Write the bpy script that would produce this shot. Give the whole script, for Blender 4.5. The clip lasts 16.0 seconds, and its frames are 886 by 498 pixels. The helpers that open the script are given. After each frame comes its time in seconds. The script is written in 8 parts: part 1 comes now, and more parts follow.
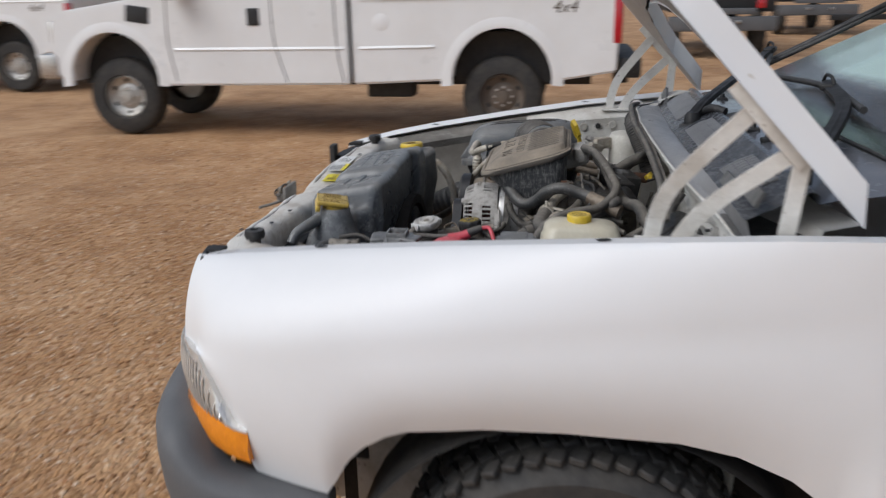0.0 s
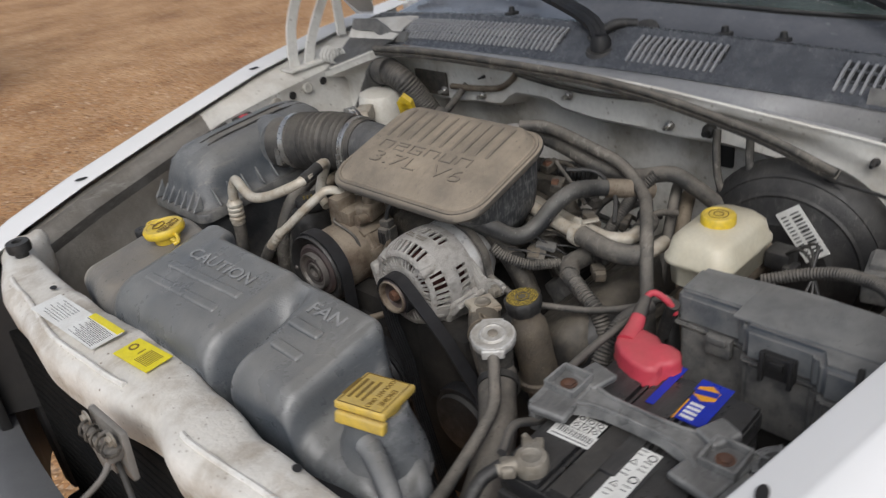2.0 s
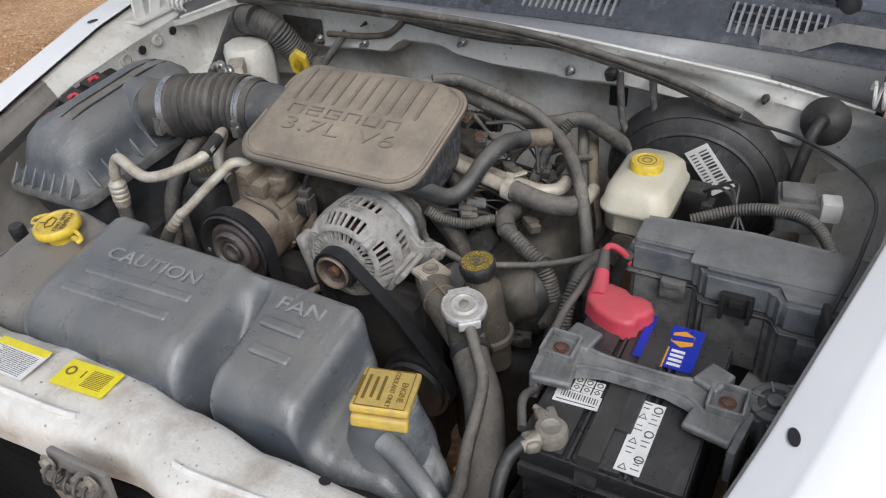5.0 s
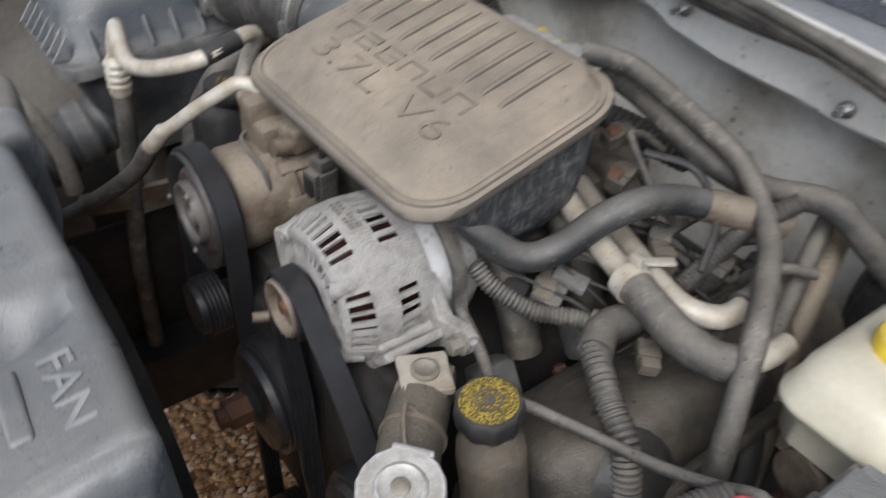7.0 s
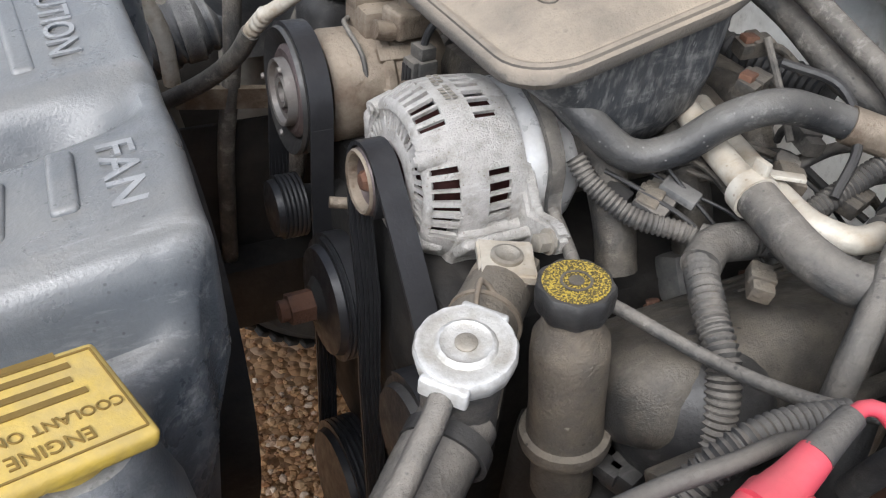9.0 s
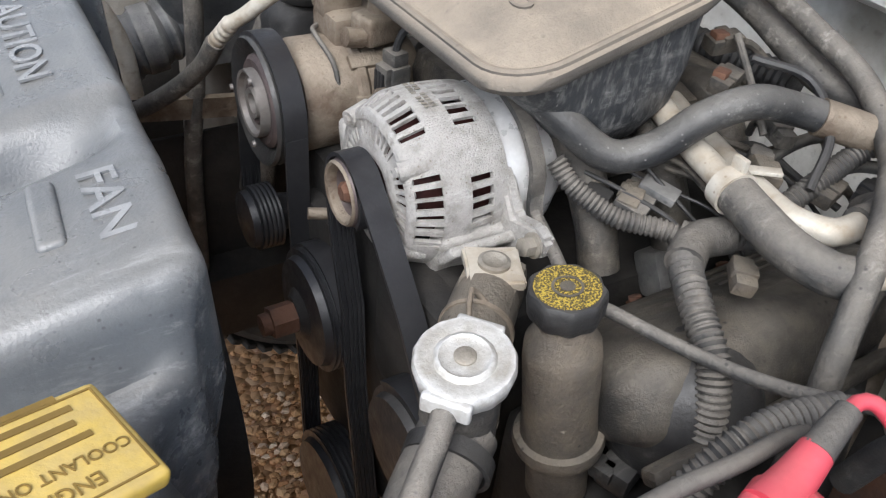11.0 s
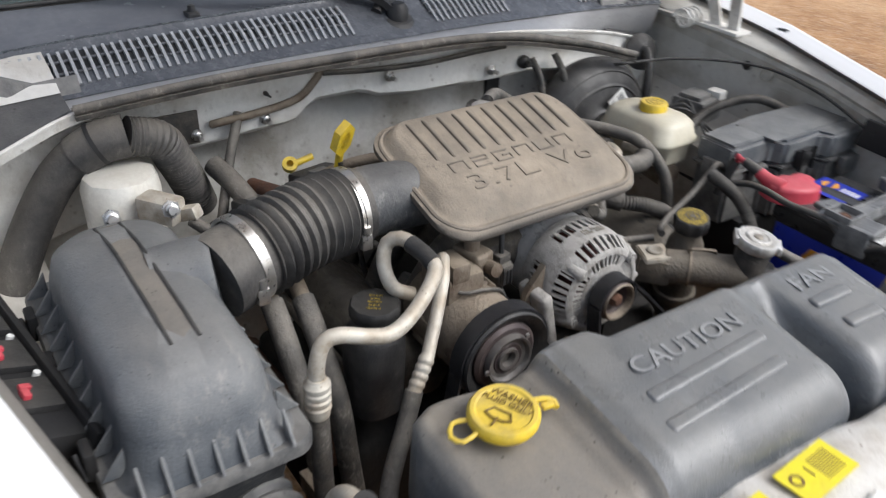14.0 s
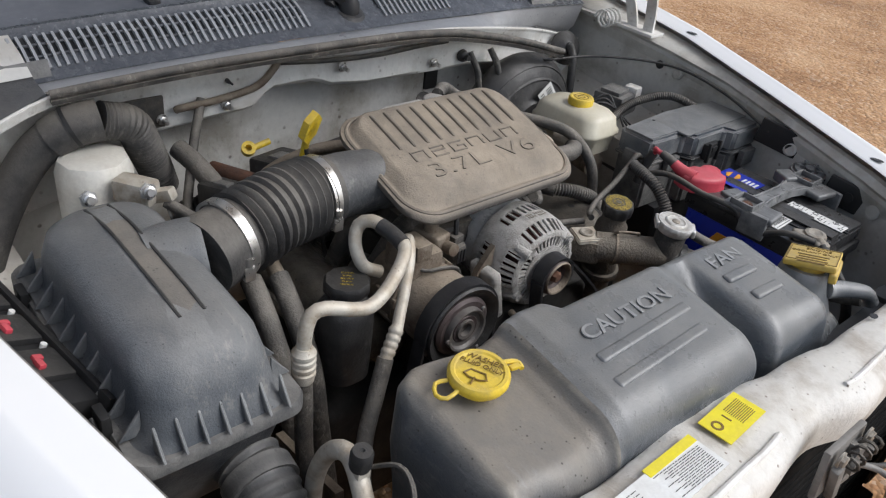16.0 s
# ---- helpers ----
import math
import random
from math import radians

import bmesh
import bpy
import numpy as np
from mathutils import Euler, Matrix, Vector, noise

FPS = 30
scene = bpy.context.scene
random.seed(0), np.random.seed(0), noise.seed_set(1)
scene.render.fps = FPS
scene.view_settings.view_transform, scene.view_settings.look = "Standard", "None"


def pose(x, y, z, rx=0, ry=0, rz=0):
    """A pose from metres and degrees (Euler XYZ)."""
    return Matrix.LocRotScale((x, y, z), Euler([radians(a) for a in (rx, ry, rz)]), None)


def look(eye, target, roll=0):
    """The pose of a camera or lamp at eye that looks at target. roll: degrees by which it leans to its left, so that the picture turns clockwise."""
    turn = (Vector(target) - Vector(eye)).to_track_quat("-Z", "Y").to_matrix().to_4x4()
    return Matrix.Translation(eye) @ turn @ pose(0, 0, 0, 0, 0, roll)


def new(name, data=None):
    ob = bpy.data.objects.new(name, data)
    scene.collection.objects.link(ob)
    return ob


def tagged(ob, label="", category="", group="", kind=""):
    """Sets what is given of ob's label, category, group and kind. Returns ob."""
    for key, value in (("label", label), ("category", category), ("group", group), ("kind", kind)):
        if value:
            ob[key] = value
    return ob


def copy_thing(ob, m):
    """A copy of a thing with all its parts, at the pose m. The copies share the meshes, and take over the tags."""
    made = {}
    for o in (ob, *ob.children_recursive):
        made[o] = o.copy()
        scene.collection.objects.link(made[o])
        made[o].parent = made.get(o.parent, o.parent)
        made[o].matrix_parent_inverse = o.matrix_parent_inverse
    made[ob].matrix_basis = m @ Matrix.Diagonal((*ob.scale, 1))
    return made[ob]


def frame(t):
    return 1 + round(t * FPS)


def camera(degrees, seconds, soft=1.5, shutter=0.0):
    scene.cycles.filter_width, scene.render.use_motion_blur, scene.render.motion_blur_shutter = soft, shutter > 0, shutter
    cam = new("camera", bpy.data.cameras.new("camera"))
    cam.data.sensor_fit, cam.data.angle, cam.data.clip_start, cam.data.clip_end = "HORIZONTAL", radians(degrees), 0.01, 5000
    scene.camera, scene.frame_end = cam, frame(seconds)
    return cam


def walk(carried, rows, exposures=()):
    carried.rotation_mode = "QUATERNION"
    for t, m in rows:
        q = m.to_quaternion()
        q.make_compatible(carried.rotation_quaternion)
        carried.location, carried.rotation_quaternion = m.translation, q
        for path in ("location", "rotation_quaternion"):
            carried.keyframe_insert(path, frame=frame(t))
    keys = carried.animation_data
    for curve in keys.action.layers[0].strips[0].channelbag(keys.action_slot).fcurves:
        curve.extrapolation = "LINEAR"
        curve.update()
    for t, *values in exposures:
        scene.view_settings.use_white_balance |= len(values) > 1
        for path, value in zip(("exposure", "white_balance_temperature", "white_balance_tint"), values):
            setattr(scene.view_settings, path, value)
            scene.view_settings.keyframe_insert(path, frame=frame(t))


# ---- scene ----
cam = camera(57.6, 16.0, soft=1.2, shutter=0.5)
PATH = [
    (0, (0.456, -2.126, 1.527), (0.165, -0.248, 0.904), -1.1),
    (0.5, (0.023, -1.846, 1.531), (0.17, 0.05, 0.913), -1.8),
    (0.9, (-0.213, -1.535, 1.535), (0.299, 0.287, 0.889), -3.0),
    (1, (-0.265, -1.463, 1.533), (0.348, 0.329, 0.89), -2.5),
    (1.5, (-0.454, -1.165, 1.586), (0.555, 0.378, 0.81), -4.7),
    (2, (-0.541, -0.909, 1.626), (0.661, 0.375, 0.674), -7.4),
    (2.5, (-0.616, -0.774, 1.663), (0.684, 0.311, 0.599), -8.8),
    (3, (-0.643, -0.703, 1.683), (0.716, 0.245, 0.563), -8.3),
    (3.5, (-0.622, -0.7, 1.701), (0.756, 0.186, 0.554), -7.6),
    (3.7, (-0.615, -0.697, 1.706), (0.766, 0.175, 0.551), -7.4),
    (5.8, (-0.627, -0.651, 1.675), (0.761, 0.184, 0.503), -2.2),
    (6, (-0.583, -0.636, 1.651), (0.774, 0.241, 0.471), -1.3),
    (6.5, (-0.295, -0.592, 1.574), (0.892, 0.451, 0.349), 1.8),
    (7, (-0.06, -0.54, 1.462), (0.906, 0.679, 0.206), 3.6),
    (7.5, (-0.046, -0.535, 1.38), (0.781, 0.791, 0.131), 4.6),
    (8, (-0.062, -0.557, 1.33), (0.747, 0.811, 0.117), 5.8),
    (8.2, (-0.063, -0.565, 1.325), (0.736, 0.807, 0.108), 6.0),
    (10.3, (-0.079, -0.557, 1.33), (0.752, 0.786, 0.103), 7.1),
    (10.5, (-0.072, -0.551, 1.346), (0.746, 0.767, 0.083), 6.1),
    (11, (-0.082, -0.546, 1.334), (0.805, 0.76, 0.105), 5.9),
    (11.5, (-0.175, -0.523, 1.356), (0.863, 0.686, 0.146), 3.6),
    (12, (-0.397, -0.387, 1.468), (0.993, 0.446, 0.297), 1.4),
    (12.5, (-0.449, -0.092, 1.492), (1.15, 0.389, 0.391), -0.6),
    (13, (-0.475, 0.253, 1.518), (1.23, 0.214, 0.472), 0.3),
    (13.5, (-0.509, 0.541, 1.562), (1.089, -0.067, 0.524), 1.4),
    (14, (-0.452, 0.73, 1.589), (0.933, -0.262, 0.541), 2.4),
    (14.5, (-0.469, 0.903, 1.619), (0.753, -0.257, 0.541), 4.5),
    (15, (-0.471, 0.892, 1.643), (0.714, -0.293, 0.552), 6.2),
    (15.5, (-0.469, 0.866, 1.647), (0.727, -0.314, 0.561), 6.9),
    (16, (-0.471, 0.861, 1.647), (0.736, -0.316, 0.571), 7.3),
]
LIGHTING = [(0, -0.2, 6100, 10), (0.5, -0.35, 6100, 10), (1, -0.38, 6100, 10), (1.5, -0.2, 6500, 10), (2, -0.05, 6420, 10), (2.5, 0.0, 6350, 10), (3.5, 0.1, 6200, 10), (6, 0.25, 6150, 10), (7, 0.47, 6150, 10), (8, 0.95, 6100, 10), (11, 1.0, 6100, 10), (12, 0.88, 6100, 10), (12.5, 0.68, 6200, 10), (13.5, 0.7, 6200, 10), (14.5, 0.42, 6250, 10), (16, 0.31, 6200, 10)]
walk(cam, [(t, look(eye, target, roll)) for t, eye, target, roll in PATH], LIGHTING)

# ---- world, sun, exposure ----
world = bpy.data.worlds.new("overcast_sky")
scene.world = world
world.use_nodes = True
wn = world.node_tree
wn.nodes.clear()
sky = wn.nodes.new("ShaderNodeTexSky")
sky.sky_type = "NISHITA"
sky.sun_disc = False
sky.sun_elevation = radians(47)
sky.sun_rotation = radians(-131)
sky.dust_density = 3.0
pale = wn.nodes.new("ShaderNodeHueSaturation")
pale.inputs["Saturation"].default_value = 0.55
back = wn.nodes.new("ShaderNodeBackground")
back.inputs["Strength"].default_value = 0.135
wout = wn.nodes.new("ShaderNodeOutputWorld")
wn.links.new(sky.outputs[0], pale.inputs["Color"])
wn.links.new(pale.outputs[0], back.inputs[0])
wn.links.new(back.outputs[0], wout.inputs[0])
sun = new("sun", bpy.data.lights.new("sun", "SUN"))
sun.data.energy = 1.5
sun.data.angle = radians(40)
sun.data.color = (1.0, 0.99, 0.97)
sun.matrix_world = look((-6, -5.2, 8.6), (0, 0, 0))

# ---- materials ----


def material(name, base, rough=0.6, metal=0.0, second=None, amount=0.5, scale=18.0, fine=220.0, bump=0.15, dust=None, dusting=0.0,
             coat=0.0, spec=0.5, mottle=0.35, stretch=(1, 1, 1), detail=6.0, edge=(0.42, 0.62), specks=0.0, speck=(0.02, 0.02, 0.02), speck_scale=75.0, scuff=0.0, scuffs=(0.4, 0.39, 0.37), wear=0.0, worn=(0.5, 0.48, 0.44)):
    """base with patches of a second colour, dust settled on what faces up, and fine relief."""
    m = bpy.data.materials.new(name)
    m.use_nodes = True
    t = m.node_tree
    p = t.nodes["Principled BSDF"]
    p.inputs["Roughness"].default_value = rough
    p.inputs["Metallic"].default_value = metal
    p.inputs["Coat Weight"].default_value = coat
    p.inputs["Coat Roughness"].default_value = 0.12
    p.inputs["Specular IOR Level"].default_value = spec
    co = t.nodes.new("ShaderNodeTexCoord")
    mp = t.nodes.new("ShaderNodeMapping")
    mp.inputs["Scale"].default_value = stretch
    t.links.new(co.outputs["Object"], mp.inputs["Vector"])

    def noise_tex(s, d=detail, r=0.6):
        n = t.nodes.new("ShaderNodeTexNoise")
        n.inputs["Scale"].default_value = s
        n.inputs["Detail"].default_value = d
        n.inputs["Roughness"].default_value = r
        t.links.new(mp.outputs[0], n.inputs["Vector"])
        return n

    def ramp(src, lo, hi, a=0.0, b=1.0):
        r = t.nodes.new("ShaderNodeMapRange")
        r.inputs["From Min"].default_value, r.inputs["From Max"].default_value = lo, hi
        r.inputs["To Min"].default_value, r.inputs["To Max"].default_value = a, b
        t.links.new(src, r.inputs["Value"])
        return r.outputs[0]

    def mix(fac, a, b):
        x = t.nodes.new("ShaderNodeMix")
        x.data_type = "RGBA"
        for key, v in (("A", a), ("B", b)):
            s = [i for i in x.inputs if i.name == key and i.type == "RGBA"][0]
            if isinstance(v, tuple):
                s.default_value = (*v, 1)
            else:
                t.links.new(v, s)
        if isinstance(fac, float):
            x.inputs[0].default_value = fac
        else:
            t.links.new(fac, x.inputs[0])
        return [o for o in x.outputs if o.type == "RGBA"][0]

    second = second or tuple(c * 0.6 for c in base)
    col = mix(ramp(noise_tex(scale).outputs["Fac"], edge[0], edge[1], 0.0, amount), base, second)
    col = mix(ramp(noise_tex(fine, 3.0).outputs["Fac"], 0.35, 0.75, 0.0, mottle), col, tuple(c * 0.7 for c in base))
    if dust:
        geo = t.nodes.new("ShaderNodeNewGeometry")
        sep = t.nodes.new("ShaderNodeSeparateXYZ")
        t.links.new(geo.outputs["Normal"], sep.inputs[0])
        up = ramp(sep.outputs["Z"], 0.1, 0.95)
        mul = t.nodes.new("ShaderNodeMath")
        mul.operation = "MULTIPLY"
        t.links.new(up, mul.inputs[0])
        t.links.new(ramp(noise_tex(scale * 0.7, 8.0, 0.7).outputs["Fac"], 0.3, 0.62, 0.35 * dusting, dusting), mul.inputs[1])
        col = mix(mul.outputs[0], col, dust)
    if scuff:
        sm = t.nodes.new("ShaderNodeMapping")
        sm.inputs["Scale"].default_value = (14, 95, 60)
        sm.inputs["Rotation"].default_value = (0.3, 0.5, 0.6)
        t.links.new(co.outputs["Object"], sm.inputs["Vector"])
        sn = t.nodes.new("ShaderNodeTexNoise")
        sn.inputs["Scale"].default_value, sn.inputs["Detail"].default_value, sn.inputs["Roughness"].default_value = 1.0, 8.0, 0.75
        t.links.new(sm.outputs[0], sn.inputs["Vector"])
        both = t.nodes.new("ShaderNodeMath")
        both.operation = "MULTIPLY"
        t.links.new(ramp(sn.outputs["Fac"], 0.53, 0.72, 0.0, 1.0), both.inputs[0])
        t.links.new(ramp(noise_tex(scale * 0.5, 4.0).outputs["Fac"], 0.42, 0.62, 0.0, scuff), both.inputs[1])
        col = mix(both.outputs[0], col, scuffs)
    if wear:
        pt = t.nodes.new("ShaderNodeNewGeometry")
        both = t.nodes.new("ShaderNodeMath")
        both.operation = "MULTIPLY"
        t.links.new(ramp(pt.outputs["Pointiness"], 0.515, 0.56, 0.0, 1.0), both.inputs[0])
        t.links.new(ramp(noise_tex(scale * 3, 5.0).outputs["Fac"], 0.35, 0.6, 0.15, wear), both.inputs[1])
        col = mix(both.outputs[0], col, worn)
    if specks:
        vo = t.nodes.new("ShaderNodeTexVoronoi")
        vo.inputs["Scale"].default_value = speck_scale
        t.links.new(mp.outputs[0], vo.inputs["Vector"])
        both = t.nodes.new("ShaderNodeMath")
        both.operation = "MULTIPLY"
        t.links.new(ramp(vo.outputs["Distance"], 0.10, 0.22, 1.0, 0.0), both.inputs[0])
        t.links.new(ramp(noise_tex(speck_scale * 0.35, 3.0).outputs["Fac"], 0.50, 0.60, 0.0, specks), both.inputs[1])
        col = mix(both.outputs[0], col, speck)
    t.links.new(col, p.inputs["Base Color"])
    t.links.new(ramp(noise_tex(scale * 2.3).outputs["Fac"], 0.3, 0.7, max(rough - 0.12, 0.03), min(rough + 0.15, 1)), p.inputs["Roughness"])
    if bump:
        b = t.nodes.new("ShaderNodeBump")
        b.inputs["Strength"].default_value = bump
        b.inputs["Distance"].default_value = 0.004
        t.links.new(noise_tex(fine, 5.0).outputs["Fac"], b.inputs["Height"])
        t.links.new(b.outputs[0], p.inputs["Normal"])
    return m


M_WHITE = material("white_paint", (0.77, 0.77, 0.77), 0.5, second=(0.72, 0.72, 0.71), amount=0.5, scale=2.2, fine=60, bump=0.0, coat=0.12, mottle=0.0)
M_TRUCK = material("far_white_paint", (0.80, 0.80, 0.79), 0.35, second=(0.70, 0.68, 0.65), amount=0.35, scale=1.5, fine=30, bump=0.0, coat=0.3, mottle=0.0)
M_SUPPORT = material("dirty_white_paint", (0.69, 0.665, 0.61), 0.48, second=(0.36, 0.30, 0.23), amount=0.85, scale=11, fine=160, bump=0.4, edge=(0.46, 0.62), dust=(0.50, 0.45, 0.38), dusting=0.25, wear=0.7, worn=(0.80, 0.79, 0.76), scuff=0.9, scuffs=(0.78, 0.77, 0.74), specks=0.8, speck=(0.16, 0.11, 0.07), speck_scale=95)
M_INNER = material("dusty_white_inner_paint", (0.74, 0.73, 0.69), 0.5, second=(0.42, 0.38, 0.32), amount=0.7, scale=7, fine=90, bump=0.25, edge=(0.47, 0.64), dust=(0.52, 0.47, 0.40), dusting=0.35, scuff=0.6, scuffs=(0.26, 0.23, 0.19), specks=0.6, speck=(0.2, 0.16, 0.12), speck_scale=60)
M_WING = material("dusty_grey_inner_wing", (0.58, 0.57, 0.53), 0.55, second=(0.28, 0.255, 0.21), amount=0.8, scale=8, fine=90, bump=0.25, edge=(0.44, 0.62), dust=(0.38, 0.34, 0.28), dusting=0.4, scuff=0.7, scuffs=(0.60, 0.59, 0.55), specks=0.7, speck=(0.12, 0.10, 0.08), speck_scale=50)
# Brown dirt, with the shade of the gap by the filter box in its tone.
M_UNDERWING = material("dirty_shaded_underwing", (0.25, 0.235, 0.21), 0.7, second=(0.13, 0.115, 0.095), amount=0.8, scale=9, fine=100, bump=0.4, dust=(0.22, 0.19, 0.155), dusting=0.5, scuff=0.5, scuffs=(0.30, 0.27, 0.23))
# Inner paint with stains, greyed to hold the shade of the recess below the beam.
M_FIREWALL = material("stained_recess_grey", (0.64, 0.63, 0.59), 0.55, second=(0.27, 0.24, 0.19), amount=0.8, scale=6, fine=90, bump=0.25, edge=(0.44, 0.62), scuff=0.6, scuffs=(0.14, 0.12, 0.10), specks=0.8, speck=(0.10, 0.08, 0.06), speck_scale=45)
M_HOODIN = material("grey_hood_underside", (0.44, 0.42, 0.39), 0.6, second=(0.35, 0.33, 0.30), amount=0.6, scale=6, fine=60, bump=0.1)
M_PLASTIC = material("dusty_black_plastic", (0.040, 0.044, 0.049), 0.45, second=(0.105, 0.108, 0.110), amount=0.7, scale=14, fine=260, bump=0.3, dust=(0.22, 0.205, 0.185), dusting=0.45, wear=0.5, worn=(0.28, 0.27, 0.25), scuff=0.55, scuffs=(0.30, 0.29, 0.27), specks=0.5, speck=(0.015, 0.015, 0.015))
M_TANK = material("grey_black_tank_plastic", (0.066, 0.077, 0.090), 0.31, second=(0.150, 0.160, 0.170), amount=0.8, scale=8, fine=380, bump=0.2, edge=(0.45, 0.66), mottle=0.45, dust=(0.28, 0.265, 0.235), dusting=0.6, wear=0.7, worn=(0.36, 0.36, 0.355), scuff=1.0, scuffs=(0.40, 0.40, 0.39), specks=0.5, speck=(0.012, 0.012, 0.012), speck_scale=170, spec=0.6)
M_FILTER = material("dark_blue_grey_plastic", (0.062, 0.074, 0.089), 0.44, second=(0.135, 0.143, 0.152), amount=0.8, scale=9, fine=340, bump=0.3, mottle=0.5, dust=(0.25, 0.235, 0.21), dusting=0.5, wear=0.5, worn=(0.26, 0.26, 0.25), scuff=0.9, scuffs=(0.27, 0.255, 0.23), specks=0.7, speck=(0.012, 0.012, 0.012), speck_scale=170, spec=0.5)
M_BRACKET = material("scuffed_grey_bracket_plastic", (0.048, 0.050, 0.054), 0.33, second=(0.10, 0.102, 0.106), amount=0.6, scale=14, fine=240, bump=0.12, wear=0.5, worn=(0.34, 0.34, 0.33), scuff=0.7, scuffs=(0.24, 0.235, 0.225), dust=(0.20, 0.19, 0.17), dusting=0.3)
M_WASHER = material("brown_dusted_tank_plastic", (0.074, 0.084, 0.096), 0.45, second=(0.125, 0.125, 0.122), amount=0.75, scale=9, fine=280, bump=0.25, dust=(0.31, 0.265, 0.205), dusting=0.65, wear=0.7, worn=(0.42, 0.38, 0.31), scuff=0.8, scuffs=(0.25, 0.245, 0.235), specks=0.9, speck=(0.03, 0.025, 0.02), speck_scale=120)
M_COVER = material("tan_dusted_plastic", (0.062, 0.060, 0.057), 0.7, second=(0.15, 0.13, 0.105), amount=0.7, scale=10, fine=380, bump=0.45, dust=(0.42, 0.35, 0.265), dusting=0.9, wear=0.45, worn=(0.14, 0.12, 0.10), scuff=0.75, scuffs=(0.12, 0.105, 0.09), specks=0.5, speck=(0.10, 0.085, 0.07), speck_scale=90)
M_STREAK = material("streaked_black_plastic", (0.045, 0.048, 0.052), 0.5, second=(0.24, 0.237, 0.228), amount=0.75, scale=150, fine=200, bump=0.3, stretch=(1, 0.8, 0.32), edge=(0.48, 0.70), detail=10.0, dust=(0.26, 0.25, 0.23), dusting=0.3, scuff=0.9, scuffs=(0.34, 0.335, 0.32), specks=0.5, speck=(0.36, 0.355, 0.34), speck_scale=230)
M_BAND = material("dusty_grey_tan_band", (0.105, 0.102, 0.098), 0.5, second=(0.20, 0.18, 0.15), amount=0.7, scale=16, fine=320, bump=0.2, dust=(0.27, 0.24, 0.20), dusting=0.5, specks=0.6, speck=(0.03, 0.03, 0.03), speck_scale=110)
M_RUBBER = material("black_rubber", (0.017, 0.017, 0.018), 0.5, second=(0.050, 0.048, 0.045), amount=0.6, scale=25, fine=200, bump=0.25, dust=(0.13, 0.12, 0.105), dusting=0.28, scuff=0.4, scuffs=(0.22, 0.21, 0.19))
M_HOSE = material("dusty_grey_hose", (0.045, 0.044, 0.042), 0.65, second=(0.140, 0.124, 0.104), amount=0.75, scale=24, fine=240, bump=0.5, dust=(0.29, 0.262, 0.222), dusting=0.6, scuff=0.8, scuffs=(0.38, 0.355, 0.315), specks=0.6, speck=(0.02, 0.02, 0.02), speck_scale=130)
# Near black, with the deep shade of closed-in places put into the colour.
M_CAVITY = material("near_black_shade", (0.020, 0.019, 0.018), 0.8, second=(0.05, 0.044, 0.038), amount=0.6, scale=12, fine=120, bump=0.3, spec=0.3)
M_TRIMGREY = material("dark_cab_inside", (0.05, 0.052, 0.055), 0.7, second=(0.09, 0.09, 0.09), scale=6, fine=90, bump=0.1)
M_BELLOWS = material("dusty_black_bellows_rubber", (0.035, 0.034, 0.034), 0.6, second=(0.10, 0.094, 0.085), amount=0.7, scale=20, fine=220, bump=0.35, dust=(0.24, 0.215, 0.18), dusting=0.55, scuff=0.5, scuffs=(0.28, 0.26, 0.23))
# Darkened below the wing grey, for shade under the passenger lip.
M_RAIL = material("darkened_grimy_grey", (0.21, 0.20, 0.185), 0.6, second=(0.09, 0.082, 0.07), amount=0.8, scale=10, fine=100, bump=0.3, dust=(0.27, 0.24, 0.20), dusting=0.4, scuff=0.6, scuffs=(0.42, 0.41, 0.38))
M_BELT = material("black_belt_rubber", (0.018, 0.018, 0.02), 0.45, second=(0.035, 0.035, 0.037), amount=0.5, scale=30, fine=200, bump=0.1)
M_ALU = material("corroded_aluminium", (0.52, 0.50, 0.47), 0.6, 0.3, second=(0.25, 0.225, 0.19), amount=0.7, scale=70, fine=520, bump=0.8, edge=(0.46, 0.64), mottle=0.5, dust=(0.54, 0.51, 0.46), dusting=0.4, scuff=0.8, scuffs=(0.82, 0.82, 0.80), specks=0.8, speck=(0.22, 0.18, 0.14), speck_scale=210)
M_CAST = material("dusty_tan_cast_metal", (0.235, 0.195, 0.15), 0.6, 0.3, second=(0.10, 0.068, 0.045), amount=0.95, scale=24, fine=200, bump=0.5, dust=(0.39, 0.325, 0.245), dusting=0.5, scuff=0.4, scuffs=(0.55, 0.5, 0.42), specks=0.5, speck=(0.1, 0.06, 0.03), speck_scale=110)
M_STEEL = material("bright_steel", (0.62, 0.61, 0.59), 0.32, 0.9, second=(0.42, 0.38, 0.33), amount=0.5, scale=40, fine=200, bump=0.08)
M_ZINC = material("pale_zinc_cover", (0.66, 0.655, 0.64), 0.33, 0.25, second=(0.50, 0.48, 0.45), amount=0.5, scale=30, fine=200, bump=0.08, scuff=0.4, scuffs=(0.8, 0.8, 0.79))
M_CAP = material("worn_aluminium_cap", (0.56, 0.545, 0.51), 0.55, 0.4, second=(0.36, 0.33, 0.28), amount=0.85, scale=55, fine=300, bump=0.25, wear=0.6, worn=(0.8, 0.8, 0.79), scuff=0.7, scuffs=(0.36, 0.33, 0.29))
M_RUST = material("rusty_steel", (0.16, 0.08, 0.05), 0.8, 0.3, second=(0.07, 0.05, 0.045), amount=0.7, scale=40, fine=200, bump=0.4)
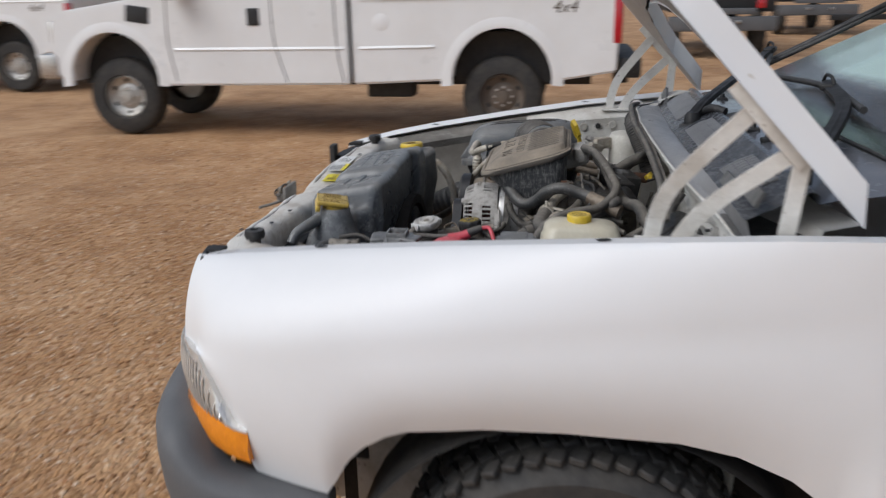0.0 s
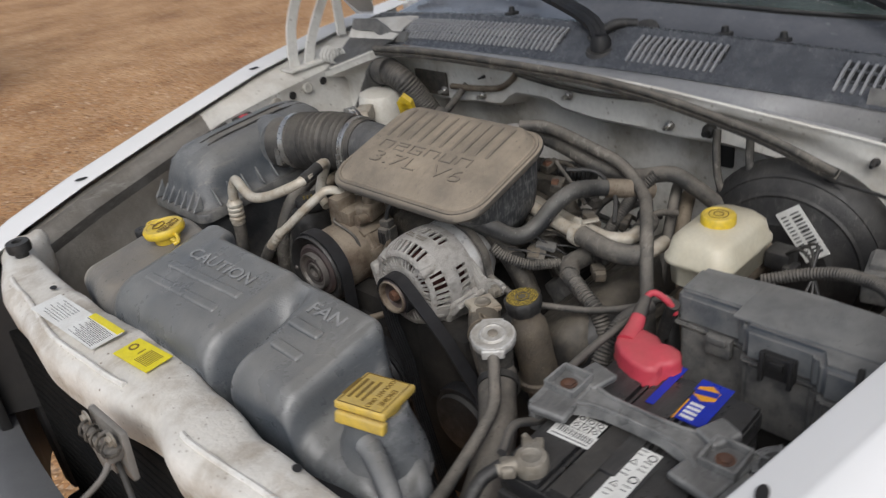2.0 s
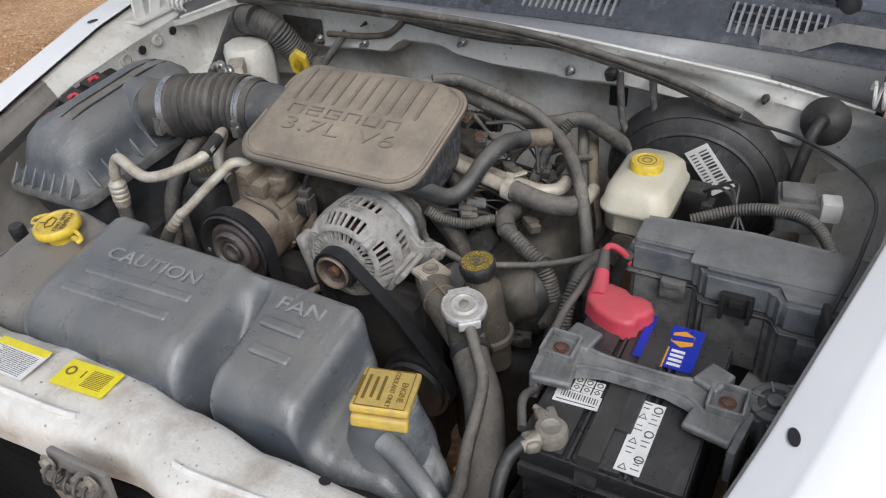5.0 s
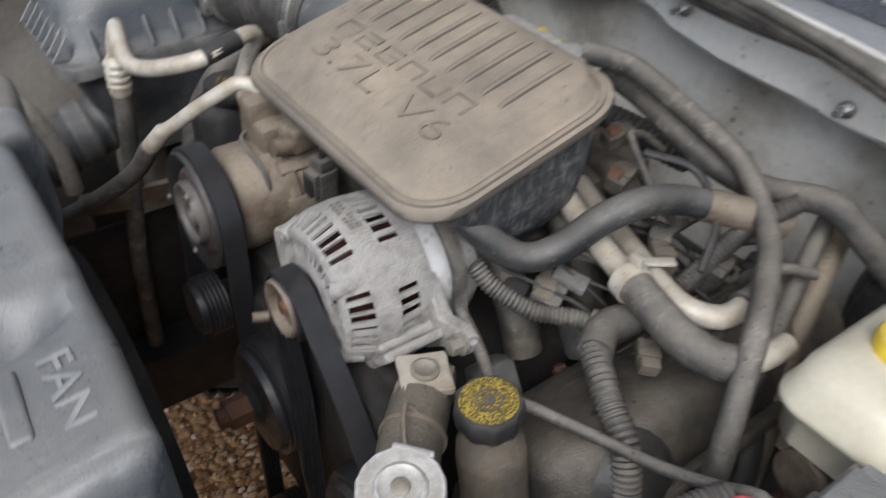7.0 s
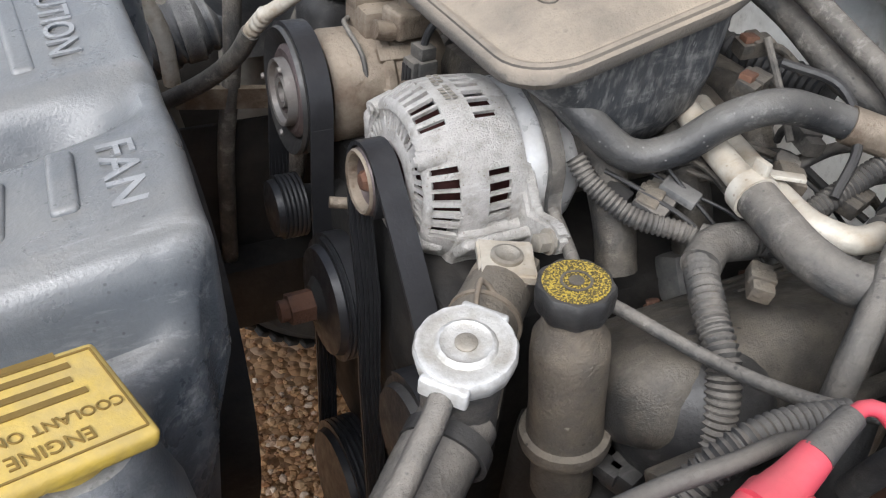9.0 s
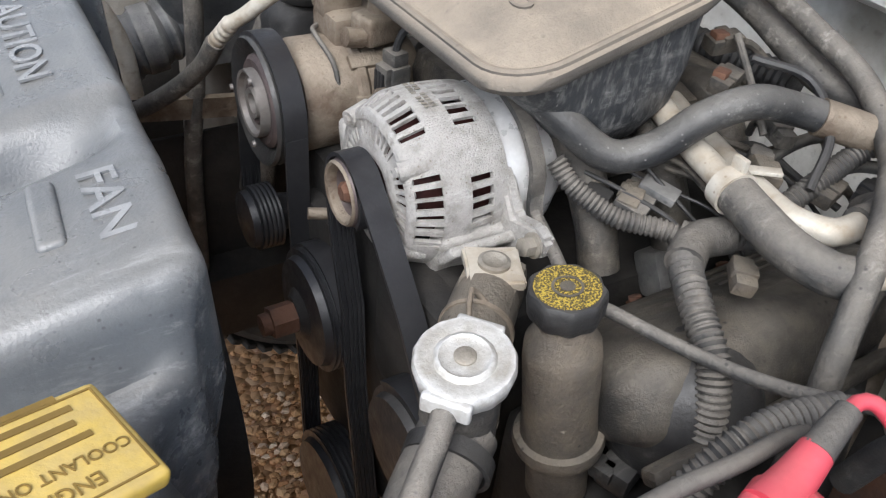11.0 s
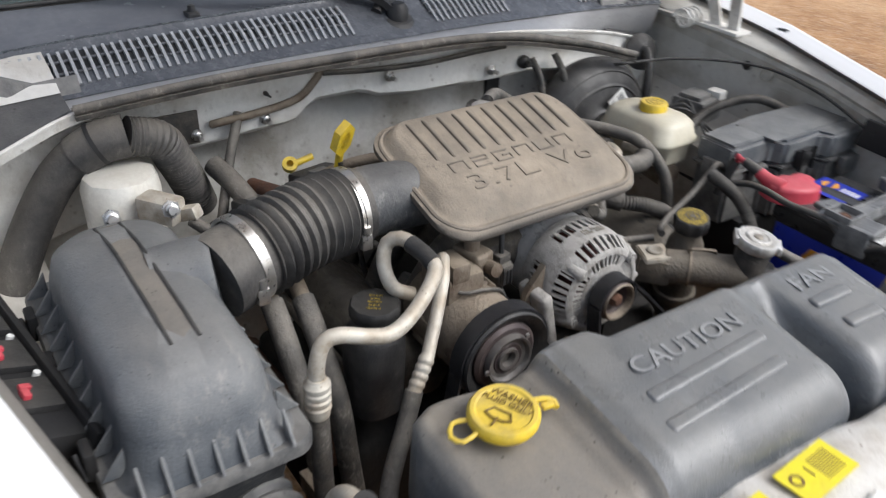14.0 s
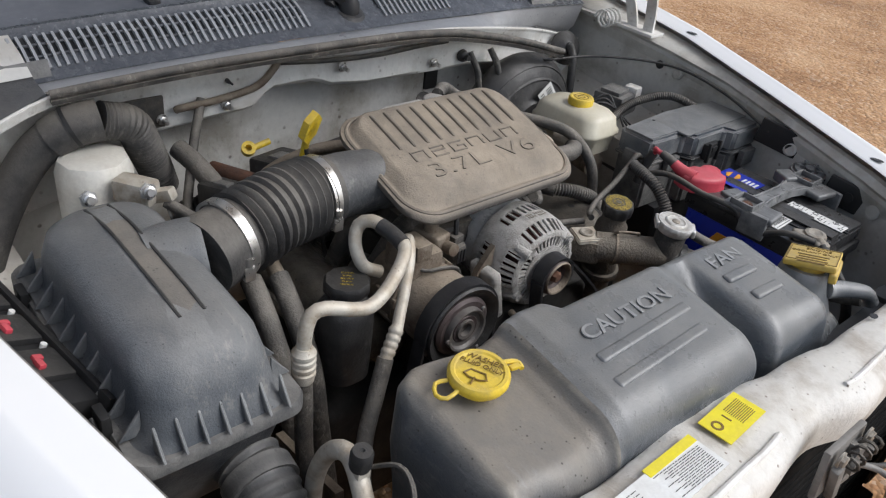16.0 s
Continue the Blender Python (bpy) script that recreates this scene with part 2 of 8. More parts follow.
M_IRON = material("greasy_dark_iron", (0.036, 0.034, 0.032), 0.5, 0.2, second=(0.125, 0.108, 0.085), amount=0.8, scale=30, fine=420, bump=0.4, dust=(0.20, 0.175, 0.14), dusting=0.55, scuff=0.6, scuffs=(0.30, 0.27, 0.22), specks=0.8, speck=(0.02, 0.018, 0.016), speck_scale=90)
M_NECK = material("grimy_tan_cast_neck", (0.105, 0.092, 0.076), 0.6, 0.15, second=(0.19, 0.155, 0.115), amount=0.8, scale=26, fine=260, bump=0.6, dust=(0.30, 0.26, 0.20), dusting=0.5, scuff=0.7, scuffs=(0.05, 0.042, 0.034), specks=0.8, speck=(0.03, 0.025, 0.02), speck_scale=120)
M_LINE = material("dusty_white_metal_line", (0.58, 0.55, 0.48), 0.55, 0.25, second=(0.34, 0.27, 0.19), amount=0.8, scale=35, fine=220, bump=0.2, dust=(0.52, 0.45, 0.35), dusting=0.5, scuff=0.6, scuffs=(0.25, 0.19, 0.13), specks=0.6, speck=(0.15, 0.10, 0.06), speck_scale=140)
M_SILVER = material("pale_silver_can", (0.80, 0.78, 0.71), 0.5, 0.12, second=(0.60, 0.55, 0.46), amount=0.5, scale=20, fine=160, bump=0.1, dust=(0.60, 0.55, 0.46), dusting=0.5)
M_YELLOW = material("worn_yellow_plastic", (0.74, 0.53, 0.03), 0.42, second=(0.46, 0.33, 0.07), amount=0.7, scale=50, fine=200, bump=0.2, dust=(0.55, 0.44, 0.22), dusting=0.3)
M_YLABEL = material("yellow_paper_label", (0.80, 0.68, 0.02), 0.5, second=(0.68, 0.55, 0.08), amount=0.4, scale=40, fine=200, bump=0.05)
M_WLABEL = material("white_paper_label", (0.78, 0.78, 0.75), 0.5, second=(0.62, 0.60, 0.56), amount=0.5, scale=40, fine=200, bump=0.05)
M_INK = material("dark_print", (0.05, 0.05, 0.05), 0.6, bump=0.0)
M_INKBROWN = material("faded_brown_print", (0.22, 0.14, 0.03), 0.6, bump=0.0)
M_RED = material("red_soft_plastic", (0.56, 0.055, 0.085), 0.42, second=(0.42, 0.05, 0.06), amount=0.6, scale=25, fine=150, bump=0.1, dust=(0.5, 0.2, 0.18), dusting=0.3)
M_BLUE = material("blue_battery_plastic", (0.015, 0.035, 0.42), 0.35, second=(0.02, 0.03, 0.25), amount=0.5, scale=20, bump=0.05)
M_ORANGE = material("orange_print", (0.80, 0.36, 0.03), 0.5, bump=0.0)
M_CASE = material("battery_black_plastic", (0.022, 0.022, 0.024), 0.33, second=(0.05, 0.05, 0.05), amount=0.6, scale=18, fine=250, bump=0.15, dust=(0.13, 0.125, 0.115), dusting=0.25, scuff=0.35, scuffs=(0.25, 0.25, 0.24))
M_MILKY = material("milky_translucent_plastic", (0.59, 0.555, 0.44), 0.4, second=(0.50, 0.44, 0.31), amount=0.5, scale=18, fine=150, bump=0.05, dust=(0.60, 0.54, 0.44), dusting=0.3)
M_LEAD = material("dull_lead_clamp", (0.36, 0.33, 0.28), 0.6, 0.5, second=(0.22, 0.18, 0.13), amount=0.6, scale=50, fine=200, bump=0.3)
M_BUMPER = material("grey_bumper_plastic", (0.10, 0.102, 0.106), 0.6, second=(0.14, 0.14, 0.14), amount=0.5, scale=5, fine=300, bump=0.15)
# Black for dark metal, and for the unlit inside of holes and wells.
M_BLACK = material("plain_black", (0.014, 0.014, 0.015), 0.6, second=(0.03, 0.028, 0.025), amount=0.6, scale=8, fine=100, bump=0.1)
# Blacker than black paint, so the shaded void behind the missing grille stays dark.
M_CORE = material("dull_black_core", (0.007, 0.007, 0.007), 0.9, second=(0.014, 0.013, 0.012), amount=0.6, scale=8, fine=100, bump=0.1, spec=0.1)
# Raised base and pale streaks paint in the reflected sky; specks are drops.
M_COWL = material("reflection_streaked_cowl", (0.080, 0.084, 0.092), 0.24, second=(0.15, 0.155, 0.165), amount=0.6, scale=30, fine=150, bump=0.2, edge=(0.42, 0.70), scuff=0.45, scuffs=(0.34, 0.34, 0.345), specks=0.7, speck=(0.30, 0.305, 0.31), speck_scale=120)
M_LIP = material("weathered_grey_lip", (0.33, 0.33, 0.335), 0.38, second=(0.46, 0.46, 0.455), amount=0.6, scale=9, fine=150, bump=0.1, edge=(0.44, 0.66), scuff=0.6, scuffs=(0.16, 0.16, 0.165), specks=0.5, speck=(0.08, 0.08, 0.085), speck_scale=90)
# Base paler than the cowl, adding to the sky mirrored in the wet tray.
M_TRAY = material("wet_grey_tray", (0.13, 0.135, 0.15), 0.16, second=(0.17, 0.175, 0.19), amount=0.6, scale=12, fine=90, bump=0.06, coat=0.5)
M_TYRE = material("tyre_rubber", (0.030, 0.029, 0.028), 0.75, second=(0.075, 0.066, 0.055), amount=0.5, scale=10, fine=120, bump=0.3)
M_AMBER = material("amber_lens", (0.85, 0.28, 0.01), 0.15, second=(0.70, 0.20, 0.01), amount=0.5, scale=60, fine=200, bump=0.15, coat=0.6)
M_LENS = material("hazy_lamp_lens", (0.74, 0.73, 0.70), 0.16, 0.5, second=(0.58, 0.56, 0.51), amount=0.6, scale=20, fine=120, bump=0.1, coat=0.8)
M_REDLENS = material("red_lamp_lens", (0.50, 0.01, 0.02), 0.15, bump=0.0, coat=0.8)
M_DARKGLASS = material("dark_cab_glass", (0.02, 0.025, 0.027), 0.06, bump=0.0, spec=0.8)
M_COPPER = material("dark_copper_winding", (0.07, 0.022, 0.019), 0.5, 0.5, second=(0.03, 0.015, 0.012), scale=80, bump=0.2)
M_OILCAP = material("worn_yellow_print", (0.50, 0.36, 0.05), 0.7, second=(0.035, 0.03, 0.018), amount=1.0, scale=620, fine=900, bump=0.4, edge=(0.44, 0.52))
M_CLUTCH = material("dark_purple_clutch_steel", (0.085, 0.066, 0.066), 0.5, 0.3, second=(0.15, 0.115, 0.10), amount=0.5, scale=40, fine=200, bump=0.2)
M_OCHRE = material("faded_ochre_plastic", (0.62, 0.43, 0.07), 0.5, second=(0.42, 0.30, 0.09), amount=0.7, scale=60, fine=200, bump=0.2, dust=(0.55, 0.45, 0.28), dusting=0.3)
M_HEATER = material("scuffed_black_hose", (0.026, 0.027, 0.029), 0.45, second=(0.07, 0.068, 0.064), amount=0.7, scale=22, fine=240, bump=0.3, dust=(0.24, 0.225, 0.20), dusting=0.55, scuff=0.6, scuffs=(0.30, 0.29, 0.27), specks=0.6, speck=(0.34, 0.33, 0.31), speck_scale=170)
M_HUB = material("dusty_grey_hub_steel", (0.19, 0.178, 0.165), 0.55, 0.4, second=(0.14, 0.115, 0.10), amount=0.7, scale=45, fine=220, bump=0.2, scuff=0.5, scuffs=(0.4, 0.38, 0.34))
M_PIN = material("wheel_steel", (0.50, 0.49, 0.46), 0.45, 0.6, second=(0.35, 0.30, 0.24), amount=0.5, scale=12, fine=100, bump=0.1)
M_PINDARK = material("dark_brown_wheel_steel", (0.13, 0.105, 0.085), 0.7, 0.2, second=(0.2, 0.16, 0.12), amount=0.5, scale=12, fine=100, bump=0.1)

M_GLASS = bpy.data.materials.new("wet_windshield_glass")
M_GLASS.use_nodes = True
gt = M_GLASS.node_tree
gp = gt.nodes["Principled BSDF"]
gp.inputs["IOR"].default_value = 1.5
gp.inputs["Base Color"].default_value = (0.66, 0.82, 0.76, 1)
gc = gt.nodes.new("ShaderNodeTexCoord")
gn = gt.nodes.new("ShaderNodeTexVoronoi")
gn.inputs["Scale"].default_value = 190
gw = gt.nodes.new("ShaderNodeTexNoise")
gw.inputs["Scale"].default_value, gw.inputs["Detail"].default_value = 9, 6
gs = gt.nodes.new("ShaderNodeSeparateXYZ")
ga = gt.nodes.new("ShaderNodeMath")
ga.operation = "MULTIPLY_ADD"
ga.inputs[1].default_value = 0.02
# From about 1.3 m up the glass turns paler green and less clear.
gr = gt.nodes.new("ShaderNodeMapRange")
gr.inputs["From Min"].default_value, gr.inputs["From Max"].default_value = 1.300, 1.322
gr.inputs["To Min"].default_value, gr.inputs["To Max"].default_value = 0.96, 0.35
gb = gt.nodes.new("ShaderNodeBump")
gb.inputs["Strength"].default_value, gb.inputs["Distance"].default_value = 0.35, 0.002
for a, b in ((gc.outputs["Object"], gn.inputs["Vector"]), (gc.outputs["Object"], gw.inputs["Vector"]), (gc.outputs["Object"], gs.inputs[0]), (gw.outputs["Fac"], ga.inputs[0]),
             (gs.outputs["Z"], ga.inputs[2]), (ga.outputs[0], gr.inputs["Value"]), (gr.outputs[0], gp.inputs["Transmission Weight"]), (gn.outputs["Distance"], gb.inputs["Height"]), (gb.outputs[0], gp.inputs["Normal"])):
    gt.links.new(a, b)
gm = gt.nodes.new("ShaderNodeMix")
gm.data_type = "RGBA"
gm.inputs[6].default_value, gm.inputs[7].default_value = (0.62, 0.84, 0.76, 1), (0.42, 0.43, 0.46, 1)
gt.links.new(gr.outputs[0], gm.inputs[0])
gt.links.new(gm.outputs[2], gp.inputs["Base Color"])
gp.inputs["Roughness"].default_value = 0.06


def ground_material(name, joined):
    m = bpy.data.materials.new(name)
    m.use_nodes = True
    t = m.node_tree
    p = t.nodes["Principled BSDF"]
    p.inputs["Roughness"].default_value = 0.85
    co = t.nodes.new("ShaderNodeTexCoord")

    def ramp(src, stops):
        r = t.nodes.new("ShaderNodeValToRGB")
        e = r.color_ramp.elements
        while len(e) < len(stops):
            e.new(0.5)
        for k, (pos, c) in enumerate(stops):
            e[k].position, e[k].color = pos, (*c, 1)
        t.links.new(src, r.inputs[0])
        return r.outputs[0]

    stones = [(0.0, (0.185, 0.088, 0.038)), (0.25, (0.44, 0.235, 0.098)), (0.5, (0.55, 0.345, 0.178)), (0.75, (0.36, 0.168, 0.068)), (1.0, (0.70, 0.55, 0.40))]
    if joined:
        geo = t.nodes.new("ShaderNodeNewGeometry")
        col = ramp(geo.outputs["Random Per Island"], stones)
        t.links.new(col, p.inputs["Base Color"])
        return m
    big = t.nodes.new("ShaderNodeTexNoise")
    big.inputs["Scale"].default_value = 1.1
    big.inputs["Roughness"].default_value = 0.68
    big.inputs["Detail"].default_value = 8
    cell = t.nodes.new("ShaderNodeTexVoronoi")
    cell.inputs["Scale"].default_value = 48
    cell2 = t.nodes.new("ShaderNodeTexVoronoi")
    cell2.inputs["Scale"].default_value = 17
    for n in (big, cell, cell2):
        t.links.new(co.outputs["Object"], n.inputs["Vector"])
    sep = t.nodes.new("ShaderNodeSeparateColor")
    t.links.new(cell.outputs["Color"], sep.inputs[0])
    col = ramp(sep.outputs[0], stones)
    soil = ramp(big.outputs["Fac"], [(0.36, (0.22, 0.10, 0.035)), (0.48, (0.39, 0.21, 0.09)), (0.62, (0.56, 0.345, 0.178))])
    x = t.nodes.new("ShaderNodeMix")
    x.data_type = "RGBA"
    x.inputs[0].default_value = 0.62
    t.links.new(col, x.inputs[6])
    t.links.new(soil, x.inputs[7])
    t.links.new(x.outputs[2], p.inputs["Base Color"])
    add = t.nodes.new("ShaderNodeMath")
    t.links.new(cell.outputs["Distance"], add.inputs[0])
    t.links.new(cell2.outputs["Distance"], add.inputs[1])
    b = t.nodes.new("ShaderNodeBump")
    b.invert = True
    b.inputs["Strength"].default_value = 0.6
    b.inputs["Distance"].default_value = 0.02
    t.links.new(add.outputs[0], b.inputs["Height"])
    t.links.new(b.outputs[0], p.inputs["Normal"])
    return m


M_GROUND = ground_material("tan_gravel_ground", False)
M_PEBBLE = ground_material("tan_pebbles", True)

# ---- mesh helpers ----
ORIGIN = {}


def band(r0, r1, h0, h1, at, axis, n=40):
    """A flat ring, open in the middle."""
    return lathe([(r0, h0), (r1, h0), (r1, h1), (r0, h1), (r0, h0)], at, axis, n, ring=True)


def thing(name, at, label, category, group="", kind=""):
    ob = new(name)
    ob.location = at
    ob.empty_display_size = 0.05
    ORIGIN[ob.name] = Vector(at)
    return tagged(ob, label, category, group, kind)


def part(name, bm, mat, parent=None, label="", angle=38):
    """Links a bmesh, given in world metres, as one mesh object under a thing or a part."""
    me = bpy.data.meshes.new(name)
    o = ORIGIN.get(parent.name, Vector()) if parent else Vector()
    bmesh.ops.translate(bm, verts=bm.verts, vec=-o)
    bmesh.ops.recalc_face_normals(bm, faces=bm.faces)
    bm.to_mesh(me)
    bm.free()
    for f in me.polygons:
        f.use_smooth = True
    me.set_sharp_from_angle(angle=radians(angle))
    me.materials.append(mat)
    ob = new(name, me)
    if parent:
        ob.parent = parent
        ORIGIN[ob.name] = o
    else:
        ORIGIN[ob.name] = Vector()
    if label:
        tagged(ob, label)
    return ob


def join(*bms):
    out = bms[0]
    for b in bms[1:]:
        me = bpy.data.meshes.new("tmp")
        b.to_mesh(me)
        out.from_mesh(me)
        bpy.data.meshes.remove(me)
        b.free()
    return out


def moved(bm, m):
    bmesh.ops.transform(bm, matrix=m, verts=bm.verts)
    return bm


def rbox(size, at=(0, 0, 0), bevel=0.004, rot=(0, 0, 0), seg=2):
    bm = bmesh.new()
    bmesh.ops.create_cube(bm, size=1.0)
    bmesh.ops.scale(bm, verts=bm.verts, vec=size)
    if bevel:
        bmesh.ops.bevel(bm, geom=bm.edges[:], offset=min(bevel, min(size) * 0.45), segments=seg, affect="EDGES", profile=0.6)
    return moved(bm, pose(*at, *rot))


def spline(pts, step=0.008):
    """Points along a smooth curve through pts."""
    P = [Vector(p) for p in pts]
    if len(P) == 2:
        n = max(2, int((P[1] - P[0]).length / step))
        return [P[0].lerp(P[1], k / n) for k in range(n + 1)]
    P = [2 * P[0] - P[1]] + P + [2 * P[-1] - P[-2]]
    out = []
    for a, b, c, d in zip(P, P[1:], P[2:], P[3:]):
        n = max(2, int((c - b).length / step))
        for k in range(n):
            u = k / n
            out.append(0.5 * ((2 * b) + (c - a) * u + (2 * a - 5 * b + 4 * c - d) * u * u + (3 * b - a - 3 * c + d) * u ** 3))
    out.append(P[-2])
    return out


def tube(pts, r, n=12, step=0.008, ripple=0.0, pitch=0.008, cap=True, raw=False):
    """A round tube along a curve; ripple makes it corrugated. r may be a pair, from start to end."""
    path = [Vector(p) for p in pts] if raw else spline(pts, min(step, pitch / 4) if ripple else step)
    r0, r1 = r if isinstance(r, tuple) else (r, r)
    verts, faces = [], []
    T = (path[1] - path[0]).normalized()
    N = T.orthogonal().normalized()
    dist = 0.0
    for i, p in enumerate(path):
        t2 = (path[min(i + 1, len(path) - 1)] - path[max(i - 1, 0)]).normalized()
        N = (N - t2 * N.dot(t2)).normalized()
        B = t2.cross(N)
        if i:
            dist += (p - path[i - 1]).length
        rr = r0 + (r1 - r0) * i / (len(path) - 1)
        if ripple:
            rr += ripple * math.cos(2 * math.pi * dist / pitch)
        for k in range(n):
            a = 2 * math.pi * k / n
            verts.append(p + (N * math.cos(a) + B * math.sin(a)) * rr)
    for i in range(len(path) - 1):
        for k in range(n):
            a, b = i * n + k, i * n + (k + 1) % n
            faces.append((a, b, b + n, a + n))
    if cap:
        faces.append(tuple(range(n))[::-1])
        faces.append(tuple(range((len(path) - 1) * n, len(path) * n)))
    me = bpy.data.meshes.new("tmp")
    me.from_pydata(verts, [], faces)
    bm = bmesh.new()
    bm.from_mesh(me)
    bpy.data.meshes.remove(me)
    return bm


def lathe(profile, at=(0, 0, 0), axis=(0, 0, 1), n=32, lobes=0, lobe=0.0, ring=False):
    """Turns (radius, height) pairs about an axis through at. lobes: scallops round the rim."""
    q = Vector((0, 0, 1)).rotation_difference(Vector(axis).normalized()).to_matrix().to_4x4()
    verts, faces = [], []
    for r, h in profile:
        for k in range(n):
            a = 2 * math.pi * k / n
            rr = r * (1 + lobe * math.cos(lobes * a)) if lobes else r
            verts.append((rr * math.cos(a), rr * math.sin(a), h))
    for i in range(len(profile) - 1):
        for k in range(n):
            a, b = i * n + k, i * n + (k + 1) % n
            faces.append((a, b, b + n, a + n))
    if not ring:
        faces.append(tuple(range(n))[::-1])
        faces.append(tuple(range((len(profile) - 1) * n, len(profile) * n)))
    me = bpy.data.meshes.new("tmp")
    me.from_pydata(verts, [], faces)
    bm = bmesh.new()
    bm.from_mesh(me)
    bpy.data.meshes.remove(me)
    if ring:
        bmesh.ops.remove_doubles(bm, verts=bm.verts, dist=1e-6)
    return moved(bm, Matrix.Translation(at) @ q)


def loft(sections, closed=True, cap=True):
    """Skins equal-length rings of points."""
    n = len(sections[0])
    verts = [v for s in sections for v in s]
    faces = []
    for i in range(len(sections) - 1):
        for k in range(n if closed else n - 1):
            a, b = i * n + k, i * n + (k + 1) % n
            faces.append((a, b, b + n, a + n))
    if cap and closed:
        faces.append(tuple(range(n))[::-1])
        faces.append(tuple(range((len(sections) - 1) * n, len(sections) * n)))
    me = bpy.data.meshes.new("tmp")
    me.from_pydata([tuple(v) for v in verts], [], faces)
    bm = bmesh.new()
    bm.from_mesh(me)
    bpy.data.meshes.remove(me)
    return bm


def rrect(cx, cy, z, hx, hy, r, k=6, tilt=(0, 0)):
    """A rounded rectangle ring; tilt: rise per metre in x and y."""
    r = min(r, hx, hy)
    out = []
    for sx, sy, a0 in ((1, 1, 0), (-1, 1, 90), (-1, -1, 180), (1, -1, 270)):
        for i in range(k + 1):
            a = radians(a0 + 90 * i / k)
            x, y = sx * (hx - r) + r * math.cos(a), sy * (hy - r) + r * math.sin(a)
            out.append((cx + x, cy + y, z + tilt[0] * x + tilt[1] * y))
    return out


def interp(table, x):
    """Value of a piecewise-linear table of (x, value) at x."""
    if x <= table[0][0]:
        return table[0][1]
    for (a, u), (b, v) in zip(table, table[1:]):
        if x <= b:
            return u + (v - u) * (x - a) / (b - a)
    return table[-1][1]


def smooth(table, x, w=0.05):
    """The same, rounded over w either way."""
    return sum(interp(table, x + w * (k - 4) / 4) for k in range(9)) / 9


def ease(table, x):
    """The same, eased at each knot."""
    if x <= table[0][0]:
        return table[0][1]
    for (a, u), (b, v) in zip(table, table[1:]):
        if x <= b:
            s = (x - a) / (b - a)
            return u + (v - u) * s * s * (3 - 2 * s)
    return table[-1][1]


def prism(outline, h, m=Matrix(), bevel=0.0, seg=2):
    """Extrudes a flat outline by h along its own z."""
    bm = bmesh.new()
    f = bm.faces.new([bm.verts.new((x, y, 0)) for x, y in outline])
    g = bmesh.ops.extrude_face_region(bm, geom=[f])
    bmesh.ops.translate(bm, verts=[v for v in g["geom"] if isinstance(v, bmesh.types.BMVert)], vec=(0, 0, h))
    if bevel:
        bmesh.ops.bevel(bm, geom=bm.edges[:], offset=bevel, segments=seg, affect="EDGES")
    return moved(bm, m)


def ribbon(pts, width, thick, side):
    """A flat belt along pts; side: the direction of its width."""
    P = [Vector(p) for p in pts]
    s = Vector(side).normalized()
    rings = []
    for i, p in enumerate(P):
        t = (P[min(i + 1, len(P) - 1)] - P[max(i - 1, 0)]).normalized()
        n = s.cross(t).normalized()
        rings.append([p + s * width / 2 + n * thick / 2, p - s * width / 2 + n * thick / 2, p - s * width / 2 - n * thick / 2, p + s * width / 2 - n * thick / 2])
    return loft(rings)


def lettering(words, size, m, depth=0.001, thin=0.0):
    cu = bpy.data.curves.new("tmp", "FONT")
    cu.body, cu.size, cu.extrude, cu.align_x, cu.align_y = words, size, depth, "CENTER", "CENTER"
    cu.offset = -thin
    cu.resolution_u = 3
    ob = bpy.data.objects.new("tmp", cu)
    scene.collection.objects.link(ob)
    bpy.context.view_layer.update()
    me = bpy.data.meshes.new_from_object(ob.evaluated_get(bpy.context.evaluated_depsgraph_get()))
    bm = bmesh.new()
    bm.from_mesh(me)
    bpy.data.objects.remove(ob)
    bpy.data.curves.remove(cu)
    bpy.data.meshes.remove(me)
    return moved(bm, m)


def face_up(x, y, z, up=(1, 0), tilt=0.0):
    """A pose on a top surface: its y axis along up, seen from above; tilt: rise of the surface along up, in degrees."""
    u = Vector((up[0] * math.cos(radians(tilt)), up[1] * math.cos(radians(tilt)), math.sin(radians(tilt)))).normalized()
    r = Vector((up[1], -up[0], 0)).normalized()
    n = r.cross(u)
    return Matrix(((r.x, u.x, n.x, x), (r.y, u.y, n.y, y), (r.z, u.z, n.z, z), (0, 0, 0, 1)))


def hexbolt(at, axis=(0, 0, 1), r=0.008, h=0.006):
    return join(lathe([(r * 1.35, -0.001), (r * 1.35, 0.0015), (r, 0.002)], at, axis, 16), lathe([(r, 0.0), (r, h), (r * 0.8, h + 0.001)], at, axis, 6))

# ---- ground ----
def gravel_sheet():
    """One sheet, fine near the vehicles and reaching the horizon."""
    xs = [-900, -300, -100, -40, -20] + [-12 + 0.5 * k for k in range(57)] + [25, 45, 110, 300, 900]
    rows = []
    for y in [-900, -300, -100, -40, -20] + [-10 + 0.5 * k for k in range(73)] + [35, 55, 120, 300, 900]:
        rows.append([(x, y, 0.018 * noise.noise((x * 0.35, y * 0.35, 0)) - 0.012 if abs(x) < 30 and abs(y) < 40 else -0.01) for x in xs])
    return loft(rows, closed=False)


tagged(part("ground", gravel_sheet(), M_GROUND), "tan and orange gravel lot with worn tracks", "ground", kind="structure")


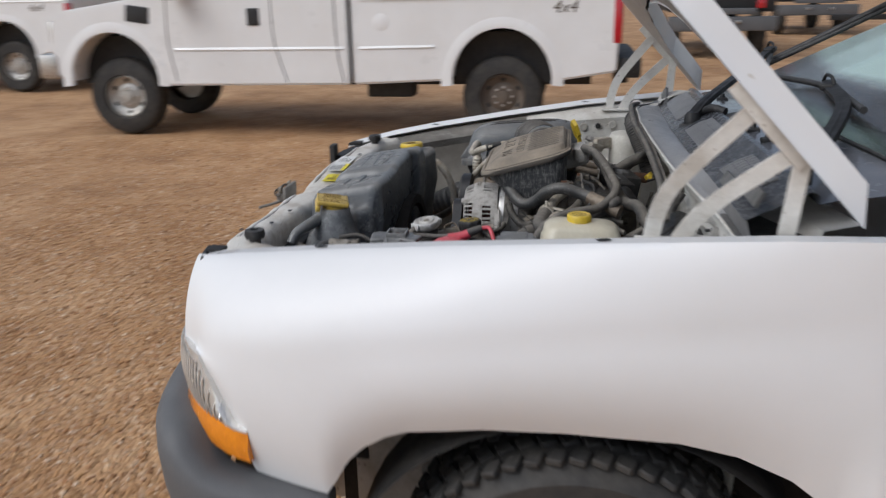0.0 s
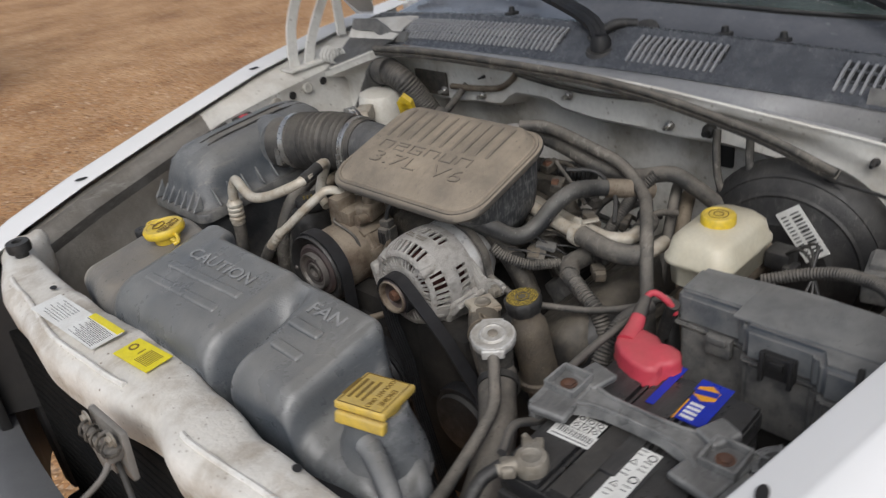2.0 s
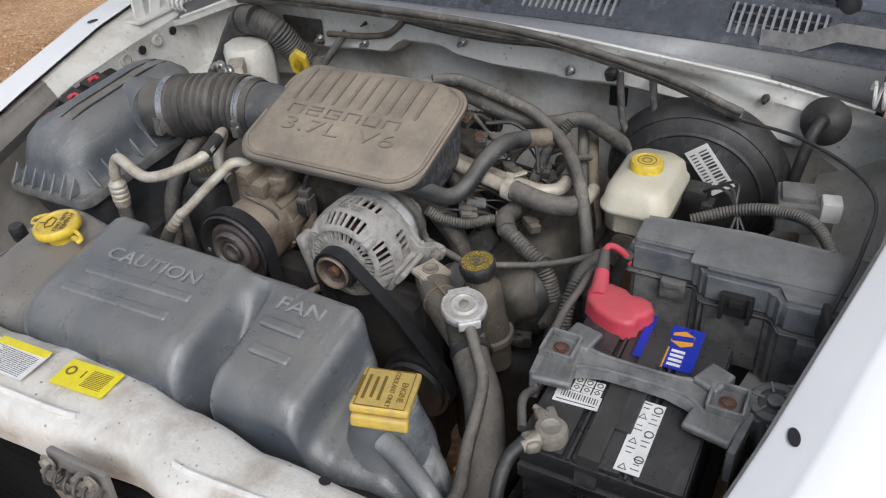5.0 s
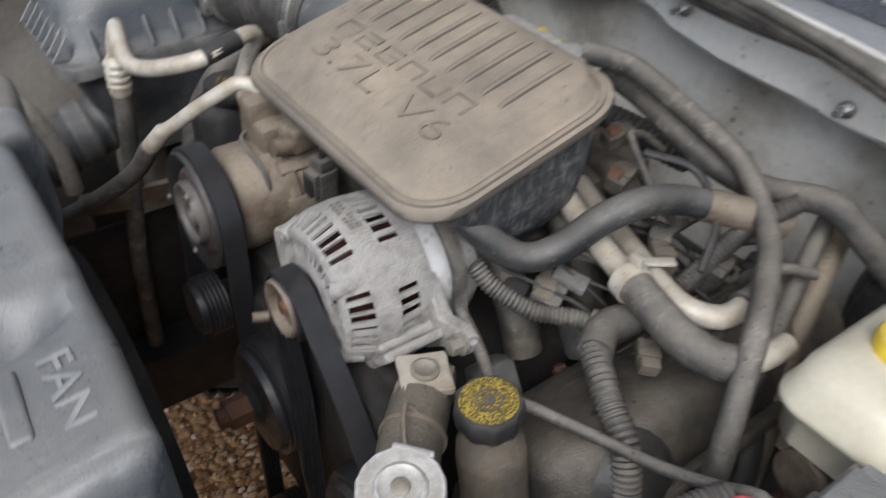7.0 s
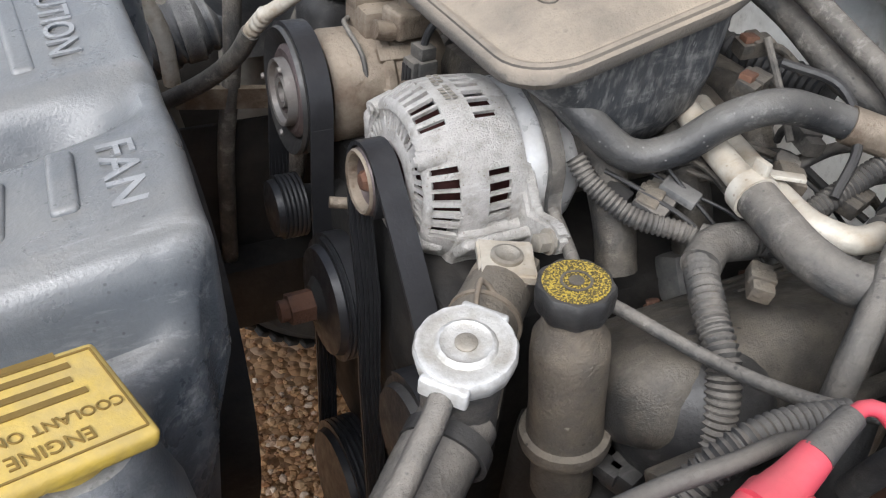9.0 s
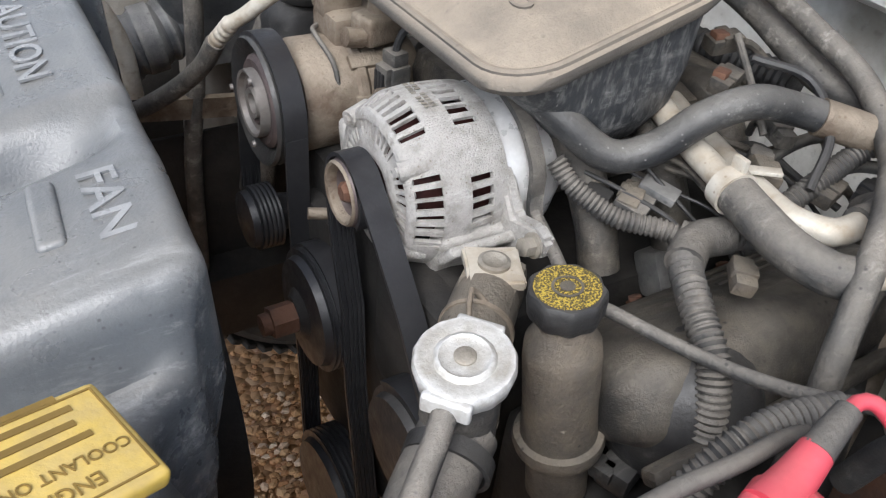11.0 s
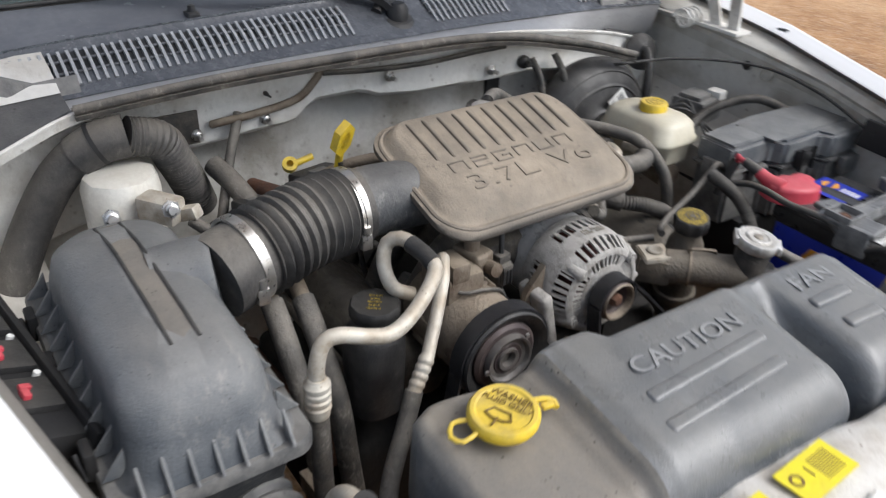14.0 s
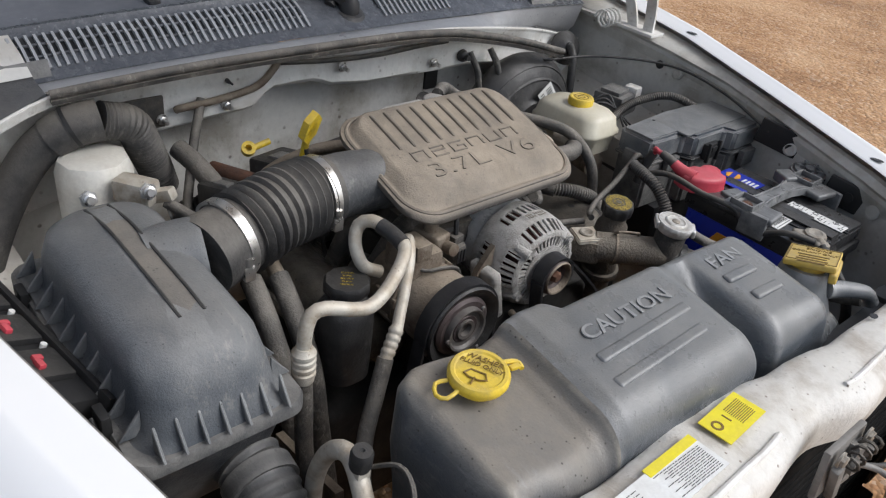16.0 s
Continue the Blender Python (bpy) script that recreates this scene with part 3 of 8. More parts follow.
def pebbles(count, x0, x1, y0, y1, lo, hi, seed):
    """Loose stones, joined into one mesh."""
    rnd = random.Random(seed)
    ico = bmesh.new()
    bmesh.ops.create_icosphere(ico, subdivisions=1, radius=1.0)
    base = [v.co.copy() for v in ico.verts]
    tri = [[v.index for v in f.verts] for f in ico.faces]
    ico.free()
    verts, faces = [], []
    for _ in range(count):
        x, y, r = rnd.uniform(x0, x1), rnd.uniform(y0, y1), rnd.uniform(lo, hi) * rnd.uniform(0.6, 1)
        m = Euler((rnd.uniform(0, 6), rnd.uniform(0, 6), rnd.uniform(0, 6))).to_matrix()
        sx, sy, sz = rnd.uniform(0.8, 1.3), rnd.uniform(0.7, 1.1), rnd.uniform(0.5, 0.8)
        k = len(verts)
        z = 0.018 * noise.noise((x * 0.35, y * 0.35, 0)) - 0.012 + r * 0.3
        for v in base:
            j = m @ v
            s = 1 + 0.18 * math.sin(j.x * 5 + k) * math.cos(j.y * 4)
            verts.append((x + j.x * r * sx * s, y + j.y * r * sy * s, z + j.z * r * sz * s))
        faces += [[k + i for i in t] for t in tri]
    me = bpy.data.meshes.new("gravel")
    me.from_pydata(verts, [], faces)
    me.materials.append(M_PEBBLE)
    return tagged(new("gravel", me), "loose tan and brown gravel stones on the lot", "gravel", kind="stuff")


pebbles(26000, -3.2, 0.9, -1.2, 3.4, 0.005, 0.012, 4)
pebbles(9000, -0.5, 0.5, -0.6, 0.6, 0.007, 0.013, 5)
pebbles(9000, 0.2, 3.2, -3.4, -1.0, 0.006, 0.012, 7)
pebbles(16000, -6.0, 2.5, 1.5, 6.0, 0.006, 0.013, 6)

# ---- the white pickup with its hood up ----
truck = thing("pickup_truck", (0.5, 0, 0), "white pickup truck with open hood and missing grille on gravel", "pickup truck")

LIP_Y = [(-0.29, 0.575), (-0.26, 0.60), (-0.15, 0.645), (0.0, 0.685), (0.25, 0.742), (0.525, 0.803), (0.8, 0.838), (1.1, 0.86)]
LIP_Z = [(-0.29, 0.998), (-0.26, 1.005), (-0.15, 1.028), (0.0, 1.052), (0.25, 1.085), (0.525, 1.117), (0.8, 1.14), (1.1, 1.15)]
SIDE_Y = [(-0.29, 0.70), (-0.262, 0.765), (-0.22, 0.812), (-0.15, 0.85), (0.0, 0.885), (0.25, 0.905), (0.6, 0.91), (1.1, 0.905)]
LOW_Z = [(-0.29, 0.86), (-0.26, 0.862), (-0.228, 0.862), (-0.157, 0.722), (-0.124, 0.632), (0.03, 0.614), (0.05, 0.645), (0.075, 0.69), (0.105, 0.722), (0.15, 0.75), (0.191, 0.766), (0.323, 0.783), (0.471, 0.787),
         (0.662, 0.782), (0.76, 0.762), (0.851, 0.722), (0.93, 0.66), (0.96, 0.58), (0.975, 0.45), (1.1, 0.45)]


def fender(side):
    rows = []
    for i in range(140):
        x = -0.29 + 0.01 * i
        yl, zl, ys, zb = interp(LIP_Y, x), interp(LIP_Z, x), smooth(SIDE_Y, x), interp(LOW_Z, x)
        w = ys - yl
        row = [(yl + 0.004, zl - 0.006), (yl, zl - 0.003), (yl + 0.004, zl), (yl + 0.040, zl + 0.001), (yl + 0.047, zl + 0.005), (yl + 0.055, zl + 0.006)]
        for k in range(1, 9):
            a = radians(90 * k / 8)
            row.append((yl + 0.055 + (w - 0.055) * math.sin(a), zl + 0.006 - 0.150 * (0.28 * math.sin(a) + 0.72 * (1 - math.cos(a)))))
        z1 = row[-1][1]
        lows = []
        for k in range(1, 9):
            u = k / 8
            lows.append((ys + 0.012 * math.sin(u * math.pi) - 0.02 * u * u, z1 + (zb - z1) * u))
        row += lows
        row += [(ys - 0.022, zb + 0.002), (ys - 0.024, zb + 0.008)]
        rows.append([(x, side * y, max(z, zb) if j > 5 else z) for j, (y, z) in enumerate(row)])
    return loft(rows, closed=False)


def slot(x, y, z, m_rot=0):
    return lathe([(0.001, 0), (0.012, 0), (0.012, 0.001), (0.001, 0.001)], (x, y, z), (0, 0, 1), 16)


WELL = [(-0.2, 0.0), (0.18, 0.0), (0.26, 0.09), (0.9, 0.09)]
for s, word in ((-1, "left"), (1, "right")):
    f = part("fender", fender(s), M_WHITE, truck, angle=60)
    for hx in (0.0, 0.525):
        h = moved(slot(0, 0, 0), pose(hx, s * (interp(LIP_Y, hx) + 0.022), interp(LIP_Z, hx) + 0.0025, 0, 0, -12 * s) @ Matrix.Diagonal((1.05, 0.52, 1, 1)))
        # black disc on the lip, as dark as a hole right through
        part("fastener_hole", h, M_BLACK, f)
    # rail and inner wing under the lip; passenger side coloured darker for its gap
    rows, under = [], []
    for i in range(54):
        x = -0.2 + 0.02 * i
        yl, zl = interp(LIP_Y, x), interp(LIP_Z, x)
        yi = min(yl - 0.004, 0.765)
        rail = -0.004 if s < 0 else 0.014
        deep = 0.02 if s < 0 else 0.05
        rows.append([(x, s * (yl + 0.012), zl - 0.016), (x, s * (yl - 0.001), zl - 0.019), (x, s * yi, zl - 0.027), (x, s * (yi - 0.006), zl - 0.032), (x, s * (yi - rail), zl - 0.042), (x, s * (yi - rail - 0.004), zl - 0.050), (x, s * (yi - rail + 0.004), zl - 0.075)])
        under.append([(x, s * (yi - rail + 0.004), zl - 0.074), (x, s * (yi - rail), zl - 0.12), (x, s * (yi - rail - 0.004), zl - 0.19), (x, s * (yi - deep - interp(WELL, x)), zl - 0.24), (x, s * (yi - deep - 0.01 - interp(WELL, x)), 0.62), (x, s * (yi - deep - 0.01 - interp(WELL, x)), 0.45)])
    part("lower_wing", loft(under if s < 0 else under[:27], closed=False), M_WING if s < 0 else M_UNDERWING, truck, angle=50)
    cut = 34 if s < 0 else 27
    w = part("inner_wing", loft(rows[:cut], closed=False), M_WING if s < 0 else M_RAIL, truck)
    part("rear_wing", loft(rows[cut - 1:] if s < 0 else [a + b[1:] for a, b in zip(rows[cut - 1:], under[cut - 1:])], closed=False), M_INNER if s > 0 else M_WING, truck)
    for hx in ((0.50, 0.17, -0.04) if s < 0 else (0.52, 0.62)):
        yi = min(interp(LIP_Y, hx) - 0.004, 0.765) - (-0.001 if s < 0 else 0.015)
        part("boss", lathe([(0.014, -0.004), (0.014, 0.002), (0.010, 0.004), (0.010, 0.001), (0.001, 0.001)], (hx, s * yi, interp(LIP_Z, hx) - 0.075), (0, -s, 0.2), 20), M_WING, w)
        # the slot is a black disc, its depth only in the colour
        part("slot", moved(lathe([(0.001, 0), (0.010, 0), (0.010, 0.003), (0.001, 0.003)], axis=(0, -s, 0), n=16), pose(hx + 0.05, s * yi, interp(LIP_Z, hx + 0.05) - 0.075)), M_BLACK, w)
    # hinge: two flat arms and a link
    zb = 1.10
    arms = part("hood_hinge", rbox((0.26, 0.05, 0.008), (0.71, s * 0.772, zb + 0.002), 0.003), M_INNER, truck)
    part("hinge_arm", ribbon(spline([(0.606, s * 0.768, zb), (0.616, s * 0.776, zb + 0.06), (0.645, s * 0.792, zb + 0.12), (0.742, s * 0.828, 1.335)], 0.02), 0.006, 0.028, (0, 1, 0)), M_INNER, arms)
    part("hinge_arm", ribbon(spline([(0.650, s * 0.768, zb), (0.672, s * 0.778, zb + 0.04), (0.715, s * 0.796, zb + 0.09), (0.800, s * 0.830, 1.265)], 0.02), 0.006, 0.028, (0, 1, 0)), M_INNER, arms)
    part("hinge_link", ribbon([(0.822, s * 0.834, 1.275), (0.812, s * 0.822, 1.13)], 0.008, 0.026, (0, 1, 0)), M_INNER, arms)
    part("hinge_bracket", rbox((0.17, 0.006, 0.040), (0.772, s * 0.836, 1.318), 0.003, (0, 47, 0)), M_INNER, arms)
    part("pivot_bolt", hexbolt((0.820, s * 0.829, 1.268), (0, -s, 0), 0.007), M_INNER, arms)
    part("hinge_spring", tube([(0.70 + 0.02 * math.cos(a * 0.7), s * (0.705 + 0.0015 * a), zb + 0.015 + 0.02 * math.sin(a * 0.7)) for a in range(36)], 0.003, 6, raw=True), M_INNER, arms)

# radiator support: a wavy top beam and its front lip
SUP_IN = [(-0.62, -0.11), (-0.50, -0.19), (-0.39, -0.198), (-0.2, -0.193), (-0.07, -0.176), (0.09, -0.156), (0.3, -0.170), (0.45, -0.170), (0.55, -0.165), (0.66, -0.11)]
SUP_OUT = [(-0.62, -0.255), (-0.5, -0.281), (-0.3, -0.285), (-0.12, -0.292), (-0.03, -0.270), (0.12, -0.287), (0.25, -0.292), (0.46, -0.268), (0.66, -0.21)]


def support():
    rows = []
    for i in range(101):
        y = -0.64 + 0.0128 * i
        a, b = ease(SUP_OUT, y), ease(SUP_IN, y)
        z = 0.992 + 0.022 * (abs(y) / 0.62) ** 2 + 0.003 * noise.noise((y * 14, 3, 0))
        w = b - a
        d = 0.007 * noise.noise((y * 16, 9, 0)) + 0.002 * noise.noise((y * 60, 2, 0))
        rows.append([(b - 0.004, y, z - 0.09), (b - 0.002, y, z - 0.02), (b - 0.010, y, z - 0.004 + d), (b - 0.2 * w, y, z + d), (b - 0.4 * w, y, z + 0.003 - d), (b - 0.6 * w, y, z + 0.002 + d),
                     (a + 0.2 * w, y, z - 0.002), (a + 0.012, y, z - 0.006 + d), (a + 0.004, y, z - 0.014), (a, y, z - 0.03), (a + 0.004, y, z - 0.075)])
    return loft(rows, closed=False)


sup = part("radiator_support", support(), M_SUPPORT, truck, "dirty white steel radiator support", angle=50)
for y0, y1, off in ((-0.52, -0.10, 0.030), (0.06, 0.50, 0.026)):
    part("pressed_crease", tube([(ease(SUP_OUT, y) + off, y, 0.9925 + 0.022 * (abs(y) / 0.62) ** 2) for y in [y0 + (y1 - y0) * j / 20 for j in range(21)]], 0.0045, 8, raw=True), M_SUPPORT, sup)
for hx, hy in ((-0.213, -0.276), (-0.215, -0.40), (-0.205, 0.40), (-0.26, -0.47)):
    # black disc laid on the beam for the hole's dark
    part("support_hole", moved(slot(0, 0, 0), pose(hx, hy, 0.9975 + 0.022 * (abs(hy) / 0.62) ** 2) @ Matrix.Diagonal((0.45, 0.6, 1, 1))), M_BLACK, sup)
for sy in (-1, 1):
    part("rubber_stop", lathe([(0.012, 0), (0.012, 0.012), (0.020, 0.014), (0.022, 0.022), (0.020, 0.032), (0.009, 0.033), (0.008, 0.022), (0.001, 0.022)], (-0.191, sy * 0.564, 1.008), n=20), M_RUBBER, sup)

# hood latch and release cable in the middle of the support
LM = pose(-0.010, 0.0, 0.028)
lat = part("hood_latch", moved(join(rbox((0.010, 0.095, 0.075), (-0.300, 0.0, 0.935), 0.004, (0, 4, 0)), rbox((0.016, 0.030, 0.058), (-0.309, -0.012, 0.932), 0.005, (14, 0, 0)), rbox((0.012, 0.016, 0.072), (-0.313, 0.026, 0.924), 0.004, (-24, 0, 0)), rbox((0.022, 0.012, 0.020), (-0.314, -0.034, 0.945), 0.003),
                              lathe([(0.011, 0), (0.011, 0.006), (0.006, 0.008), (0.001, 0.008)], (-0.316, 0.004, 0.942), (-1, 0, 0), 16), tube([(-0.315, -0.02, 0.93), (-0.34, -0.04, 0.925), (-0.375, -0.045, 0.915)], 0.004)), LM), M_RAIL, truck)
part("latch_spring", moved(tube([(-0.318 + 0.010 * math.cos(a * 0.8), 0.03 - 0.002 * a, 0.958 + 0.010 * math.sin(a * 0.8)) for a in range(40)], 0.0022, 6, raw=True), LM), M_IRON, lat)
for ly in (0.035, -0.035):
    part("latch_bolt", moved(hexbolt((-0.31, ly, 0.965), (-1, 0, 0)), LM), M_LEAD, lat)
part("release_cable", tube([(-0.32, -0.02, 0.95), (-0.345, -0.15, 0.90), (-0.33, -0.35, 0.88), (-0.30, -0.55, 0.93)], 0.004), M_RUBBER, truck)

# radiator and condenser behind the missing grille
cond = part("condenser", rbox((0.03, 1.05, 0.42), (-0.255, 0.0, 0.70), 0.004), M_CORE, truck)
for k in range(18):
    part("condenser_tube", rbox((0.004, 1.02, 0.004), (-0.2705, 0.0, 0.51 + 0.022 * k), 0.0015, seg=1), M_CORE, cond)
part("radiator", join(rbox((0.05, 0.9, 0.44), (-0.19, 0.0, 0.72), 0.006), rbox((0.07, 0.05, 0.46), (-0.19, -0.46, 0.72), 0.01), rbox((0.07, 0.05, 0.46), (-0.19, 0.46, 0.72), 0.01)), M_BLACK, truck)
part("lower_crossmember", join(rbox((0.10, 1.15, 0.06), (-0.24, 0, 0.46), 0.01), rbox((0.05, 0.05, 0.40), (-0.25, 0.56, 0.72), 0.01), rbox((0.05, 0.05, 0.40), (-0.25, -0.56, 0.72), 0.01)), M_BLACK, truck)

# rails, with black panels added low in the bay to stand for its shade
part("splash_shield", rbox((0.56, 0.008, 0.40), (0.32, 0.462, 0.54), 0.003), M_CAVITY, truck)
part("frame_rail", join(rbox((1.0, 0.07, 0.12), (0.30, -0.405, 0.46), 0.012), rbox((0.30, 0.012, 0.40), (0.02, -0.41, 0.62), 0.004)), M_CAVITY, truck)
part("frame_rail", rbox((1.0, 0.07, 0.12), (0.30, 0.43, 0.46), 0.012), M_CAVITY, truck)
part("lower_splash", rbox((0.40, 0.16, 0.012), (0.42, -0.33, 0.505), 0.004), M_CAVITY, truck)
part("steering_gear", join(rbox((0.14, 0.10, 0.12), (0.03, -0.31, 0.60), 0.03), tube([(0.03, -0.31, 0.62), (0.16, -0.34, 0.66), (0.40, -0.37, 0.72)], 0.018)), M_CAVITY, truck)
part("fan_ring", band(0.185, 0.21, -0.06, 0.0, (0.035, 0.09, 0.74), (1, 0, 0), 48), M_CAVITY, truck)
part("rail_bracket", ribbon(spline([(0.09, 0.44, 0.80), (0.16, 0.44, 0.79), (0.24, 0.44, 0.78)], 0.02), 0.012, 0.030, (0, 1, 0)), M_CAST, truck)

# bumper
half = [(-0.455, 0.0), (-0.447, 0.2), (-0.430, 0.42), (-0.40, 0.62), (-0.352, 0.78), (-0.29, 0.875), (-0.21, 0.915), (-0.10, 0.922), (0.035, 0.918)]
bump_path = spline([(x, -y, 0) for x, y in half[::-1]] + [(x, y, 0) for x, y in half[1:]], 0.03)
rows = []
for i, p in enumerate(bump_path):
    t2 = (bump_path[min(i + 1, len(bump_path) - 1)] - bump_path[max(i - 1, 0)]).normalized()
    nx, ny = -t2.y, t2.x
    zt = interp([(-0.46, 0.735), (-0.30, 0.73), (-0.2, 0.652), (0.05, 0.606)], p.x)
    rows.append([(p.x - nx * d, p.y - ny * d, z) for d, z in ((0.10, zt - 0.012), (0.05, zt), (0.018, zt - 0.006), (0.003, zt - 0.025), (0.0, zt - 0.08), (0.004, zt - 0.14), (0.02, 0.50), (0.05, 0.46), (0.10, 0.46))])
part("front_bumper", loft(rows), M_BUMPER, truck, "dark grey moulded front bumper", angle=50)

# headlights: the lamp wraps round the corner, amber signal below
LAMP = [(-0.352, 0.50), (-0.334, 0.60), (-0.306, 0.70), (-0.262, 0.774), (-0.210, 0.824), (-0.160, 0.850), (-0.120, 0.858)]
lamp_path = spline([(x, -y, 0) for x, y in LAMP], 0.012)
rows, amb, ribs = [], [], []
for i, p in enumerate(lamp_path):
    x, y = p.x, p.y
    t2 = (lamp_path[min(i + 1, len(lamp_path) - 1)] - lamp_path[max(i - 1, 0)]).normalized()
    nx, ny = t2.y, -t2.x
    top = interp([(-0.37, 0.864), (-0.228, 0.864), (-0.155, 0.745), (-0.115, 0.735)], x)
    mid = interp([(-0.37, 0.765), (-0.115, 0.728)], x)
    lowz = interp([(-0.37, 0.71), (-0.27, 0.695), (-0.115, 0.664)], x)
    o = 0.008
    rows.append([(x - nx * 0.04, y - ny * 0.04, top), (x, y, top), (x + nx * o, y + ny * o, (top * 2 + mid) / 3), (x + nx * o, y + ny * o, (top + mid * 2) / 3), (x, y, mid + 0.003), (x - nx * 0.04, y - ny * 0.04, mid + 0.003)])
    amb.append([(x - nx * 0.04, y - ny * 0.04, mid), (x, y, mid), (x + nx * o, y + ny * o, (mid + lowz) / 2), (x + nx * 0.002, y + ny * 0.002, lowz), (x - nx * 0.04, y - ny * 0.04, lowz)])
    if -0.33 < x < -0.15:
        ribs.append(tube([(x + nx * 0.006, y + ny * 0.006, top - 0.012), (x + nx * 0.0105, y + ny * 0.0105, (top + mid) / 2), (x + nx * 0.004, y + ny * 0.004, mid + 0.008)], 0.0022, 6))
lamp = part("headlight", loft(rows), M_LENS, truck, "hazy clear headlight lens")
part("turn_signal", loft(amb), M_AMBER, lamp, "amber turn signal lens")
for r in ribs:
    part("lens_rib", r, M_LENS, lamp)
for s in (-1, 1):
    part("lamp_bracket", join(tube([(-0.285, s * 0.585, 1.003), (-0.278, s * 0.63, 1.0), (-0.268, s * 0.655, 1.0)], 0.007), rbox((0.035, 0.03, 0.012), (-0.262, s * 0.60, 1.006), 0.004)), M_BLACK, truck)
rows = []
for i in range(11):
    u = i / 10
    x, y = -0.335 + 0.16 * u * u, 0.56 + 0.26 * math.sin(u * math.pi / 2)
    rows.append([(x + 0.10, y - 0.06, 0.975), (x, y, 0.97), (x - 0.012, y + 0.004, 0.86), (x, y, 0.74), (x + 0.10, y - 0.06, 0.74)])
lampr = part("headlight", loft(rows), M_BLACK, truck, "black headlight housing with dark lens")
part("lamp_post", rbox((0.02, 0.05, 0.30), (-0.335, 0.55, 0.86), 0.006), M_BLACK, lampr)

# wheels
def wheel(at, r, w, parent, side, mt, mr, tread=True, rim_r=None):
    """Tyre with tread blocks, and a steel rim facing side (+1 or -1 in y)."""
    x, y, z = at
    rim_r = rim_r or r * 0.56
    h = w / 2
    ty = part("wheel", lathe([(rim_r, -h * 0.8), (rim_r * 1.04, -h), (r * 0.9, -h), (r * 0.97, -h * 0.82), (r, -h * 0.6), (r, h * 0.6), (r * 0.97, h * 0.82), (r * 0.9, h), (rim_r * 1.04, h), (rim_r, h * 0.8), (rim_r * 0.96, 0), (rim_r, -h * 0.8)], at, (0, 1, 0), 48, ring=True), mt, parent)
    if tread:
        bl = []
        for k in range(56):
            for j, off in enumerate((-0.62, -0.2, 0.22, 0.64)):
                a = 2 * math.pi * (k + 0.5 * (j % 2)) / 56
                b = rbox((r * 0.085, w * 0.17, 0.014), (0, 0, 0), 0.003, (0, 0, 22 if j % 2 else -22), 1)
                bl.append(moved(b, Matrix.Translation(at) @ Matrix.Rotation(a, 4, "Y") @ pose(0, off * h * 1.2, r + 0.001)))
        part("tread", join(*bl), mt, ty)
    o = side
    part("rim", lathe([(0.001, h * 0.1), (rim_r * 0.98, h * 0.1), (rim_r, h * 0.75), (rim_r * 0.94, h * 0.8), (rim_r * 0.9, h * 0.45), (rim_r * 0.62, h * 0.25), (rim_r * 0.5, h * 0.42), (rim_r * 0.3, h * 0.42), (rim_r * 0.27, h * 0.62), (rim_r * 0.1, h * 0.66), (0.001, h * 0.66)], at, (0, o, 0), 40), mr, ty)
    for k in range(6):
        a = 2 * math.pi * k / 6
        # black block in place of a shaded gap in the rim
        part("rim_opening", moved(rbox((rim_r * 0.2, 0.012, rim_r * 0.16), (0, 0, 0), 0.004, seg=1), Matrix.Translation((x, y + o * h * 0.36, z)) @ Matrix.Rotation(a, 4, "Y") @ pose(0, 0, rim_r * 0.76)), M_BLACK, ty)
    for k in range(8):
        part("lug_nut", moved(hexbolt((0, 0, 0), (0, o, 0), rim_r * 0.045, 0.012), Matrix.Translation((x, y + o * h * 0.42, z)) @ Matrix.Rotation(2 * math.pi * k / 8, 4, "Y") @ pose(0, 0, rim_r * 0.4)), M_STEEL, ty)
    return ty


for s in (-1, 1):
    wheel((0.50, s * 0.775, 0.362), 0.362, 0.235, truck, s, M_TYRE, M_PIN)
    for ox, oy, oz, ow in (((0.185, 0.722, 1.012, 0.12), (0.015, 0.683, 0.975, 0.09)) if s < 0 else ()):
        # black plate on the wing, standing in for the dark of an opening
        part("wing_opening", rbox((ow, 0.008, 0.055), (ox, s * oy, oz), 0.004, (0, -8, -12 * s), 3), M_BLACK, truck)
    # two flat plates added so the arch is black inside
    part("arch_shield", rbox((1.0, 0.006, 0.50), (0.5, s * 0.655, 0.56), 0.002), M_CAVITY, truck)
    part("arch_splash", rbox((0.20, 0.006, 0.30), (-0.02, s * 0.735, 0.76), 0.002), M_CAVITY, truck)
    part("wheel_liner", moved(loft([[(0.5 + 0.46 * math.cos(a), s * 0.66, 0.36 + 0.44 * math.sin(a)), (0.5 + 0.46 * math.cos(a), s * 0.885, 0.36 + 0.44 * math.sin(a))] for a in [radians(4 + 8.6 * k) for k in range(21)]], closed=False), Matrix()), M_CAVITY, truck)
    # door and sill behind the fender
    part("door", join(rbox((1.15, 0.05, 0.70), (1.69, s * 0.88, 0.80), 0.02), rbox((1.15, 0.09, 0.03), (1.69, s * 0.83, 1.145), 0.01)), M_WHITE, truck)

# firewall and cowl
def sheet(pts_rows):
    return loft(pts_rows, closed=False)


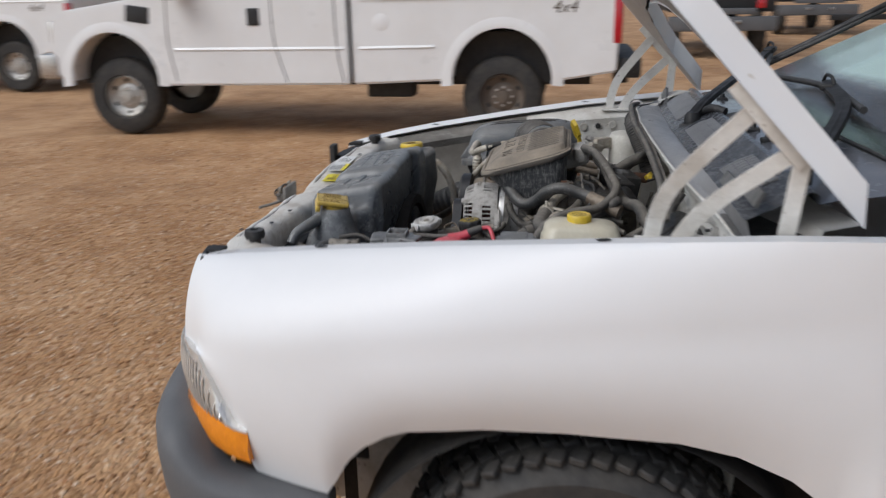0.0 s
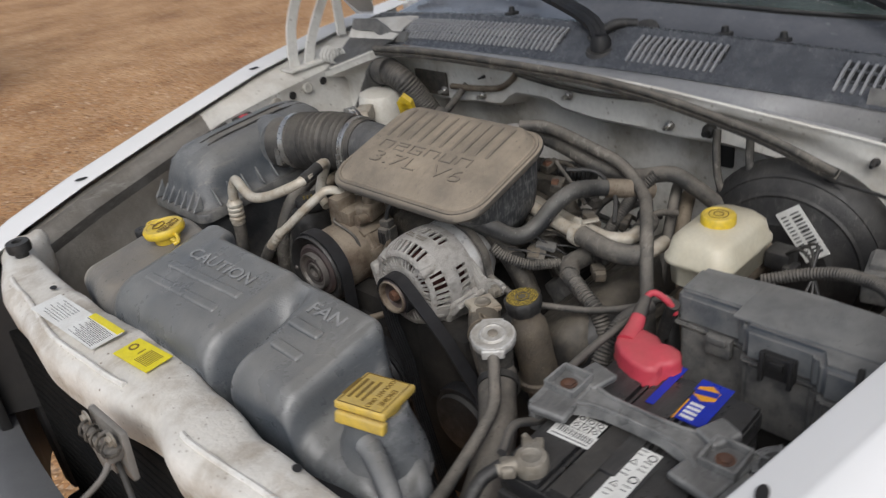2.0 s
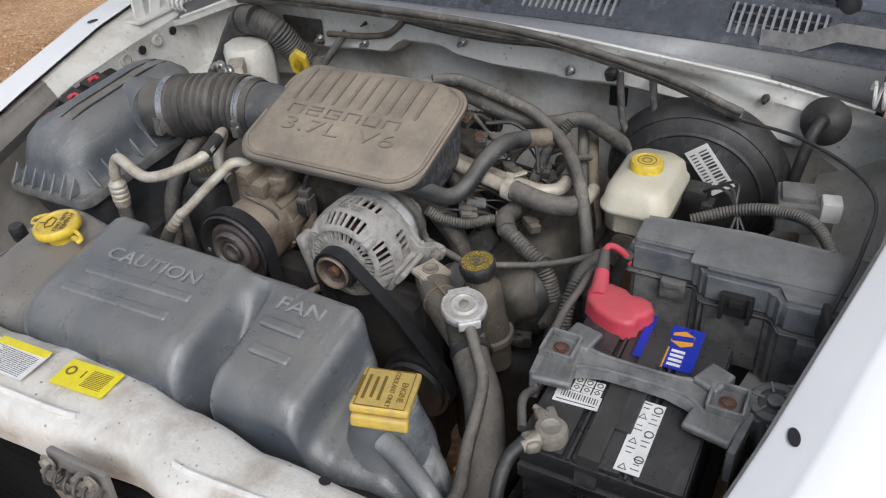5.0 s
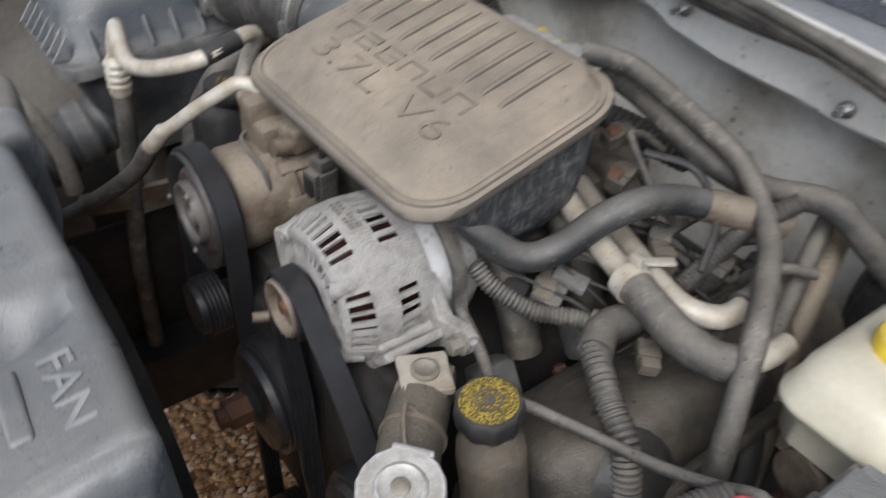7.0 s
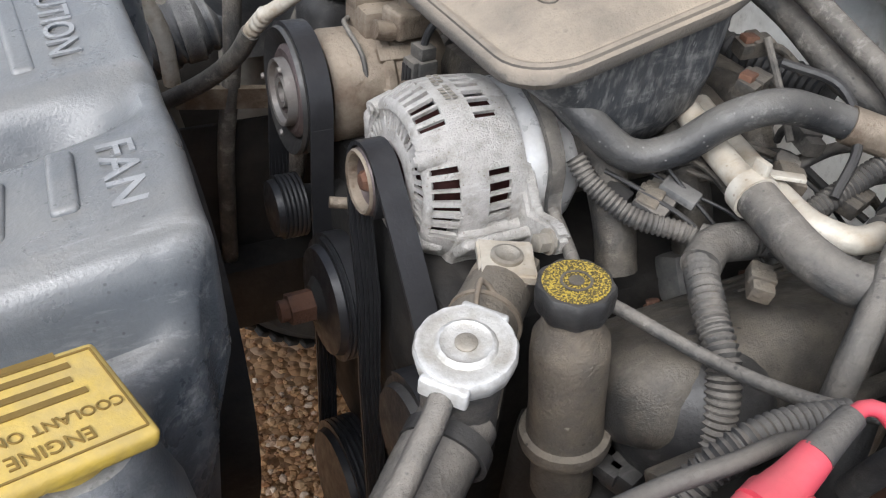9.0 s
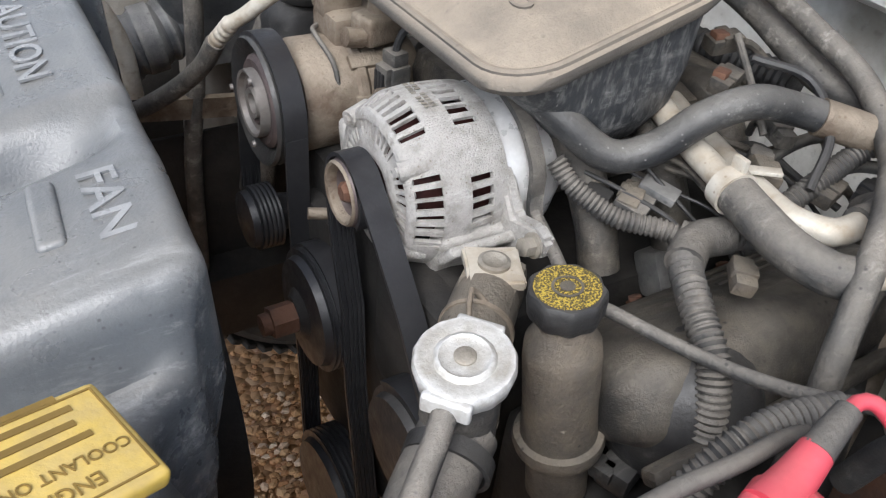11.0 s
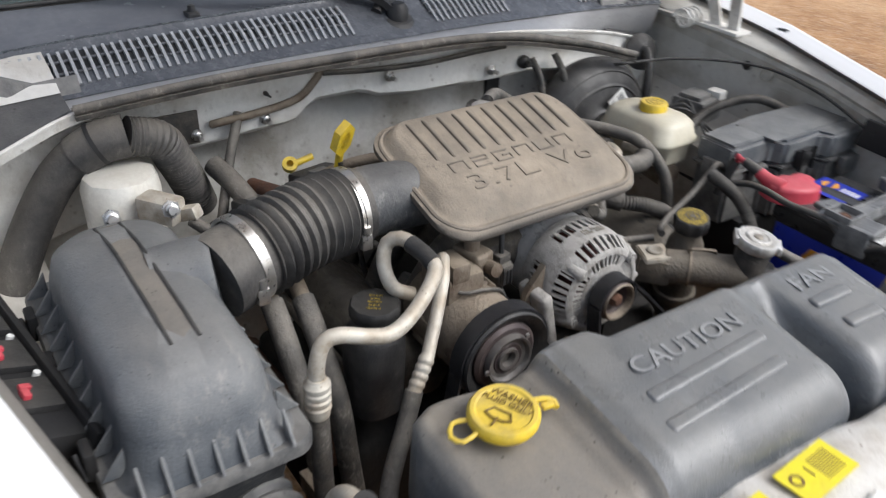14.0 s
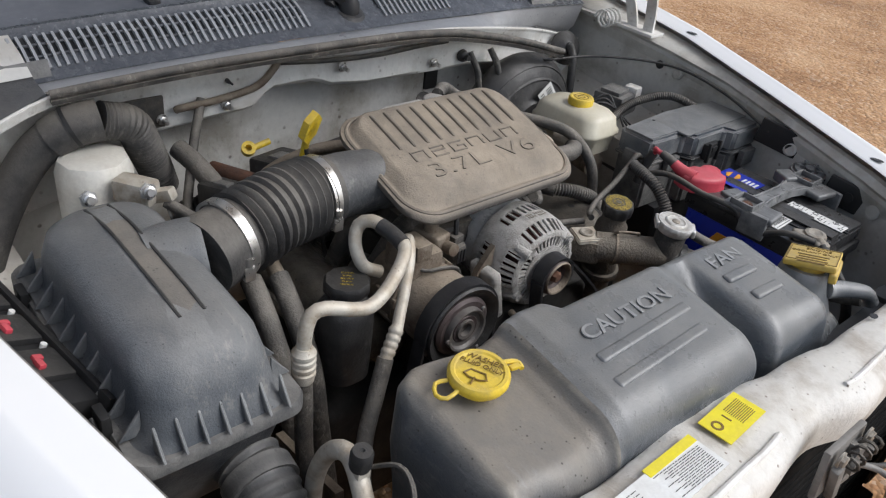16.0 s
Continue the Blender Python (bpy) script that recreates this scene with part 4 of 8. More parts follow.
CX = [(-0.76, 0.80), (-0.68, 0.79), (-0.55, 0.755), (-0.35, 0.69), (-0.2, 0.665), (0.0, 0.65), (0.28, 0.66), (0.545, 0.695), (0.74, 0.675), (0.76, 0.68)]
CZ = [(-0.76, 1.03), (-0.68, 1.05), (-0.55, 1.09), (-0.35, 1.138), (-0.2, 1.163), (0.0, 1.178), (0.28, 1.175), (0.545, 1.148), (0.74, 1.078), (0.76, 1.072)]
BX = [(-0.76, 0.815), (-0.55, 0.762), (-0.284, 0.722), (0.0, 0.725), (0.25, 0.732), (0.37, 0.733), (0.55, 0.75), (0.76, 0.75)]
BZ = [(-0.76, 0.90), (-0.62, 0.96), (-0.45, 1.03), (-0.284, 1.052), (-0.05, 1.055), (0.03, 1.062), (0.08, 1.078), (0.16, 1.078), (0.21, 1.045), (0.42, 1.035), (0.48, 0.95), (0.76, 0.90)]
FWX = 0.805
rows = []
for i in range(77):
    y = -0.76 + 1.52 * i / 76
    zc, xc = smooth(CZ, y, 0.04), smooth(CX, y, 0.04)
    xb, zb = max(smooth(BX, y, 0.03), xc + 0.006), min(ease(BZ, y), zc - 0.07)
    dent = 0.004 * math.sin(y * 23) + 0.004 * noise.noise((y * 9, 0, 1))
    rows.append([(xc, y, zc - 0.002), (xc + 0.004, y, zc - 0.016), (xc + (xb - xc) * 0.5, y, zc - 0.026), (xb - 0.006, y, zc - 0.034), (xb, y, zc - 0.044), (xb + 0.003 + dent, y, zc * 0.5 + zb * 0.5 - 0.02), (xb + dent * 0.5, y, zb + 0.008), (xb + 0.007, y, zb), (FWX, y, zb - 0.014),
                 (FWX + 0.004 * math.sin(y * 25), y, 0.86), (FWX - 0.02, y, 0.6), (FWX - 0.04, y, 0.4)])
part("firewall", sheet([r[8:] for r in rows]), M_FIREWALL, truck, "stained steel firewall, greyed for its recess", angle=60)
part("firewall_beam", sheet([r[:9] for r in rows]), M_INNER, truck, "dusty white steel beam", angle=45)
# pinch-weld seal that droops at its end
SEAL = [(0.687, 0.548, 1.152), (0.664, 0.42, 1.168), (0.644, 0.28, 1.179), (0.632, 0.0, 1.181), (0.640, -0.14, 1.170), (0.650, -0.25, 1.150), (0.660, -0.40, 1.113), (0.650, -0.526, 1.076)]
seal = part("hood_seal", join(ribbon(spline([(x + 0.008, y, z - 0.009) for x, y, z in SEAL], 0.01), 0.022, 0.008, (0.9, 0, 0.3)),
                              tube(SEAL, 0.0072)), M_HOSE, truck, "worn dusty rubber hood seal")
# cowl: painted lip, grille band, ridge and rear tray
GL_X = [(-0.8, 1.06), (-0.66, 1.03), (-0.3, 0.975), (0.0, 0.96), (0.3, 0.975), (0.66, 1.03), (0.8, 1.06)]
GL_Z = [(-0.8, 1.19), (-0.66, 1.203), (0.0, 1.230), (0.66, 1.203), (0.8, 1.19)]
BOW = [(-0.8, 0.055), (-0.6, 0.035), (-0.3, 0.01), (0.0, 0.0), (0.3, 0.01), (0.6, 0.035), (0.8, 0.055)]


def grille_line(y, d):
    """Point of the sloping grille band at y; d from its lower front edge (0) to its upper rear edge (1)."""
    drop = 0.035 * (abs(y) / 0.7) ** 2
    return Vector((0.742 + 0.068 * d + interp(BOW, y), y, 1.173 + 0.034 * d - drop))


rows, cap_rows, tray_rows = [], [], []
for i in range(61):
    y = -0.72 + 1.44 * i / 60
    zc, xc, xg, zg = smooth(CZ, y, 0.04), smooth(CX, y, 0.04), interp(GL_X, y), interp(GL_Z, y)
    g0, g1 = grille_line(y, -0.06), grille_line(y, 1.06)
    xs = xc + 0.45 * (g0.x - xc)
    rows.append([(xc + 0.002, y, zc - 0.002), (xc + 0.02, y, zc + 0.001), (xs, y, zc + 0.3 * (g0.z - zc)), (g0.x - 0.012, y, g0.z - 0.007)])
    cap_rows.append([(g0.x - 0.016, y, g0.z - 0.005), (g0.x - 0.004, y, g0.z), (g1.x, y, g1.z), (g1.x + 0.008, y, g1.z + 0.008), (g1.x + 0.020, y, g1.z + 0.008), (g1.x + 0.026, y, g1.z + 0.002), (g1.x + 0.028, y, g1.z - 0.014)])
    tray_rows.append([(g1.x + 0.026, y, g1.z - 0.013), (g1.x + 0.06, y, g1.z - 0.004), (xg - 0.04, y, zg - 0.020), (xg - 0.01, y, zg - 0.008), (xg + 0.02, y, zg - 0.002)])
part("cowl_lip", sheet(rows), M_LIP, truck, "weathered grey cowl lip")
part("cowl_lip_edge", tube([tuple(Vector(r[0]) + Vector((-0.002, 0, 0.003))) for r in rows], 0.0035, 6, raw=True), M_INNER, truck)
cowl = part("cowl_panel", sheet(cap_rows), M_COWL, truck, "black plastic cowl panel with painted pale reflections and drops", angle=25)
part("cowl_tray", sheet(tray_rows), M_TRAY, truck, "glossy wet cowl tray under the glass")
for y0, y1 in ((0.07, 0.64), (-0.27, -0.09), (-0.62, -0.46)):
    n = int((y1 - y0) / 0.0128)
    for k in range(n):
        y = y0 + (k + 0.5) * (y1 - y0) / n
        a, b = grille_line(y, 0.04), grille_line(y, 0.96)
        part("slat", ribbon([a + Vector((0, 0, 0.001)), a.lerp(b, 0.5) + Vector((0, 0, 0.005)), b + Vector((0, 0, 0.001))], 0.0045, 0.007, (0, 1, 0)), M_LIP, cowl)
    for d in (0.36, 0.68):
        part("grille_bar", tube([grille_line(y, d) + Vector((0, 0, 0.003)) for y in [y0 + (y1 - y0) * j / 24 for j in range(25)]], 0.0026, 6, raw=True), M_COWL, cowl)
    # black sheet under the slats, for the dark between them
    part("grille_opening", sheet([[grille_line(y, d) + Vector((0, 0, 0.0012)) for d in (0.06, 0.5, 0.94)] for y in [y0 + (y1 - y0) * j / 20 for j in range(21)]]), M_BLACK, cowl)
part("pivot_boss", join(lathe([(0.034, -0.01), (0.033, 0.004), (0.026, 0.010), (0.001, 0.010)], (0.772, -0.025, 1.178), (-0.3, 0, 1), 24), lathe([(0.03, -0.01), (0.028, 0.006), (0.001, 0.008)], (0.855, -0.07, 1.205), (-0.3, 0, 1), 22)), M_RUBBER, cowl)
# end caps of the cowl beside the hinges
for s in (-1, 1):
    lip = [(interp(CX, s * y), s * y, interp(CZ, s * y)) for y in (0.55, 0.61, 0.67, 0.735)]
    part("cowl_wedge", loft([[(x + 0.004, y, z + 0.003), (x + 0.05 + 0.2 * (abs(y) - 0.55), y, z + 0.008 + 0.27 * (abs(y) - 0.55)), (x + 0.06 + 0.2 * (abs(y) - 0.55), y, z + 0.010 + 0.27 * (abs(y) - 0.55))] for x, y, z in lip], closed=False), M_PLASTIC, truck)
    part("cowl_end", loft([[(x + 0.056 + 0.2 * (abs(y) - 0.55), y, z + 0.011 + 0.27 * (abs(y) - 0.55)), (x + 0.10, y, z + 0.030 + 0.27 * (abs(y) - 0.55)), (x + 0.16, y, z + 0.045 + 0.26 * (abs(y) - 0.55))] for x, y, z in lip], closed=False), M_INNER, truck)
    part("cowl_side_edge", ribbon([grille_line(s * y, -0.1) + Vector((0.004, 0, 0.008 + 0.03 * (y > 0.6))) for y in (0.52, 0.58, 0.64, 0.70, 0.735)], 0.03, 0.008, (0.5, 0, 1)), M_PLASTIC, truck)
# windshield, its dark border, dash beneath, A-pillars
rows, dash = [], []
for i in range(41):
    y = -0.72 + 1.44 * i / 40
    xg, zg = interp(GL_X, y), interp(GL_Z, y)
    rows.append([(xg + d, y * (1 - 0.12 * d), zg + d * (0.47 + 0.02 * (1 - abs(y)))) for d in [0.02 + 0.06 * j for j in range(15)]])
    dash.append([(xg + 0.03, y, zg - 0.03), (xg + 0.30, y, zg - 0.02), (xg + 0.62, y, zg - 0.06), (xg + 0.68, y, zg - 0.4)])
gl = part("windshield", loft(rows, closed=False), M_GLASS, truck, "wet green-tinted windshield, paler and less clear higher up")
sol = gl.modifiers.new("thickness", "SOLIDIFY")
sol.thickness = 0.005
gl.visible_shadow = False
# near-black dash keeps the lower glass dark
part("dashboard", loft(dash, closed=False), M_CAVITY, truck)
part("roof", join(rbox((1.22, 1.42, 0.03), (1.80, 0, 1.735), 0.014), *[rbox((0.06, 0.05, 0.60), (2.34, s * 0.70, 1.42), 0.015) for s in (-1, 1)]), M_WHITE, truck)
# inner walls coloured dark, standing in for the cab's shade behind the glass
part("rear_cab_wall", join(rbox((0.05, 1.6, 1.1), (2.35, 0, 1.05), 0.02), rbox((1.15, 1.36, 0.04), (1.82, 0, 1.70), 0.015), rbox((1.4, 1.55, 0.04), (1.7, 0, 0.5), 0.01)), M_TRIMGREY, truck)
for s in (-1, 1):
    part("windshield_pillar", tube([(1.01, s * 0.735, 1.21), (1.3, s * 0.70, 1.365), (1.72, s * 0.63, 1.605), (1.85, s * 0.62, 1.685)], 0.011), M_RUBBER, truck)
    part("glass_border", tube([(1.035, s * 0.712, 1.222), (1.3, s * 0.675, 1.36), (1.7, s * 0.615, 1.575)], 0.007), M_RUBBER, truck)
part("lower_glass_border", tube([(interp(GL_X, y) + 0.022, y, interp(GL_Z, y) + 0.004) for y in [-0.71 + 0.0355 * k for k in range(41)]], 0.004, raw=True), M_RUBBER, truck)

# wipers
for arm, blade in (([(0.772, -0.025, 1.200), (0.82, 0.05, 1.235), (0.98, 0.40, 1.275), (1.10, 0.655, 1.310)], [(1.015, 0.33, 1.270), (1.06, 0.50, 1.286), (1.115, 0.69, 1.305)]),
                   ([(0.875, -0.64, 1.195), (0.92, -0.58, 1.225), (1.02, -0.36, 1.275), (1.060, -0.11, 1.288)], [(1.010, 0.148, 1.280), (1.060, -0.11, 1.284), (1.04, -0.42, 1.276)])):
    wp = part("wiper", join(ribbon(spline(arm, 0.02), 0.030, 0.012, (0.35, -0.2, 0.1)), tube(arm, (0.009, 0.005)), lathe([(0.02, 0), (0.02, 0.02), (0.013, 0.03), (0.001, 0.03)], (arm[0][0], arm[0][1], arm[0][2] - 0.018), n=18)), M_BLACK, truck)
    part("wiper_blade", tube(blade, 0.0075), M_RUBBER, wp)
    part("blade_holder", join(rbox((0.03, 0.10, 0.016), arm[-1], 0.006, (0, 0, -20), 3), tube([Vector(arm[-1]) + Vector((0, dy, dz)) for dy, dz in ((-0.04, 0.006), (-0.025, 0.02), (0.02, 0.022), (0.04, 0.006))], 0.004, 8)), M_BLACK, wp)
part("washer_nozzle", tube([(0.785, 0.01, 1.195), (0.815, -0.03, 1.222), (0.845, -0.06, 1.218)], 0.010), M_RUBBER, truck)
for x, y in ((0.886, -0.332), (0.876, -0.227), (0.90, 0.30)):
    part("spray_nozzle", join(rbox((0.03, 0.022, 0.012), (x, y, interp(GL_Z, y) - 0.018), 0.005), lathe([(0.008, 0), (0.006, 0.014), (0.001, 0.016)], (x, y, interp(GL_Z, y) - 0.016), n=12)), M_RUBBER, cowl)

# open hood: outer skin, inner panel with its frame
HA = radians(47.5)
def hood_pt(u, y, lift):
    """u: metres from the rear edge along the hood; lift: outwards from the inner face."""
    bow = 0.035 * (1 - (y / 0.88) ** 2)
    x0, z0 = 0.955, 1.112
    l = lift + bow - 0.10 * max(0, u - 0.8) ** 2
    return (x0 - u * math.cos(HA) + l * math.sin(HA), y, z0 + u * math.sin(HA) + l * math.cos(HA))


REAR = [(0.0, 0.46), (0.2, 0.455), (0.4, 0.43), (0.55, 0.375), (0.66, 0.305), (0.74, 0.24), (0.785, 0.09), (0.80, 0.062), (0.90, 0.06)]
HOOD_W = [(-0.1, 0.88), (0.0, 0.875), (0.5, 0.845), (1.27, 0.68)]


def hood_rows(lift, inset):
    rows = []
    for k in range(25):
        row = []
        for j in range(61):
            v = -1 + j / 30
            v = math.copysign(1 - (1 - abs(v)) ** 1.6, v)
            u0 = ease(REAR, abs(v) * 0.875) + inset
            u = u0 + (1.27 - inset - u0) * k / 24
            row.append(hood_pt(u, v * (interp(HOOD_W, u) - inset), lift(u, abs(v), k)))
        rows.append(row)
    return rows


hood = part("hood", loft(hood_rows(lambda u, v, k: 0.046 if v < 0.985 and 0 < k < 24 else 0.0, 0.0), closed=False), M_WHITE, truck, "raised white hood")
part("hood_inner_panel", loft(hood_rows(lambda u, v, k: 0.0 if (v > 0.82 or u > 1.12 or k < 5 or v < 0.10 or abs(v - u * 0.5) < 0.06) else 0.026, 0.012), closed=False), M_HOODIN, hood, angle=60)


# ---- engine ----
engine = thing("engine", (0.42, 0, 0.42), "dusty dark V6 engine under an air box in the bay", "engine")
# block, pan and front pieces carry the bay's shade in their near-black colour
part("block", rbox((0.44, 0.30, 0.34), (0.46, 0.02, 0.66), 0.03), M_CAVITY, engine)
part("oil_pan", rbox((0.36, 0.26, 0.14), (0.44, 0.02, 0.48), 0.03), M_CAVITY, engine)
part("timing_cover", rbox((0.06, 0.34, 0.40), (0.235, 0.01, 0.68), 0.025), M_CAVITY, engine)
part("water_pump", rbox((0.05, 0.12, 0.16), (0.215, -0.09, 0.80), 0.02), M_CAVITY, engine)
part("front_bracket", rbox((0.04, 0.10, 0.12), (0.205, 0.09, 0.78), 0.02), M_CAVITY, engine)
for s in (-1, 1):
    m = pose(0.47, s * 0.245, 0.845, s * 34)
    vc = part("valve_cover", moved(loft([[(x, 0.085 * k * (abs(math.cos(a)) ** 0.55) * (1 if math.cos(a) > 0 else -1), 0.047 * k * (abs(math.sin(a)) ** 0.6) * (1 if math.sin(a) > 0 else -1)) for a in [2 * math.pi * j / 40 + 0.01 for j in range(40)]] for x, k in ((-0.200, 0.45), (-0.195, 0.66), (-0.183, 0.82), (-0.162, 0.92), (-0.132, 0.98), (-0.09, 1.0), (0.16, 1.0), (0.20, 0.9))]), m), M_IRON, engine, angle=60)
    for k in range(3):
        part("cover_rib", moved(rbox((0.20, 0.007, 0.006), (0.075, -s * (0.006 + 0.019 * k), 0.0465), 0.0028), m), M_IRON, vc)
    part("cover_flange", moved(rbox((0.43, 0.016, 0.014), (0, s * 0.088, -0.036), 0.004), m), M_IRON, vc)
    for x in (-0.06, 0.06, 0.16):
        part("cover_bolt", moved(hexbolt((x, -s * 0.078, 0.035), (0, 0, 1), 0.007), m), M_RUST, vc)
    for k in range(3):
        part("ignition_coil", join(moved(rbox((0.045, 0.035, 0.05), (-0.13 + 0.13 * k, -s * 0.10, 0.05), 0.008), m)), M_PLASTIC, engine)
im = part("intake_manifold", rbox((0.30, 0.22, 0.08), (0.46, 0.03, 0.95), 0.03), M_IRON, engine)
for k in range(3):
    for s in (-1, 1):
        part("intake_runner", tube([(0.36 + 0.09 * k, s * 0.02 + 0.03, 0.97), (0.36 + 0.09 * k, s * 0.10 + 0.03, 0.985), (0.36 + 0.09 * k, s * 0.155 + 0.03, 0.93), (0.36 + 0.09 * k, s * 0.18 + 0.03, 0.88)], 0.019), M_IRON, im)
part("bank_end_cap", lathe([(0.064 * math.sin(math.pi * k / 14) + 0.0005, 0.074 * math.cos(math.pi * k / 14)) for k in range(15)], (0.345, -0.282, 0.842), (0.12, -0.30, 1), 40), M_RUBBER, engine, angle=60)
# plain dark boxes added to blacken the gaps between the hoses
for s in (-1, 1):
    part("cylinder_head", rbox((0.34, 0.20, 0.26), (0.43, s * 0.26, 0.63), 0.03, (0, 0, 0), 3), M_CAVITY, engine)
part("cable_plug", join(rbox((0.03, 0.030, 0.024), (0.285, -0.292, 0.80), 0.005, (0, 0, 20)), rbox((0.018, 0.020, 0.014), (0.272, -0.287, 0.805), 0.003, (0, 0, 20))), M_RUBBER, engine)
part("rusty_plug", lathe([(0.022, -0.004), (0.022, 0.004), (0.018, 0.006), (0.001, 0.006)], (0.283, -0.262, 0.866), (-0.9, -0.25, 0.25), 20), M_RUST, engine)
for s in (-1, 1):
    part("exhaust_manifold", tube([(0.30, s * 0.37, 0.74), (0.45, s * 0.38, 0.72), (0.62, s * 0.37, 0.70)], 0.03), M_RUST, engine)


def pulley(at, r, w, parent, mat, name="pulley", grooves=5, dish=0.55):
    prof = [(0.001, 0.012), (r * dish * 0.5, 0.012), (r * dish, 0.010), (r * 0.86, 0.008), (r * 0.9, 0.0), (r, 0.0)]
    for k in range(grooves):
        a = -w * (k + 0.15) / grooves
        prof += [(r, a), (r * 0.965, a - w * 0.35 / grooves), (r, a - w * 0.7 / grooves)]
    prof += [(r, -w), (r * 0.6, -w - 0.004), (0.02, -w - 0.03), (0.001, -w - 0.03)]
    p = part(name, lathe([(a, -b) for a, b in prof], at, (1, 0, 0), 40), mat, parent)
    return p


fanp = pulley((0.158, 0.045, 0.748), 0.068, 0.03, engine, M_BELT)
part("hub_flange", lathe([(0.052, 0.012), (0.052, 0.002), (0.030, -0.004), (0.020, -0.012), (0.001, -0.012)], (0.152, 0.045, 0.748), (1, 0, 0), 32), M_RUBBER, fanp)
part("hub_bolt", join(lathe([(0.018, 0), (0.018, 0.03), (0.001, 0.032)], (0.144, 0.045, 0.748), (-1, 0, 0), 6), lathe([(0.012, 0), (0.012, 0.04), (0.001, 0.04)], (0.144, 0.045, 0.748), (-1, 0, 0), 16)), M_RUST, fanp)
pulley((0.160, 0.225, 0.748), 0.040, 0.028, engine, M_BELT, "idler_pulley")
pulley((0.165, -0.15, 0.735), 0.062, 0.03, engine, M_RUBBER, "tensioner_pulley", 2)
pulley((0.160, 0.005, 0.47), 0.085, 0.035, engine, M_BELT, "crank_pulley")


def arc(cy, cz, r, a0, a1, x, n=12):
    return [(x, cy + r * math.cos(radians(a0 + (a1 - a0) * k / n)), cz + r * math.sin(radians(a0 + (a1 - a0) * k / n))) for k in range(n + 1)]


AC = (0.182, 0.925)
bx = 0.176
for run in (
    ribbon(arc(AC[0], AC[1], 0.070, 190, -20, bx, 18), 0.024, 0.004, (1, 0, 0)),
    ribbon([(bx, AC[0] + 0.070, AC[1] - 0.01), (bx, 0.262, 0.84), (bx, 0.268, 0.755)], 0.024, 0.004, (1, 0, 0)),
    ribbon([(bx, AC[0] - 0.070, AC[1] - 0.01), (bx, 0.112, 0.85), (bx, 0.108, 0.78)], 0.024, 0.004, (1, 0, 0)),
    ribbon([(bx, -0.046, 0.960), (bx, -0.086, 0.922), (bx, -0.129, 0.878), (bx, -0.195, 0.79)], 0.024, 0.004, (1, 0, 0)),
    ribbon(arc(-0.15, 0.735, 0.064, 45, 180, bx, 10), 0.024, 0.004, (1, 0, 0)),
    ribbon(arc(-0.020, 0.937, 0.0345, 215, 0, bx, 14)[::-1], 0.024, 0.004, (1, 0, 0)),
    ribbon([(bx, 0.0145, 0.933), (bx, 0.005, 0.87), (bx, -0.02, 0.80), (bx, -0.03, 0.70), (bx, -0.075, 0.50)], 0.024, 0.004, (1, 0, 0)),
    ribbon([(bx, 0.115, 0.75), (bx, 0.10, 0.62), (bx, 0.092, 0.48)], 0.024, 0.004, (1, 0, 0)),
    ribbon(arc(0.045, 0.748, 0.070, 20, 160, bx, 10), 0.024, 0.004, (1, 0, 0)),
    ribbon(arc(0.005, 0.47, 0.088, 0, -180, bx, 16), 0.024, 0.004, (1, 0, 0)),
):
    part("belt_run", run, M_BELT, engine)
for run in ([(0.0145, 0.933), (0.005, 0.87), (-0.02, 0.80), (-0.03, 0.70), (-0.075, 0.50)], [(0.115, 0.75), (0.10, 0.62), (0.092, 0.48)], [(0.268, 0.84), (0.266, 0.755)]):
    for k in range(5):
        part("belt_rib", ribbon([(bx - 0.0095 + 0.0048 * k, y - 0.0025, z) for y, z in run], 0.0022, 0.004, (1, 0, 0)), M_BELT, engine)


# alternator
alt = thing("alternator", (0.26, -0.03, 0.85), "corroded grey aluminium alternator with finned case", "alternator")
AX = (1, 0, 0)
A0 = (0.0, -0.020, 0.937)
def ax(x):
    return (x, A0[1], A0[2])


def cast_shell(profile, n, gaps):
    """A turned casting 4 mm thick with windows; gaps(station, degrees) tells which cells stay open."""
    bm = bmesh.new()
    grid = [[bm.verts.new((x, A0[1] - r * math.sin(2 * math.pi * k / n), A0[2] + r * math.cos(2 * math.pi * k / n))) for k in range(n)] for x, r in profile]
    for i in range(len(profile) - 1):
        for k in range(n):
            a = (360.0 * (k + 0.5) / n + 180) % 360 - 180
            if not gaps(i, a):
                bm.faces.new((grid[i][k], grid[i][(k + 1) % n], grid[i + 1][(k + 1) % n], grid[i + 1][k]))
    bmesh.ops.recalc_face_normals(bm, faces=bm.faces)
    bmesh.ops.solidify(bm, geom=bm.faces[:], thickness=0.004)
    return bm


def open_slot(a, groups, pitch, wide):
    """True where a degree lies in a slot of one of the groups (middle, half width)."""
    for mid, half in groups:
        d = (a - mid + 180) % 360 - 180
        if abs(d) < half:
            return (d + half) % pitch < wide
    return False


def shell_gaps(i, a):
    if i == 2:
        return open_slot(a, ((0, 33), (76, 35), (-76, 35), (150, 30), (-150, 30)), 9.0, 5.0)
    if i == 6:
        return open_slot(a, ((0, 34), (82, 26), (-82, 26), (-160, 27)), 8.5, 4.7)
    if i == 10:
        return open_slot(a, ((0, 34), (88, 26), (-88, 26), (-160, 27)), 8.5, 4.7)
    return False


